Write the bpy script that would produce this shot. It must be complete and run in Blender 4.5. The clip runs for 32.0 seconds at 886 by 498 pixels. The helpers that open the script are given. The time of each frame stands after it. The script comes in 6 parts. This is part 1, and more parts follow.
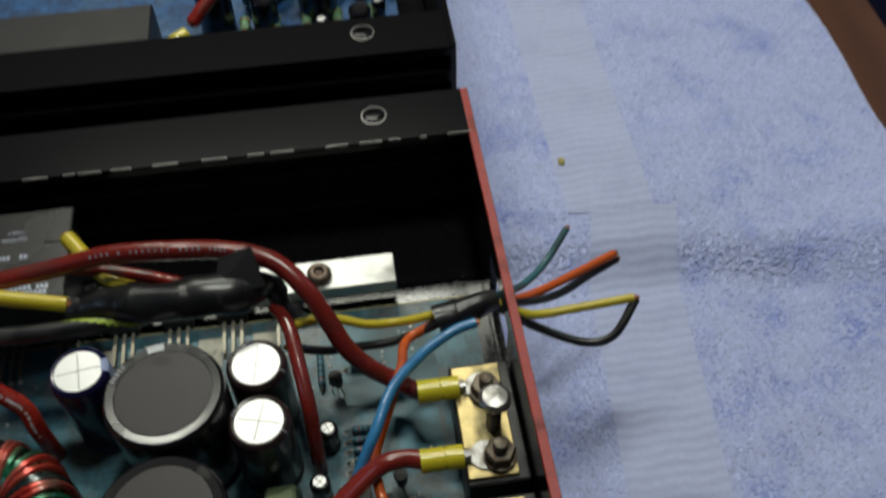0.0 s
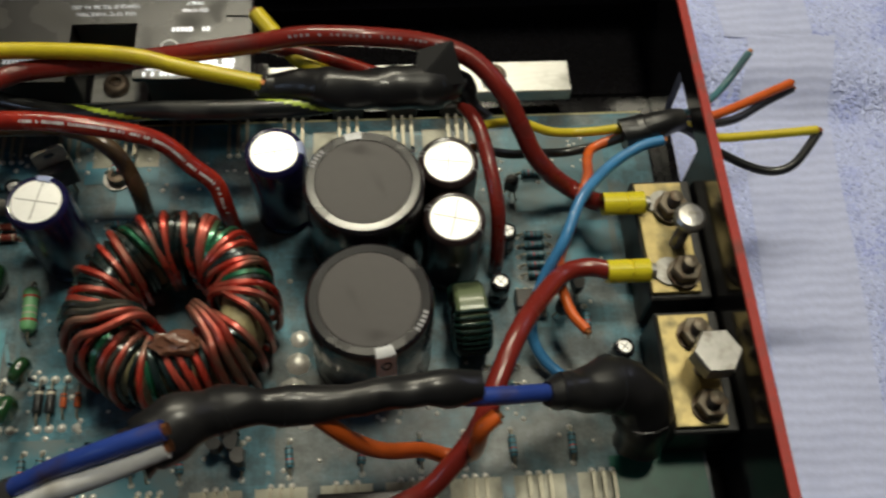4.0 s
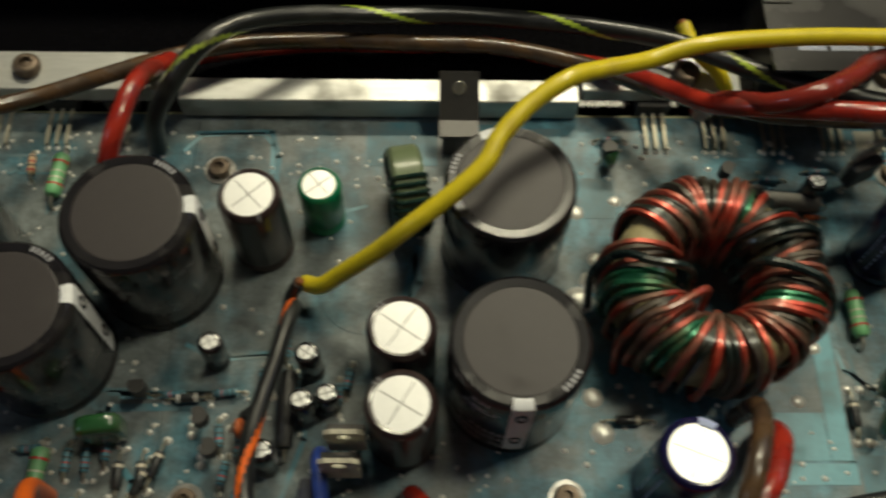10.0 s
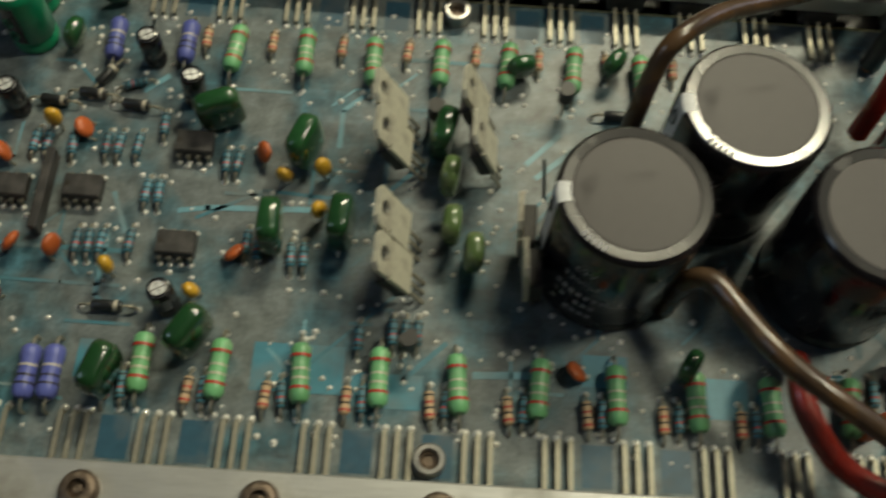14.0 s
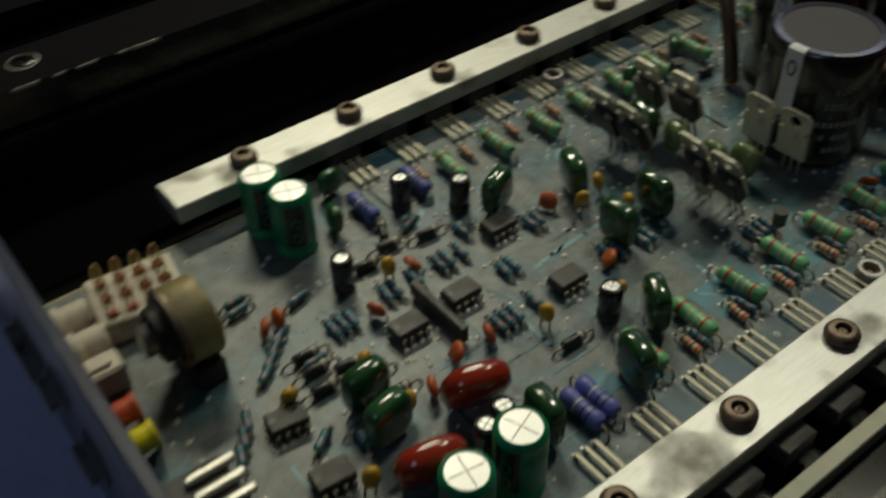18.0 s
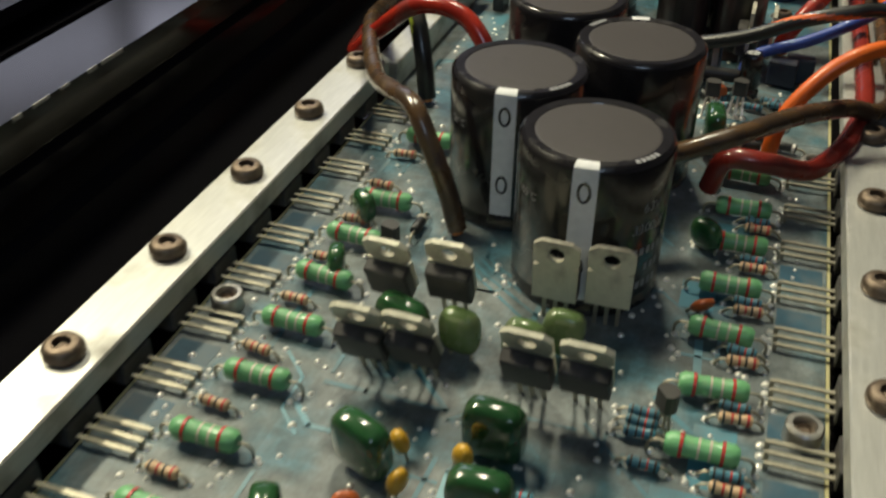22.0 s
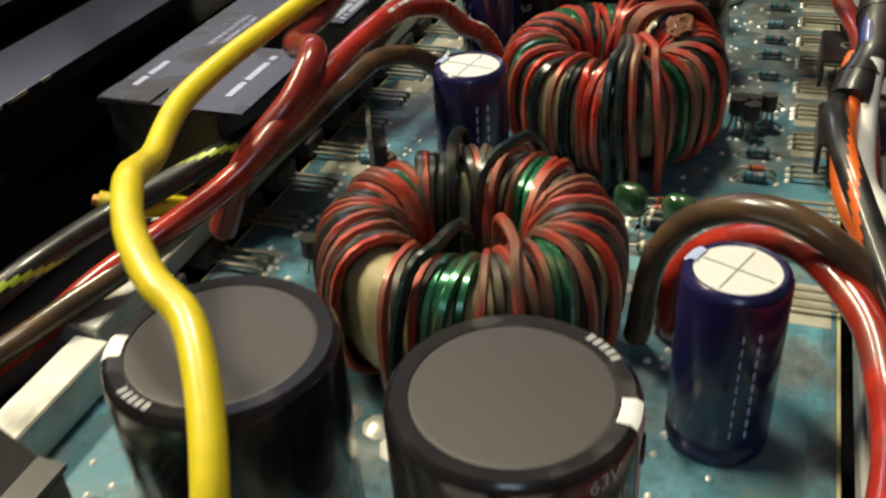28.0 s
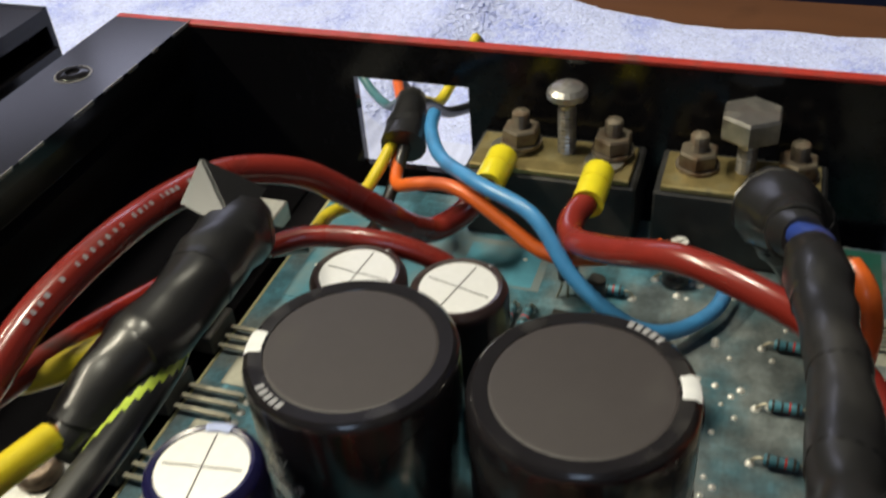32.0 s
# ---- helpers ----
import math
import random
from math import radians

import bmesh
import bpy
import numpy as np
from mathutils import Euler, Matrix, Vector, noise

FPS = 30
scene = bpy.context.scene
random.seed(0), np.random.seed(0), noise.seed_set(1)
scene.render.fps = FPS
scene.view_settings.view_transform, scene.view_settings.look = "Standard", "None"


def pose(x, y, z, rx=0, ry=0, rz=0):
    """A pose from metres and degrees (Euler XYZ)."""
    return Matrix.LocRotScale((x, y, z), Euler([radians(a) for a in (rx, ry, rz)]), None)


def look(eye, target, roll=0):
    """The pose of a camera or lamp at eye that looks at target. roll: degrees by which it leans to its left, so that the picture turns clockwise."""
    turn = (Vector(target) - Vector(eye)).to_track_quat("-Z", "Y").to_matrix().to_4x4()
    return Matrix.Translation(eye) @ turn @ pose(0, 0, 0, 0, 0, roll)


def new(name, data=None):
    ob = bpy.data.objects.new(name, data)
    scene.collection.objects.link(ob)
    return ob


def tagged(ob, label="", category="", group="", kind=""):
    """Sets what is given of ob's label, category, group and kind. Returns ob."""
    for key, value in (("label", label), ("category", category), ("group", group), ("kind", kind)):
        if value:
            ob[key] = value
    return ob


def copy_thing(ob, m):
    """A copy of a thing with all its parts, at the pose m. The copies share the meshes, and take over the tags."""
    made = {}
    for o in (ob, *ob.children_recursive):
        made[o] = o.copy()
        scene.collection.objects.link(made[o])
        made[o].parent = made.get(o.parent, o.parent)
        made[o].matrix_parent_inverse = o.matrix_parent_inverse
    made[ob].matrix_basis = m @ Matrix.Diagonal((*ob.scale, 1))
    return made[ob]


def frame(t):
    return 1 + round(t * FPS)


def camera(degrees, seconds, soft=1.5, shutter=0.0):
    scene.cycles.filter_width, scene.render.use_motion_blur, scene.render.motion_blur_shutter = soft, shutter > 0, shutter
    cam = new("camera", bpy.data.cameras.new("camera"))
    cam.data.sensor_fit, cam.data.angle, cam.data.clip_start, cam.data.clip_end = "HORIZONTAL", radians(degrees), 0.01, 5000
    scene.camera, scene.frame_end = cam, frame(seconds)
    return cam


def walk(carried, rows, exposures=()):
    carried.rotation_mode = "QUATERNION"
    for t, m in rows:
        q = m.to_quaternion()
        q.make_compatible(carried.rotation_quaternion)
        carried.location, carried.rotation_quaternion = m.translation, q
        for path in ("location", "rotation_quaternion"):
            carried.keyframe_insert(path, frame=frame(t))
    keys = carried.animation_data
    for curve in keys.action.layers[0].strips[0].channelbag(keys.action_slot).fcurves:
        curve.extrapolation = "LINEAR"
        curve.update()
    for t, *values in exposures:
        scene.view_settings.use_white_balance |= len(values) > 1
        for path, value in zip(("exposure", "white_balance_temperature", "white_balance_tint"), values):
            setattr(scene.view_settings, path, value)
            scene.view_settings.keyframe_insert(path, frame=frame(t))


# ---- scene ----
cam = camera(49.4, 32.0, soft=2.3, shutter=0.6)
PATH = [
    (0, (0.54363, 0.15480, 0.27858), (0.55892, 0.27931, 0.12281), -1.28),
    (0.5, (0.54278, 0.16305, 0.25826), (0.55665, 0.27884, 0.09578), -0.69),
    (1, (0.53968, 0.16042, 0.25501), (0.55345, 0.27024, 0.08843), 0.33),
    (1.5, (0.53600, 0.15187, 0.26951), (0.55016, 0.25541, 0.09898), 1.79),
    (2, (0.52973, 0.14851, 0.27177), (0.54458, 0.24608, 0.09782), 3.36),
    (2.5, (0.52393, 0.14565, 0.27124), (0.53939, 0.24033, 0.09575), 4.28),
    (4.5, (0.46558, 0.16477, 0.27702), (0.47795, 0.25613, 0.09953), 5.30),
    (5, (0.44603, 0.16614, 0.27611), (0.45807, 0.25702, 0.09835), 5.55),
    (5.5, (0.42934, 0.16370, 0.27442), (0.44066, 0.25584, 0.09727), 5.29),
    (6, (0.41506, 0.16372, 0.27393), (0.42585, 0.25567, 0.09664), 5.02),
    (6.5, (0.40087, 0.16674, 0.27407), (0.41242, 0.25765, 0.09630), 5.60),
    (7, (0.38197, 0.16807, 0.27285), (0.39495, 0.25881, 0.09509), 6.62),
    (7.5, (0.36101, 0.17206, 0.27130), (0.37514, 0.26140, 0.09292), 7.44),
    (8, (0.34583, 0.17367, 0.26642), (0.35699, 0.26405, 0.08835), 5.88),
    (8.5, (0.33056, 0.17475, 0.26599), (0.33849, 0.26482, 0.08759), 4.15),
    (9, (0.31215, 0.17477, 0.26140), (0.31834, 0.26454, 0.08279), 3.46),
    (9.5, (0.28679, 0.18055, 0.25846), (0.29231, 0.26575, 0.07760), 2.90),
    (10, (0.25444, 0.18201, 0.25652), (0.25812, 0.26990, 0.07690), 2.46),
    (10.5, (0.23382, 0.18235, 0.24870), (0.23400, 0.27180, 0.06982), 0.59),
    (11, (0.21454, 0.18050, 0.24732), (0.21297, 0.26866, 0.06781), -0.19),
    (11.5, (0.18735, 0.17769, 0.24544), (0.18614, 0.26524, 0.06563), 0.84),
    (12, (0.16000, 0.17372, 0.24453), (0.16021, 0.26021, 0.06420), 2.18),
    (12.5, (0.13018, 0.17294, 0.24247), (0.12985, 0.25843, 0.06166), 2.58),
    (13, (0.10732, 0.17240, 0.23461), (0.10898, 0.25855, 0.05413), 3.98),
    (13.5, (0.08026, 0.17552, 0.23019), (0.08395, 0.26035, 0.04911), 5.78),
    (14, (0.05048, 0.17190, 0.22056), (0.05415, 0.25712, 0.03967), 6.07),
    (14.5, (0.02991, 0.16626, 0.20956), (0.03203, 0.25248, 0.02912), 5.15),
    (15, (0.00979, 0.16470, 0.20558), (0.00864, 0.24883, 0.02414), 2.54),
    (15.5, (-0.00020, 0.14579, 0.21684), (-0.00784, 0.23583, 0.03842), -0.75),
    (17.5, (-0.15340, 0.11305, 0.18821), (-0.08666, 0.23765, 0.04672), -1.48),
    (18, (-0.15013, 0.13990, 0.18541), (-0.06178, 0.25898, 0.05119), -1.77),
    (18.5, (-0.18736, 0.15929, 0.16741), (-0.06680, 0.25592, 0.04040), -0.19),
    (19, (-0.21822, 0.18794, 0.15611), (-0.07755, 0.26443, 0.03625), 1.59),
    (19.5, (-0.21849, 0.22161, 0.15441), (-0.06798, 0.28842, 0.04091), 2.43),
    (20, (-0.20549, 0.23648, 0.14723), (-0.04983, 0.29420, 0.03571), 1.67),
    (20.5, (-0.18522, 0.24673, 0.14532), (-0.02676, 0.29668, 0.03399), 2.28),
    (21, (-0.16173, 0.25092, 0.14045), (-0.00360, 0.30035, 0.02842), 1.50),
    (21.5, (-0.12720, 0.24854, 0.13654), (0.03141, 0.29756, 0.02501), 1.90),
    (22, (-0.09733, 0.24676, 0.13770), (0.05956, 0.29812, 0.02480), 0.78),
    (22.5, (-0.07548, 0.24154, 0.14262), (0.08134, 0.29310, 0.02972), 0.08),
    (23, (-0.05006, 0.23701, 0.14557), (0.10689, 0.29096, 0.03396), -0.43),
    (23.5, (-0.02334, 0.23545, 0.14456), (0.13207, 0.29013, 0.03117), -0.49),
    (24, (0.00054, 0.23508, 0.14514), (0.15474, 0.29084, 0.03063), -1.14),
    (24.5, (0.02854, 0.22791, 0.14267), (0.18196, 0.28451, 0.02752), -1.91),
    (25, (0.05393, 0.22789, 0.13972), (0.20611, 0.28529, 0.02333), -2.31),
    (25.5, (0.08245, 0.22864, 0.13600), (0.23398, 0.28773, 0.01961), -2.24),
    (26, (0.10441, 0.23075, 0.13416), (0.25778, 0.28971, 0.02013), -2.68),
    (26.5, (0.12688, 0.22873, 0.13363), (0.28043, 0.28914, 0.02061), -3.20),
    (28.5, (0.20558, 0.23894, 0.12607), (0.36195, 0.29793, 0.01620), -3.87),
    (29, (0.22980, 0.23781, 0.12695), (0.38577, 0.29838, 0.01738), -4.44),
    (29.5, (0.25207, 0.24374, 0.12940), (0.40691, 0.30410, 0.01813), -4.06),
    (30, (0.27805, 0.24548, 0.13089), (0.43250, 0.30521, 0.01873), -4.48),
    (30.5, (0.30672, 0.24885, 0.12857), (0.46070, 0.30868, 0.01583), -4.74),
    (31, (0.33791, 0.25223, 0.13125), (0.48913, 0.31040, 0.01400), -4.72),
    (31.5, (0.36459, 0.24959, 0.13611), (0.51375, 0.30856, 0.01663), -5.55),
    (32, (0.38130, 0.24948, 0.14365), (0.52888, 0.30791, 0.02197), -5.09),
]
walk(cam, [(t, look(eye, target, roll)) for t, eye, target, roll in PATH],
     exposures=((0, -0.75, 5500, 9), (2.5, -0.6, 5700, 10), (5.5, -0.12, 6500, 8), (8, 0.02, 6550, 6), (10, -0.22, 6500, 5), (12, -0.16, 6500, 4), (14, 0.0, 6500, 3), (15, -0.2, 6500, 2), (17.5, -0.7, 6300, 3), (18.2, -0.6, 6300, 3), (19, 0.05, 6400, 4), (20, 0.2, 6450, 4), (21.3, 0.4, 6480, 5), (22, 0.6, 6490, 5), (23, 0.8, 6500, 5), (24.5, 0.78, 6500, 5), (26, 0.58, 6550, 6), (27.5, 0.78, 6650, 8), (29, 0.95, 6680, 9), (30, 0.82, 6700, 10), (32, 0.42, 6200, 10)))

# ---- light: a ceiling tube beyond the bench, an unseen glare lamp, and unseen lamps added for fill and sheen ----
world = bpy.data.worlds.new("room")
scene.world = world
world.use_nodes = True
world.node_tree.nodes["Background"].inputs[0].default_value = (0.55, 0.6, 0.8, 1)
world.node_tree.nodes["Background"].inputs[1].default_value = 0.03


def area(name, eye, target, size, watts, colour):
    lamp = bpy.data.lights.new(name, "AREA")
    lamp.shape, lamp.size, lamp.size_y = "RECTANGLE", size[0], size[1]
    lamp.energy, lamp.color = watts, colour
    ob = new(name, lamp)
    ob.matrix_world = look(eye, target)
    return ob


area("ceiling_tube", (0.40, 1.12, 1.05), (0.38, 0.29, 0.0), (0.55, 0.09), 12.2, (1.0, 0.90, 0.66))
# Unseen second lamp, added and placed by the glare on rail and board.
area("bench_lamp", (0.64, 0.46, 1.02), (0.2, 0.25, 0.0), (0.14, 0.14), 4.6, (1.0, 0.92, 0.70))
# Unseen bluish fill, added to light the sides that face west.
area("west_window", (-1.4, -0.1, 1.3), (0.0, 0.28, 0.0), (0.5, 0.4), 2.2, (0.60, 0.76, 1.0))
# Two unseen area lamps, added as fill and to give the flanges their lilac sheen.
area("east_window", (2.9, 1.5, 1.36), (0.25, 0.28, 0.0), (1.6, 0.34), 5.0, (0.80, 0.80, 1.0))
area("north_window", (2.5, 2.9, 1.43), (0.25, 0.28, 0.0), (1.0, 0.28), 1.2, (0.80, 0.80, 1.0))

# ---- materials ----
MATS = {}


def mat(name, colour, rough=0.5, metal=0.0, grain=0.25, scale=300.0, bump=0.0, dirt=None, dirt_amount=0.0, dirt_scale=60.0,
        coat=0.0, island=0.0, spec=0.5, stretch=(1, 1, 1), random_tint=0.0):
    """A procedural surface: base colour with fine grain, broad dust or stains, and relief; sizes in waves a metre."""
    if name in MATS:
        return MATS[name]
    m = bpy.data.materials.new(name)
    m.use_nodes = True
    n, l = m.node_tree.nodes, m.node_tree.links
    b = n["Principled BSDF"]
    b.inputs["Roughness"].default_value = rough
    b.inputs["Metallic"].default_value = metal
    b.inputs["Specular IOR Level"].default_value = spec
    b.inputs["Coat Weight"].default_value = coat
    b.inputs["Coat Roughness"].default_value = 0.12
    tc, mp = n.new("ShaderNodeTexCoord"), n.new("ShaderNodeMapping")
    mp.inputs["Scale"].default_value = stretch
    l.new(tc.outputs["Object"], mp.inputs[0])
    fine = n.new("ShaderNodeTexNoise")
    fine.inputs["Scale"].default_value, fine.inputs["Detail"].default_value = scale, 4.0
    l.new(mp.outputs[0], fine.inputs["Vector"])
    ramp = n.new("ShaderNodeMapRange")
    ramp.inputs["To Min"].default_value, ramp.inputs["To Max"].default_value = 1 - grain, 1 + grain
    l.new(fine.outputs["Fac"], ramp.inputs["Value"])
    mul = n.new("ShaderNodeMix")
    mul.data_type, mul.blend_type = "RGBA", "MULTIPLY"
    mul.inputs["Factor"].default_value = 1.0
    mul.inputs["A"].default_value = (*colour, 1)
    l.new(ramp.outputs[0], mul.inputs["B"])
    last = mul.outputs["Result"]
    if random_tint:
        info = n.new("ShaderNodeObjectInfo")
        hs = n.new("ShaderNodeHueSaturation")
        rr = n.new("ShaderNodeMapRange")
        rr.inputs["To Min"].default_value, rr.inputs["To Max"].default_value = 1 - random_tint, 1 + random_tint
        l.new(info.outputs["Random"], rr.inputs["Value"])
        l.new(rr.outputs[0], hs.inputs["Value"])
        l.new(last, hs.inputs["Color"])
        last = hs.outputs["Color"]
    if island:
        geo = n.new("ShaderNodeNewGeometry")
        hs = n.new("ShaderNodeHueSaturation")
        rr = n.new("ShaderNodeMapRange")
        rr.inputs["To Min"].default_value, rr.inputs["To Max"].default_value = 1 - island, 1 + island
        l.new(geo.outputs["Random Per Island"], rr.inputs["Value"])
        l.new(rr.outputs[0], hs.inputs["Value"])
        l.new(last, hs.inputs["Color"])
        last = hs.outputs["Color"]
    if dirt:
        big = n.new("ShaderNodeTexNoise")
        big.inputs["Scale"].default_value, big.inputs["Detail"].default_value = dirt_scale, 6.0
        l.new(tc.outputs["Object"], big.inputs["Vector"])
        cut = n.new("ShaderNodeMapRange")
        cut.inputs["From Min"].default_value, cut.inputs["From Max"].default_value = 0.62 - 0.3 * dirt_amount, 0.78 - 0.2 * dirt_amount
        l.new(big.outputs["Fac"], cut.inputs["Value"])
        mx = n.new("ShaderNodeMix")
        mx.data_type = "RGBA"
        mx.inputs["B"].default_value = (*dirt, 1)
        l.new(cut.outputs[0], mx.inputs["Factor"])
        l.new(last, mx.inputs["A"])
        last = mx.outputs["Result"]
        ro = n.new("ShaderNodeMapRange")
        ro.inputs["To Min"].default_value, ro.inputs["To Max"].default_value = rough, min(1.0, rough + 0.3)
        l.new(cut.outputs[0], ro.inputs["Value"])
        l.new(ro.outputs[0], b.inputs["Roughness"])
    l.new(last, b.inputs["Base Color"])
    if bump:
        bp = n.new("ShaderNodeBump")
        bp.inputs["Strength"].default_value, bp.inputs["Distance"].default_value = bump, 0.0004
        l.new(fine.outputs["Fac"], bp.inputs["Height"])
        l.new(bp.outputs[0], b.inputs["Normal"])
    MATS[name] = m
    return m


# ---- builders; all lengths in millimetres, turned into metres when a mesh is linked ----
MM = 0.001


SUB_PARTS = {"print": ("sleeve", "insulation", "plate", "housing"), "rim_print": ("sleeve",), "rim_tick": ("sleeve",), "polarity_mark": ("sleeve", "can"), "lettering": ("sleeve",), "polarity_stripe": ("sleeve",), "vent_score": ("can_top",),
             "band": ("body",), "tape_turn": ("winding",), "loose_flap": ("winding",), "pin_one_dimple": ("package",), "hole_eyelet": ("clip_plate",), "wire_pin": ("pin_socket",)}


def part(name, bm, material, parent=None, label="", smooth=False, at=None):
    """Links a bmesh (in millimetres) as one mesh object, under a thing where parent is given."""
    me = bpy.data.meshes.new(name)
    for v in bm.verts:
        v.co *= MM
    for f in bm.faces:
        f.smooth = smooth
    bm.to_mesh(me)
    bm.free()
    mats = material if isinstance(material, (list, tuple)) else [material]
    for m in mats:
        me.materials.append(m)
    ob = new(name, me)
    if smooth:
        me.set_sharp_from_angle(angle=radians(40))
    if at is not None:
        ob.matrix_basis = at
    if name in SUB_PARTS and parent is not None:
        parent = next((o for o in parent.children if o.name.split(".")[0] in SUB_PARTS[name]), parent)
    if parent is not None:
        ob.parent = parent
    if label:
        ob["label"] = label
    return ob


def thing(name, x, y, z, label, category, group="", turn=0.0, tilt=0.0, lean=0.0):
    e = new(name)
    e.empty_display_size = 0.01
    e.matrix_basis = pose(x * MM, y * MM, z * MM, tilt, lean, turn)
    return tagged(e, label, category, group)


def box(bm, x0, y0, z0, x1, y1, z1, bevel=0.0, slot=0):
    vs = [bm.verts.new(p) for p in ((x0, y0, z0), (x1, y0, z0), (x1, y1, z0), (x0, y1, z0), (x0, y0, z1), (x1, y0, z1), (x1, y1, z1), (x0, y1, z1))]
    fs = [bm.faces.new([vs[i] for i in q]) for q in ((3, 2, 1, 0), (4, 5, 6, 7), (0, 1, 5, 4), (1, 2, 6, 5), (2, 3, 7, 6), (3, 0, 4, 7))]
    for f in fs:
        f.material_index = slot
    if bevel:
        es = list({e for f in fs for e in f.edges})
        bmesh.ops.bevel(bm, geom=es, offset=bevel, segments=1, affect="EDGES", material=slot)
    return bm


def lathe(bm, profile, seg=24, cx=0.0, cy=0.0, slot=0, axis="z", closed=False):
    """Turns a profile of (radius, height) round an axis. A radius of 0 ends it in one point."""
    rings = []
    for r, h in profile:
        if r <= 1e-6:
            co = (cx, cy, h) if axis == "z" else (h, cx, cy) if axis == "x" else (cx, h, cy)
            rings.append([bm.verts.new(co)])
            continue
        ring = []
        for i in range(seg):
            a = 2 * math.pi * i / seg
            u, v = r * math.cos(a), r * math.sin(a)
            co = (cx + u, cy + v, h) if axis == "z" else (h, cx + u, cy + v) if axis == "x" else (cx + v, h, cy + u)
            ring.append(bm.verts.new(co))
        rings.append(ring)
    pairs = list(zip(rings, rings[1:]))
    if closed:
        pairs.append((rings[-1], rings[0]))
    for a, b in pairs:
        for i in range(seg):
            j = (i + 1) % seg
            if len(a) == 1 and len(b) == 1:
                continue
            if len(a) == 1:
                f = bm.faces.new((a[0], b[i], b[j]))
            elif len(b) == 1:
                f = bm.faces.new((a[j], a[i], b[0]))
            else:
                f = bm.faces.new((a[i], a[j], b[j], b[i]))
            f.material_index = slot
    return bm


def spline(points, step=1.2):
    """A smooth line through points (Catmull-Rom), as a list of vectors."""
    p = [Vector(q) for q in points]
    p = [p[0] * 2 - p[1]] + p + [p[-1] * 2 - p[-2]]
    out = []
    for a, b, c, d in zip(p, p[1:], p[2:], p[3:]):
        k = max(2, int((c - b).length / step))
        for i in range(k):
            t = i / k
            out.append(0.5 * ((2 * b) + (c - a) * t + (2 * a - 5 * b + 4 * c - d) * t * t + (3 * b - a - 3 * c + d) * t ** 3))
    out.append(p[-2].copy())
    return out


def tube(bm, path, radius, seg=10, slot=0, stripe=None, caps=True):
    """A round bar along a path. radius: a number or a function of 0..1. stripe: (slot, turns, width in segments), a helical stripe."""
    n = len(path)
    rings, up = [], None
    for i, q in enumerate(path):
        t = (path[min(i + 1, n - 1)] - path[max(i - 1, 0)]).normalized()
        if up is None:
            up = t.orthogonal().normalized()
        up = (up - t * up.dot(t))
        up = up.normalized() if up.length > 1e-6 else t.orthogonal().normalized()
        side = t.cross(up)
        r = radius(i / (n - 1)) if callable(radius) else radius
        rings.append([bm.verts.new(q + (up * math.cos(2 * math.pi * k / seg) + side * math.sin(2 * math.pi * k / seg)) * r) for k in range(seg)])
    for i, (a, b) in enumerate(zip(rings, rings[1:])):
        for k in range(seg):
            j = (k + 1) % seg
            f = bm.faces.new((a[k], b[k], b[j], a[j]))
            f.material_index = slot
            if stripe and (k - int(i / len(rings) * stripe[1] * seg)) % seg < stripe[2]:
                f.material_index = stripe[0]
    if caps:
        for ring, back in ((rings[0], False), (rings[-1], True)):
            f = bm.faces.new(ring if not back else list(reversed(ring)))
            f.material_index = slot
    return bm

# ---- surfaces of the place ----
BLACK_ANO = mat("black_anodised_aluminium", (0.009, 0.0085, 0.010), 0.16, 0.0, 0.3, 500, 0.006, spec=0.3)
# The blue this dark plate reflects is put into its base colour.
SHEEN_PLATE = mat("black_plate_blue_sheen", (0.020, 0.029, 0.068), 0.33, 0.0, 0.25, 300, 0.03, (0.05, 0.06, 0.11), 0.3, 40)
WORN = mat("bare_worn_metal", (0.30, 0.29, 0.28), 0.45, 0.6, 0.4, 900, 0.1)
ALU = mat("milled_aluminium", (0.56, 0.56, 0.54), 0.44, 0.7, 0.16, 900, 0.12, (0.33, 0.32, 0.29), 0.4, 70, stretch=(0.15, 1, 1))
SCREW = mat("browned_steel_screw", (0.16, 0.12, 0.09), 0.45, 0.7, 0.4, 900, 0.2, (0.25, 0.2, 0.15), 0.4, 500)
STEEL_PALE = mat("bright_nickel", (0.6, 0.58, 0.5), 0.25, 0.9, 0.2, 500, 0.05)
SOLDER = mat("solder_tin", (0.78, 0.77, 0.72), 0.32, 0.45, 0.3, 1500, 0.3)


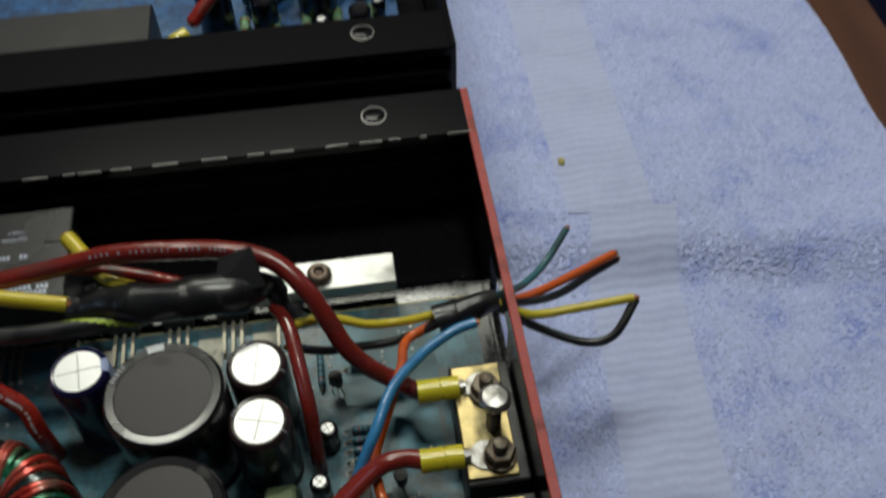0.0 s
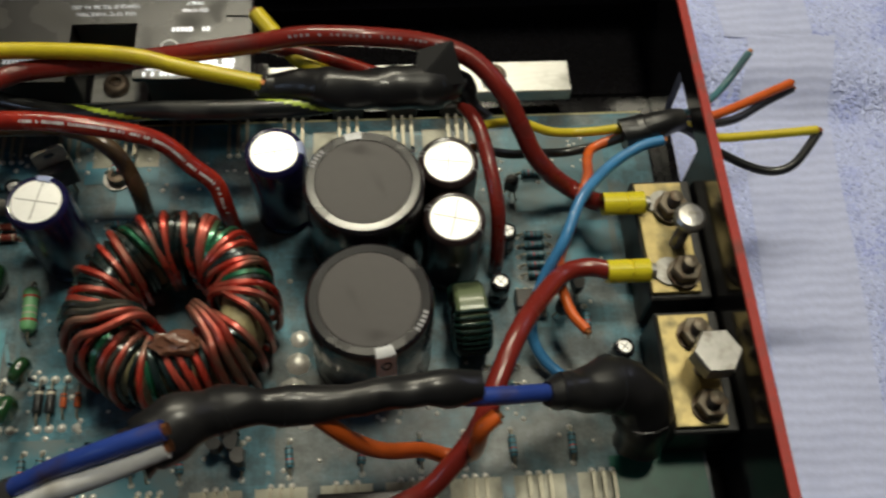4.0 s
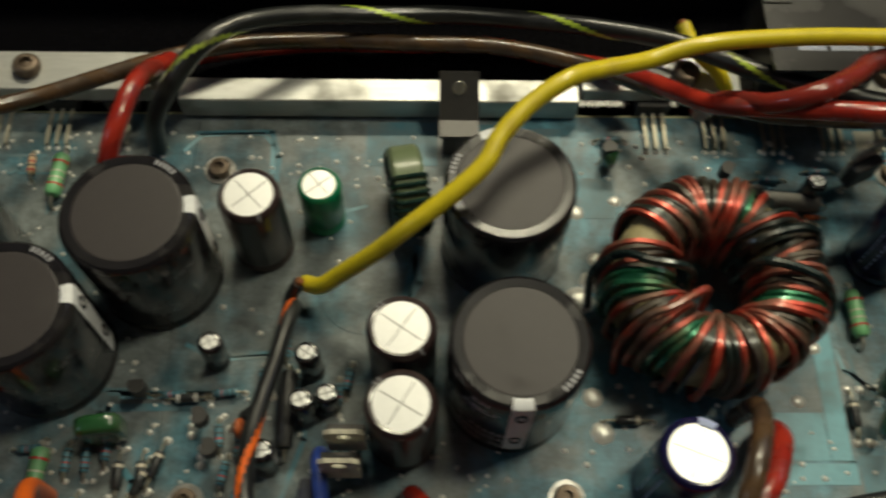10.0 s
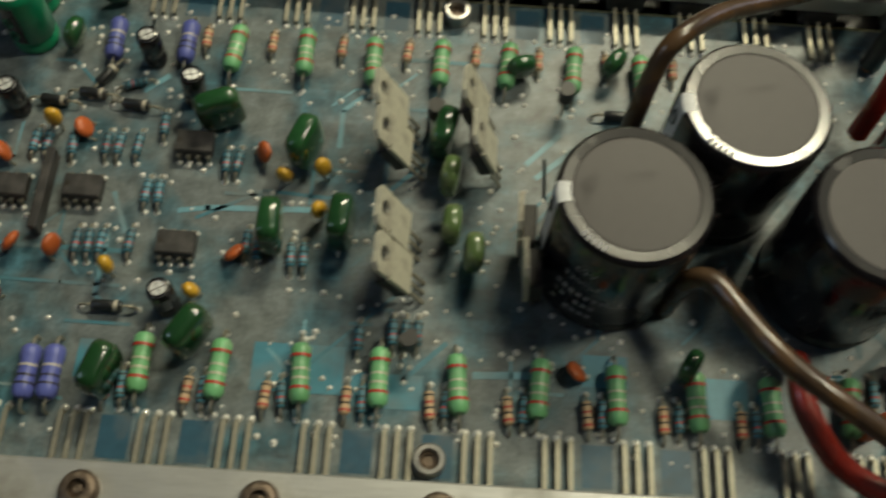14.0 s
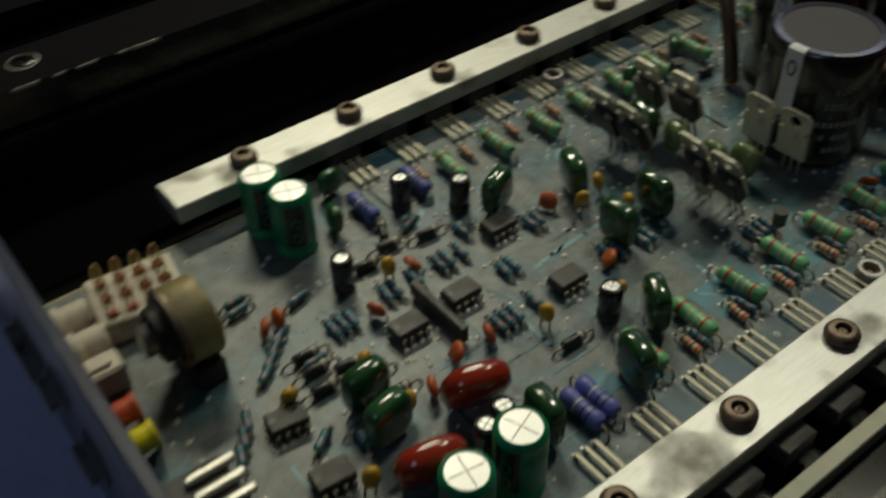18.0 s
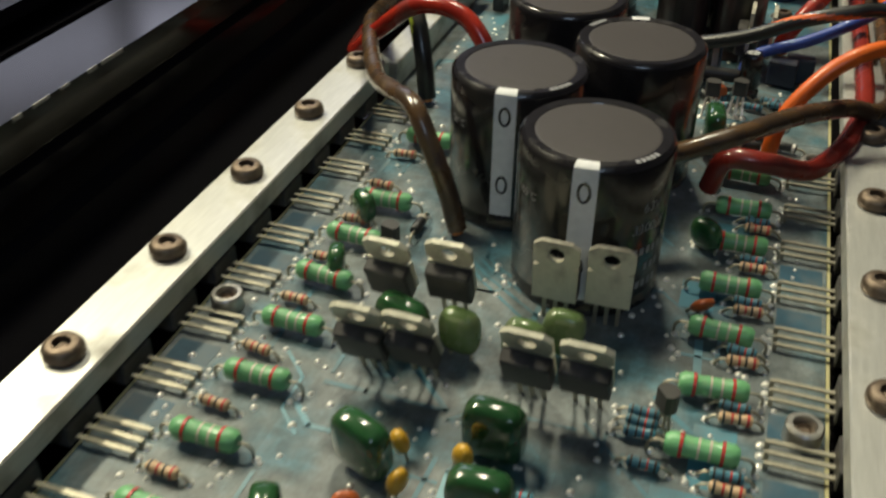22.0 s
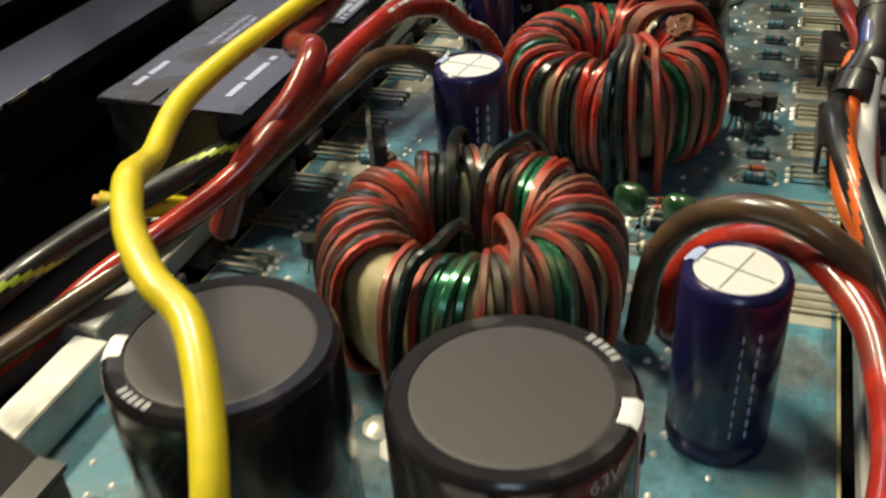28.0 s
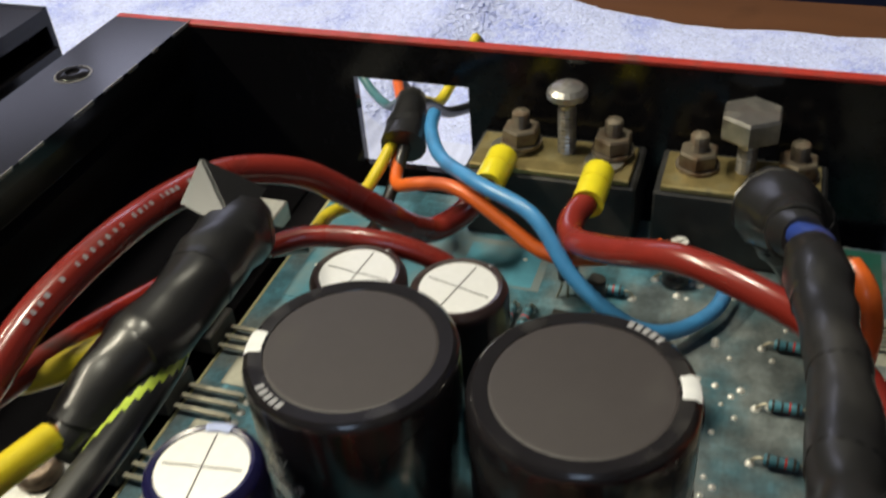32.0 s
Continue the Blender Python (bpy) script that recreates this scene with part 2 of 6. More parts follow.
def board_mat(name, blue, dusty, dust):
    """Solder mask over copper: blocks and tracks under the mask, parted by thin gaps, with settled dust over them."""
    m = bpy.data.materials.new(name)
    m.use_nodes = True
    n, l = m.node_tree.nodes, m.node_tree.links
    b = n["Principled BSDF"]
    b.inputs["Roughness"].default_value, b.inputs["Coat Weight"].default_value, b.inputs["Coat Roughness"].default_value = 0.5, 0.2, 0.3
    tc = n.new("ShaderNodeTexCoord")

    def noise_node(scale, detail=5.0):
        k = n.new("ShaderNodeTexNoise")
        k.inputs["Scale"].default_value, k.inputs["Detail"].default_value = scale, detail
        l.new(tc.outputs["Object"], k.inputs["Vector"])
        return k

    def mixed(kind, fac, a, b2):
        k = n.new("ShaderNodeMix")
        k.data_type, k.blend_type = "RGBA", kind
        for socket, v in ((k.inputs["Factor"], fac), (k.inputs["A"], a), (k.inputs["B"], b2)):
            if hasattr(v, "links"):
                l.new(v, socket)
            else:
                socket.default_value = v
        return k.outputs["Result"]

    def bricks(scale, width, height, mortar, turn):
        mp = n.new("ShaderNodeMapping")
        mp.inputs["Rotation"].default_value = (0, 0, turn)
        l.new(tc.outputs["Object"], mp.inputs[0])
        k = n.new("ShaderNodeTexBrick")
        k.offset, k.squash = 0.37, 0.6
        k.inputs["Scale"].default_value, k.inputs["Mortar Size"].default_value = scale, mortar
        k.inputs["Brick Width"].default_value, k.inputs["Row Height"].default_value = width, height
        k.inputs["Color1"].default_value, k.inputs["Color2"].default_value = (1, 1, 1, 1), (0, 0, 0, 1)
        k.inputs["Mortar"].default_value = (0.25, 0.25, 0.25, 1)
        l.new(mp.outputs[0], k.inputs["Vector"])
        return k
    big, small = bricks(60, 0.9, 0.55, 0.03, 0.0), bricks(170, 1.3, 0.4, 0.05, 1.5708)
    dark = tuple(0.6 * c for c in blue)
    col = mixed("MIX", big.outputs["Color"], (*blue, 1), (*dark, 1))
    col = mixed("MULTIPLY", 0.5, col, mixed("MIX", small.outputs["Color"], (1.25, 1.25, 1.25, 1), (0.6, 0.6, 0.6, 1)))
    cut = n.new("ShaderNodeMapRange")
    cut.inputs["From Min"].default_value, cut.inputs["From Max"].default_value = 0.62 - 0.3 * dust, 0.72 - 0.2 * dust
    l.new(noise_node(55, 8.0).outputs["Fac"], cut.inputs["Value"])
    col = mixed("MIX", cut.outputs[0], col, (*dusty, 1))
    mott = n.new("ShaderNodeMapRange")
    mott.inputs["From Min"].default_value, mott.inputs["From Max"].default_value = 0.3, 0.7
    mott.inputs["To Min"].default_value, mott.inputs["To Max"].default_value = 0.55, 1.3
    l.new(noise_node(210, 6.0).outputs["Fac"], mott.inputs["Value"])
    col = mixed("MULTIPLY", 1.0, col, mott.outputs[0])
    speck = n.new("ShaderNodeMapRange")
    speck.inputs["To Min"].default_value, speck.inputs["To Max"].default_value = 0.6, 1.4
    l.new(noise_node(900, 3.0).outputs["Fac"], speck.inputs["Value"])
    col = mixed("MULTIPLY", 1.0, col, speck.outputs[0])
    l.new(col, b.inputs["Base Color"])
    bp = n.new("ShaderNodeBump")
    bp.inputs["Strength"].default_value, bp.inputs["Distance"].default_value = 0.35, 0.0002
    l.new(small.outputs["Fac"], bp.inputs["Height"])
    l.new(bp.outputs[0], b.inputs["Normal"])
    return m


PCB = board_mat("dusty_grey_blue_board", (0.055, 0.15, 0.195), (0.145, 0.168, 0.172), 0.88)
PCB_BLUE = board_mat("blue_board", (0.07, 0.215, 0.285), (0.14, 0.175, 0.185), 0.55)
PCB_SIDE = mat("board_edge_fibreglass", (0.45, 0.42, 0.22), 0.6, 0.0, 0.2, 600)
TRACE = mat("blue_copper_track_under_mask", (0.065, 0.185, 0.24), 0.42, 0.0, 0.2, 500, 0.05, (0.15, 0.18, 0.185), 0.6, 60)
RED_PLATE = mat("red_painted_edge", (0.40, 0.035, 0.025), 0.4, 0.0, 0.25, 500, 0.05, (0.2, 0.05, 0.04), 0.3, 120)
SLEEVE_BLACK = mat("glossy_black_sleeve", (0.012, 0.011, 0.013), 0.22, 0.0, 0.4, 300, 0.03, (0.028, 0.025, 0.023), 0.3, 60, coat=0.5)
CAP_TOP = mat("grey_vinyl_disc", (0.036, 0.0295, 0.0305), 0.5, 0.0, 0.1, 500, 0.05, (0.046, 0.041, 0.039), 0.1, 60)
SLEEVE_BROWN = mat("brown_black_sleeve", (0.035, 0.022, 0.022), 0.28, 0.0, 0.3, 300, 0.04, (0.07, 0.05, 0.045), 0.3, 80, coat=0.3)
SLEEVE_PURPLE = mat("violet_sleeve", (0.012, 0.011, 0.06), 0.25, 0.0, 0.25, 300, 0.03, coat=0.4)
SLEEVE_GREEN = mat("bright_green_sleeve", (0.01, 0.22, 0.10), 0.3, 0.0, 0.25, 300, 0.03, coat=0.3)
CAN_TOP = mat("bare_aluminium_can_top", (0.86, 0.86, 0.85), 0.42, 0.45, 0.06, 900, 0.05)
PRINT_WHITE = mat("white_print", (0.75, 0.76, 0.78), 0.5, 0.0, 0.15, 500)
PRINT_BLUE = mat("pale_blue_print", (0.40, 0.46, 0.72), 0.45, 0.0, 0.15, 500)
STRIPE_DARK = mat("charcoal_stripe", (0.014, 0.013, 0.014), 0.3, 0.0, 0.2, 400, coat=0.2)
PRINT_GREY = mat("grey_print", (0.28, 0.28, 0.30), 0.5, 0.0, 0.2, 500)
ENAMEL_RED = mat("red_enamelled_wire", (0.52, 0.05, 0.03), 0.26, 0.45, 0.35, 250, 0.05, (0.23, 0.125, 0.09), 0.72, 75, coat=0.25, random_tint=0.3)
ENAMEL_BLACK = mat("black_green_enamelled_wire", (0.011, 0.022, 0.022), 0.24, 0.3, 0.35, 250, 0.05, (0.06, 0.048, 0.034), 0.4, 90, coat=0.3, random_tint=0.35)
ENAMEL_GREEN = mat("green_enamelled_wire", (0.025, 0.16, 0.08), 0.27, 0.5, 0.35, 250, 0.05, (0.1, 0.12, 0.06), 0.4, 110, coat=0.4, island=0.4)
DUSTY_RED = mat("dusty_red_enamelled_wire", (0.48, 0.05, 0.028), 0.28, 0.5, 0.35, 250, 0.06, (0.17, 0.098, 0.068), 0.85, 80, coat=0.2, random_tint=0.3)
DUSTY_BLACK = mat("dusty_black_enamelled_wire", (0.013, 0.02, 0.018), 0.3, 0.3, 0.35, 250, 0.06, (0.10, 0.074, 0.052), 0.75, 80, coat=0.2, random_tint=0.35)
CORE_TAPE = mat("buff_core_tape", (0.36, 0.31, 0.16), 0.6, 0.0, 0.25, 400, 0.1, (0.12, 0.1, 0.07), 0.4, 90)
TOWEL = mat("blue_terry_cloth", (0.58, 0.64, 0.97), 0.95, 0.0, 0.14, 500, 0.5, (0.44, 0.50, 0.82), 0.28, 30, spec=0.1)
TOWEL_PILE = mat("blue_terry_loops", (0.58, 0.64, 0.97), 0.95, 0.0, 0.14, 500, 0.3, (0.36, 0.42, 0.84), 0.4, 45, spec=0.1, island=0.13)
TOWEL_BAND = mat("woven_towel_band", (0.61, 0.66, 0.95), 0.9, 0.0, 0.1, 500, 0.3, (0.56, 0.61, 0.90), 0.3, 60, spec=0.15)
BENCH = mat("brown_varnished_wood", (0.13, 0.055, 0.025), 0.35, 0.0, 0.4, 60, 0.05, (0.06, 0.025, 0.012), 0.4, 12, coat=0.3, stretch=(1, 0.1, 1))
ROOM = mat("dull_room_paint", (0.36, 0.35, 0.385), 0.85, 0.0, 0.1, 8)
NAVY = mat("navy_cloth", (0.015, 0.02, 0.07), 0.9, 0.0, 0.3, 300, 0.3)


def structure(ob, label, category="structure"):
    return tagged(ob, label, category, kind="structure")


# ---- the room, the bench and the towel ----
def room():
    for name, b in (("floor", (-2500, -2500, -900, 3000, 3000, -860)), ("ceiling", (-2500, -2500, 1600, 3000, 3000, 1640)),
                    ("wall_north", (-2500, 3000, -860, 3000, 3040, 1600)), ("wall_south", (-2500, -2540, -860, 3000, -2500, 1600)),
                    ("wall_west", (-2540, -2500, -860, -2500, 3000, 1600)), ("wall_east", (3000, -2500, -860, 3040, 3000, 1600))):
        structure(part(name, box(bmesh.new(), *b), NAVY if name == "floor" else ROOM), "dark navy carpet of the room" if name == "floor" else "plain pale wall that closes the room", "floor" if name == "floor" else "wall")
    bench = thing("workbench", 0, 0, 0, "brown varnished wooden workbench under a blue towel", "table")
    part("tabletop", box(bmesh.new(), -700, -300, -75, 830, 1000, -47, 3), BENCH, bench)
    for x, y in ((-680, -280), (770, -280), (-680, 930), (770, 930)):
        part("leg", box(bmesh.new(), x, y, -860, x + 50, y + 50, -75, 2), BENCH, bench)


def band_middle(y):
    """The middle of the woven band; it jumps at the fold."""
    return 647.5 if y > 412 else 648 + (y - 356) * 0.085 + max(0.0, y - 385) * 0.17


def cloth_height(x, y):
    """Soft wrinkles, and the thicker folded-over layer behind the fold."""
    h = 3.0 * noise.noise(Vector((x * 0.012, y * 0.01, 0))) + 1.5 * noise.noise(Vector((x * 0.035, y * 0.05, 3))) + 0.5 * noise.noise(Vector((x * 0.13, y * 0.13, 7)))
    if x < -145:
        h += 16 * min(1.0, (-145 - x) / 60) * (noise.noise(Vector((x * 0.018, y * 0.006, 11))) + 0.5 * noise.noise(Vector((x * 0.05, y * 0.014, 13))))
    f = min(1.0, max(0.0, (y - 381 + 0.137 * (x - 612) - 4 * noise.noise(Vector((x * 0.02, 0, 5)))) / 24))
    lip = min(1.0, max(0.0, (y - 408) / 6))
    return h + (9.5 * f * f * (3 - 2 * f) + 1.2 * lip) * min(1.0, max(0.0, (x - 586) / 8))


def towel():
    t = thing("towel", 0, 0, 0, "light blue terry towel with woven bands, spread on the bench", "towel")
    bm = bmesh.new()
    nx, ny = 200, 260
    x0, x1, y0, y1 = -560.0, 781.0, -180.0, 900.0
    grid = []
    for i in range(nx + 1):
        row = []
        for j in range(ny + 1):
            x, y = x0 + (x1 - x0) * i / nx, y0 + (y1 - y0) * j / ny
            h = cloth_height(x, y)
            h += 15 * math.exp(-((x - 775) / 30) ** 2 - ((y - 372) / 45) ** 2)
            inside = -140 < x < 592 and 140 < y < 425
            row.append(bm.verts.new((x, y, -41 + (0 if inside else h))))
        grid.append(row)
    heights = [[v.co.z for v in row] for row in grid]

    def lie(x, y):
        """The cloth's own height under a point, between the corners of its weave."""
        u, v = (x - x0) / (x1 - x0) * nx, (y - y0) / (y1 - y0) * ny
        i, j = min(nx - 1, int(u)), min(ny - 1, int(v))
        u, v = u - i, v - j
        return (heights[i][j] * (1 - u) + heights[i + 1][j] * u) * (1 - v) + (heights[i][j + 1] * (1 - u) + heights[i + 1][j + 1] * u) * v
    for i in range(nx):
        for j in range(ny):
            bm.faces.new((grid[i][j], grid[i + 1][j], grid[i + 1][j + 1], grid[i][j + 1]))
    geom = bmesh.ops.extrude_face_region(bm, geom=list(bm.faces))["geom"]
    for v in geom:
        if isinstance(v, bmesh.types.BMVert):
            v.co.z -= 4
    bmesh.ops.recalc_face_normals(bm, faces=list(bm.faces))
    part("cloth", bm, TOWEL, t, smooth=True)
    # the woven band: a smooth strip between the terry fields, with wavy cross ribs
    bm = bmesh.new()
    rows = []
    for j in range(880):
        y = 30 + 0.8 * j
        row = []
        for i in range(13):
            x = band_middle(y) + 3.1 * (i - 6)
            row.append(bm.verts.new((x, y, lie(x, y) + 0.5 + 0.12 * math.sin(2 * math.pi * y / 4.4 + 0.9 * math.sin(0.32 * x)) + 0.08 * noise.noise(Vector((x * 0.9, y * 0.9, 2))))))
        rows.append(row)
    for a, b in zip(rows, rows[1:]):
        for i in range(12):
            bm.faces.new((a[i], a[i + 1], b[i + 1], b[i]))
    part("woven_band", bm, TOWEL_BAND, t, "smooth woven band", smooth=True)
    # terry loops on the part that shows beside the case: short leaning tufts
    rnd = random.Random(8)
    verts, faces = [], []
    for _ in range(62000):
        x, y = rnd.uniform(587, 780), rnd.uniform(130, 600)
        if abs(x - band_middle(y)) < 18.8:
            continue
        r, top, a = rnd.uniform(0.6, 1.3), rnd.uniform(0.2, 0.75), rnd.uniform(0, 6.28)
        z, i, long = lie(x, y), len(verts), rnd.uniform(1.2, 2.2)
        lx, ly = rnd.uniform(-0.9, 0.9), rnd.uniform(-0.9, 0.9)
        ca, sa = math.cos(a), math.sin(a)
        for k in range(5):
            e = 1.2566 * k
            u, v = r * long * math.cos(e), r * math.sin(e)
            verts.append((x + u * ca - v * sa, y + u * sa + v * ca, z - 0.3))
        verts.append((x + lx, y + ly, z + top))
        faces += [(i + k, i + (k + 1) % 5, i + 5) for k in range(5)]
    me = bpy.data.meshes.new("terry_nap")
    me.from_pydata([(u * MM, v * MM, w * MM) for u, v, w in verts], [], faces)
    me.polygons.foreach_set("use_smooth", [True] * len(faces))
    me.materials.append(TOWEL_PILE)
    pile = new("terry_nap", me)
    pile.parent = t
    pile["label"] = "dense looped terry pile"
    crumb = thing("crumb", 632.4, 442, lie(632.4, 442) + 0.4, "tiny yellow crumb lying on the towel's woven band", "crumb")
    bm = bmesh.new()
    bmesh.ops.create_icosphere(bm, subdivisions=2, radius=1.5)
    for v in bm.verts:
        v.co = Vector((v.co.x, v.co.y * 1.4, v.co.z * 0.7 + 0.6)) + 0.35 * noise.noise_vector(v.co * 1.3)
    part("lump", bm, mat("dull_yellow_crumb", (0.50, 0.44, 0.12), 0.8, 0.0, 0.3, 900, 0.3), crumb, smooth=True)


room()
towel()


# ---- the amplifier's case ----
def wall_profile(sign, y_in, name, label):
    """A heatsink wall: a flange on top, stepped ribs inside, fins outside."""
    w = thing(name, 0, 0, 0, label, "heatsink wall")
    w["kind"] = "structure"
    s = sign
    out = [(0, 41.0), (0, 37.2), (5, 36.0), (5, 27), (2.5, 25.5), (2.5, 21), (6, 19.5), (6, 10), (1.5, 8), (1.5, -2), (-30, -4), (-30, -9), (24, -9),
           (24, -4), (14, -2), (14, 8), (24, 9), (24, 14), (14, 15), (14, 24), (24, 25), (24, 30), (16, 31), (22.5, 36.5), (22.5, 41.0)]
    bm = bmesh.new()
    a = [bm.verts.new((-131.5, y_in + s * u, z)) for u, z in out]
    b = [bm.verts.new((583.5, y_in + s * u, z)) for u, z in out]
    for i in range(len(out)):
        j = (i + 1) % len(out)
        bm.faces.new((a[i], a[j], b[j], b[i]))
    bm.faces.new(a)
    bm.faces.new(list(reversed(b)))
    bmesh.ops.recalc_face_normals(bm, faces=list(bm.faces))
    part("extrusion", bm, BLACK_ANO, w)
    return w


def case():
    structure(wall_profile(1, 396.0, "wall_north_heatsink", ""), "black anodised finned heatsink wall with a scuffed flange", "heatsink")
    structure(wall_profile(-1, 171.0, "wall_south_heatsink", ""), "black anodised finned heatsink wall with a glossy flange", "heatsink")
    base = part("case_floor", box(bmesh.new(), -131.5, 199.5, -9, 583.5, 368, -5, 0.3), BLACK_ANO)
    structure(base, "black floor plate of the amplifier case", "case floor")


case()
rnd = random.Random(21)
for x0, x1 in ((-128, -60), (20, 90), (180, 215), (300, 352), (430, 520), (533, 560), (566, 582)):
    bm = bmesh.new()
    x = x0
    while x < x1:
        l = rnd.uniform(2, 9)
        box(bm, x, 395.9, 40.5 - rnd.uniform(0.1, 0.5), x + l, 396.2, 41.06)
        x += l + rnd.uniform(0.5, 8)
    part("worn_edge", bm, WORN, bpy.data.objects["wall_north_heatsink"], "bare metal where the black has worn off")


def rail(name, x0, x1, y0, y1, z0, z1, label):
    r = thing(name, 0, 0, 0, label, "clamp rail")
    part("bar", box(bmesh.new(), x0, y0, z0, x1, y1, z1, 0.4), ALU, r)
    return r


def cap_screw():
    """A round-headed screw with a hexagon socket; built once at the origin."""
    s = thing("screw", 0, 0, 0, "browned steel socket-head screw in the clamp rail", "screw", "rail screws")
    bm = bmesh.new()
    lathe(bm, [(4.0, 0), (4.3, 0.6), (4.3, 2.0), (3.7, 3.0), (2.9, 3.3), (2.0, 3.3), (2.0, 1.4), (0, 1.2)], 18)
    part("head", bm, SCREW, s, smooth=True)
    bm = bmesh.new()
    lathe(bm, [(1.95, 0.2), (1.95, 1.6), (1.1, 1.9), (1.1, 2.4), (0.6, 2.5), (0, 2.3)], 6)
    part("socket", bm, SCREW, s)
    return s


SCREW0 = []


def put_screw(x, y, z, turn=0.0):
    m = pose(x * MM, y * MM, z * MM, random.uniform(-3, 3), random.uniform(-3, 3), turn)
    if SCREW0:
        return copy_thing(SCREW0[0], m)
    SCREW0.append(cap_screw())
    SCREW0[0].matrix_basis = m
    return SCREW0[0]


RAILS = (
    ("clamp_rail", -84, 176, 355.5, 370, 5.5, 11.5, "pale aluminium clamp rail over the rear transistors"),
    ("clamp_rail", 178, 302, 353.5, 362, 0.5, 9.5, "plain aluminium bar beside the power supply board"),
    ("clamp_rail", 303, 552, 357, 370, 5.5, 11.0, "pale aluminium clamp rail at the power supply"),
    ("clamp_rail", -80, 176, 201, 215, 5.5, 11.5, "pale aluminium clamp rail over the front transistors"),
    ("clamp_rail", 177.5, 552, 202, 215, 5.5, 11.0, "scuffed aluminium clamp rail under the cables"),
)
for n, x0, x1, y0, y1, z0, z1, lab in RAILS:
    rail(n, x0, x1, y0, y1, z0, z1, lab)
for i in range(4):
    put_screw(335.6 + 63.3 * i, 363.0, 11.0, random.uniform(0, 60))
for i in range(6):
    put_screw(230 + 52 * i, 208.5, 11.0, random.uniform(0, 60))
for i in range(7):
    put_screw(-58.0 + 37.9 * i, 363.2, 11.5, random.uniform(0, 60))
    put_screw(-56.4 + 37.8 * i, 208.3, 11.5, random.uniform(0, 60))


def boards():
    b = thing("circuit_board", 0, 0, 0, "long dusty blue circuit board with silvered solder pads", "circuit board")
    part("laminate", box(bmesh.new(), -128, 217, -1.6, 183, 354.5, 0), PCB, b)
    part("laminate", box(bmesh.new(), 183.2, 217, -1.6, 266, 354.5, 0), PCB, b)
    part("laminate", box(bmesh.new(), 266, 217, -1.6, 452, 354.5, 0), PCB_BLUE, b)
    part("laminate", box(bmesh.new(), 452, 262, -1.6, 578, 354.5, 0), PCB_BLUE, b)
    part("laminate", box(bmesh.new(), 452, 217, -1.6, 578, 262, 0), PCB, b)
    return b


BOARD = boards()


# ---- capacitors ----
def electrolytic(name, x, y, h, d, sleeve, label, category="capacitor", group="", turn=0.0, style="big", z=0.0):
    """A can in a shrink sleeve. big: a dark vinyl disc on top; small: a bare top with a cross scored into it."""
    c = thing(name, x, y, z, label, category, group, turn)
    r = d / 2
    bm = bmesh.new()
    lip = 3.4 if style == "big" else r * 0.2
    seg = 40 if style == "big" else 28
    lathe(bm, [(r - 0.6, 0), (r, 0.6), (r, 2.6), (r - 0.5, 3.2), (r - 0.5, 3.9), (r, 4.6), (r, h - 1.7), (r - 0.35, h - 0.7), (r - 1.2, h), (r - lip, h - 0.15), (r - lip - 0.3, h - 0.6)], seg)
    part("sleeve", bm, sleeve, c, smooth=True)
    bm = bmesh.new()
    if style == "big":
        lathe(bm, [(r - lip, h - 0.7), (r - lip, h - 0.35), (r - lip - 0.5, h - 0.25), (0, h - 0.2)], seg)
        part("top_disc", bm, CAP_TOP, c, "grey vinyl disc")
    else:
        lathe(bm, [(r - lip, h - 0.9), (r - lip, h - 0.4), (0, h - 0.35)], seg)
        part("can_top", bm, CAN_TOP, c, "bare aluminium top")
        bm = bmesh.new()
        q = (r - lip) * 0.86
        box(bm, -q, -0.1, h - 0.42, q, 0.1, h - 0.31)
        box(bm, -0.1, -q, h - 0.42, 0.1, q, h - 0.30)
        part("vent_score", bm, STRIPE_DARK, c, "scored vent cross")
    return c


def band(c, r, h, a0, a1, z0, z1, material, name="polarity_stripe", lift=0.06, over=0.0):
    """A strip of print laid round a can, from angle a0 to a1 degrees; over: how far it runs in over the top."""
    bm = bmesh.new()
    k = max(2, int(abs(a1 - a0) / 9) + 1)
    rows = [(r + lift, z0), (r + lift, z1)]
    if over:
        rows += [(r + lift - 0.3, h - 0.6), (r - 1.2, h + lift), (r - 1.2 - over, h + lift - 0.12)]
    cols = []
    for i in range(k + 1):
        a = radians(a0 + (a1 - a0) * i / k)
        cols.append([bm.verts.new((q * math.cos(a), q * math.sin(a), z)) for q, z in rows])
    for a, b in zip(cols, cols[1:]):
        for i in range(len(rows) - 1):
            bm.faces.new((a[i], b[i], b[i + 1], a[i + 1]))
    return part(name, bm, material, c, smooth=True)


def lettering(text, c, r, z, height, a_mid, material, name="print"):
    """Words in the built-in font, laid round a can; a_mid: the angle of the middle."""
    cu = bpy.data.curves.new("print", "FONT")
    cu.body, cu.size, cu.align_x = text, height, "CENTER"
    ob = new("print_source", cu)
    me = ob.to_mesh()
    bm = bmesh.new()
    bm.from_mesh(me)
    ob.to_mesh_clear()
    bpy.data.objects.remove(ob)
    bpy.data.curves.remove(cu)
    bmesh.ops.triangulate(bm, faces=list(bm.faces))
    for v in bm.verts:
        a = radians(a_mid) + v.co.x / r
        v.co = Vector(((r + 0.08) * math.cos(a), (r + 0.08) * math.sin(a), z + v.co.y))
    return part(name, bm, material, c)


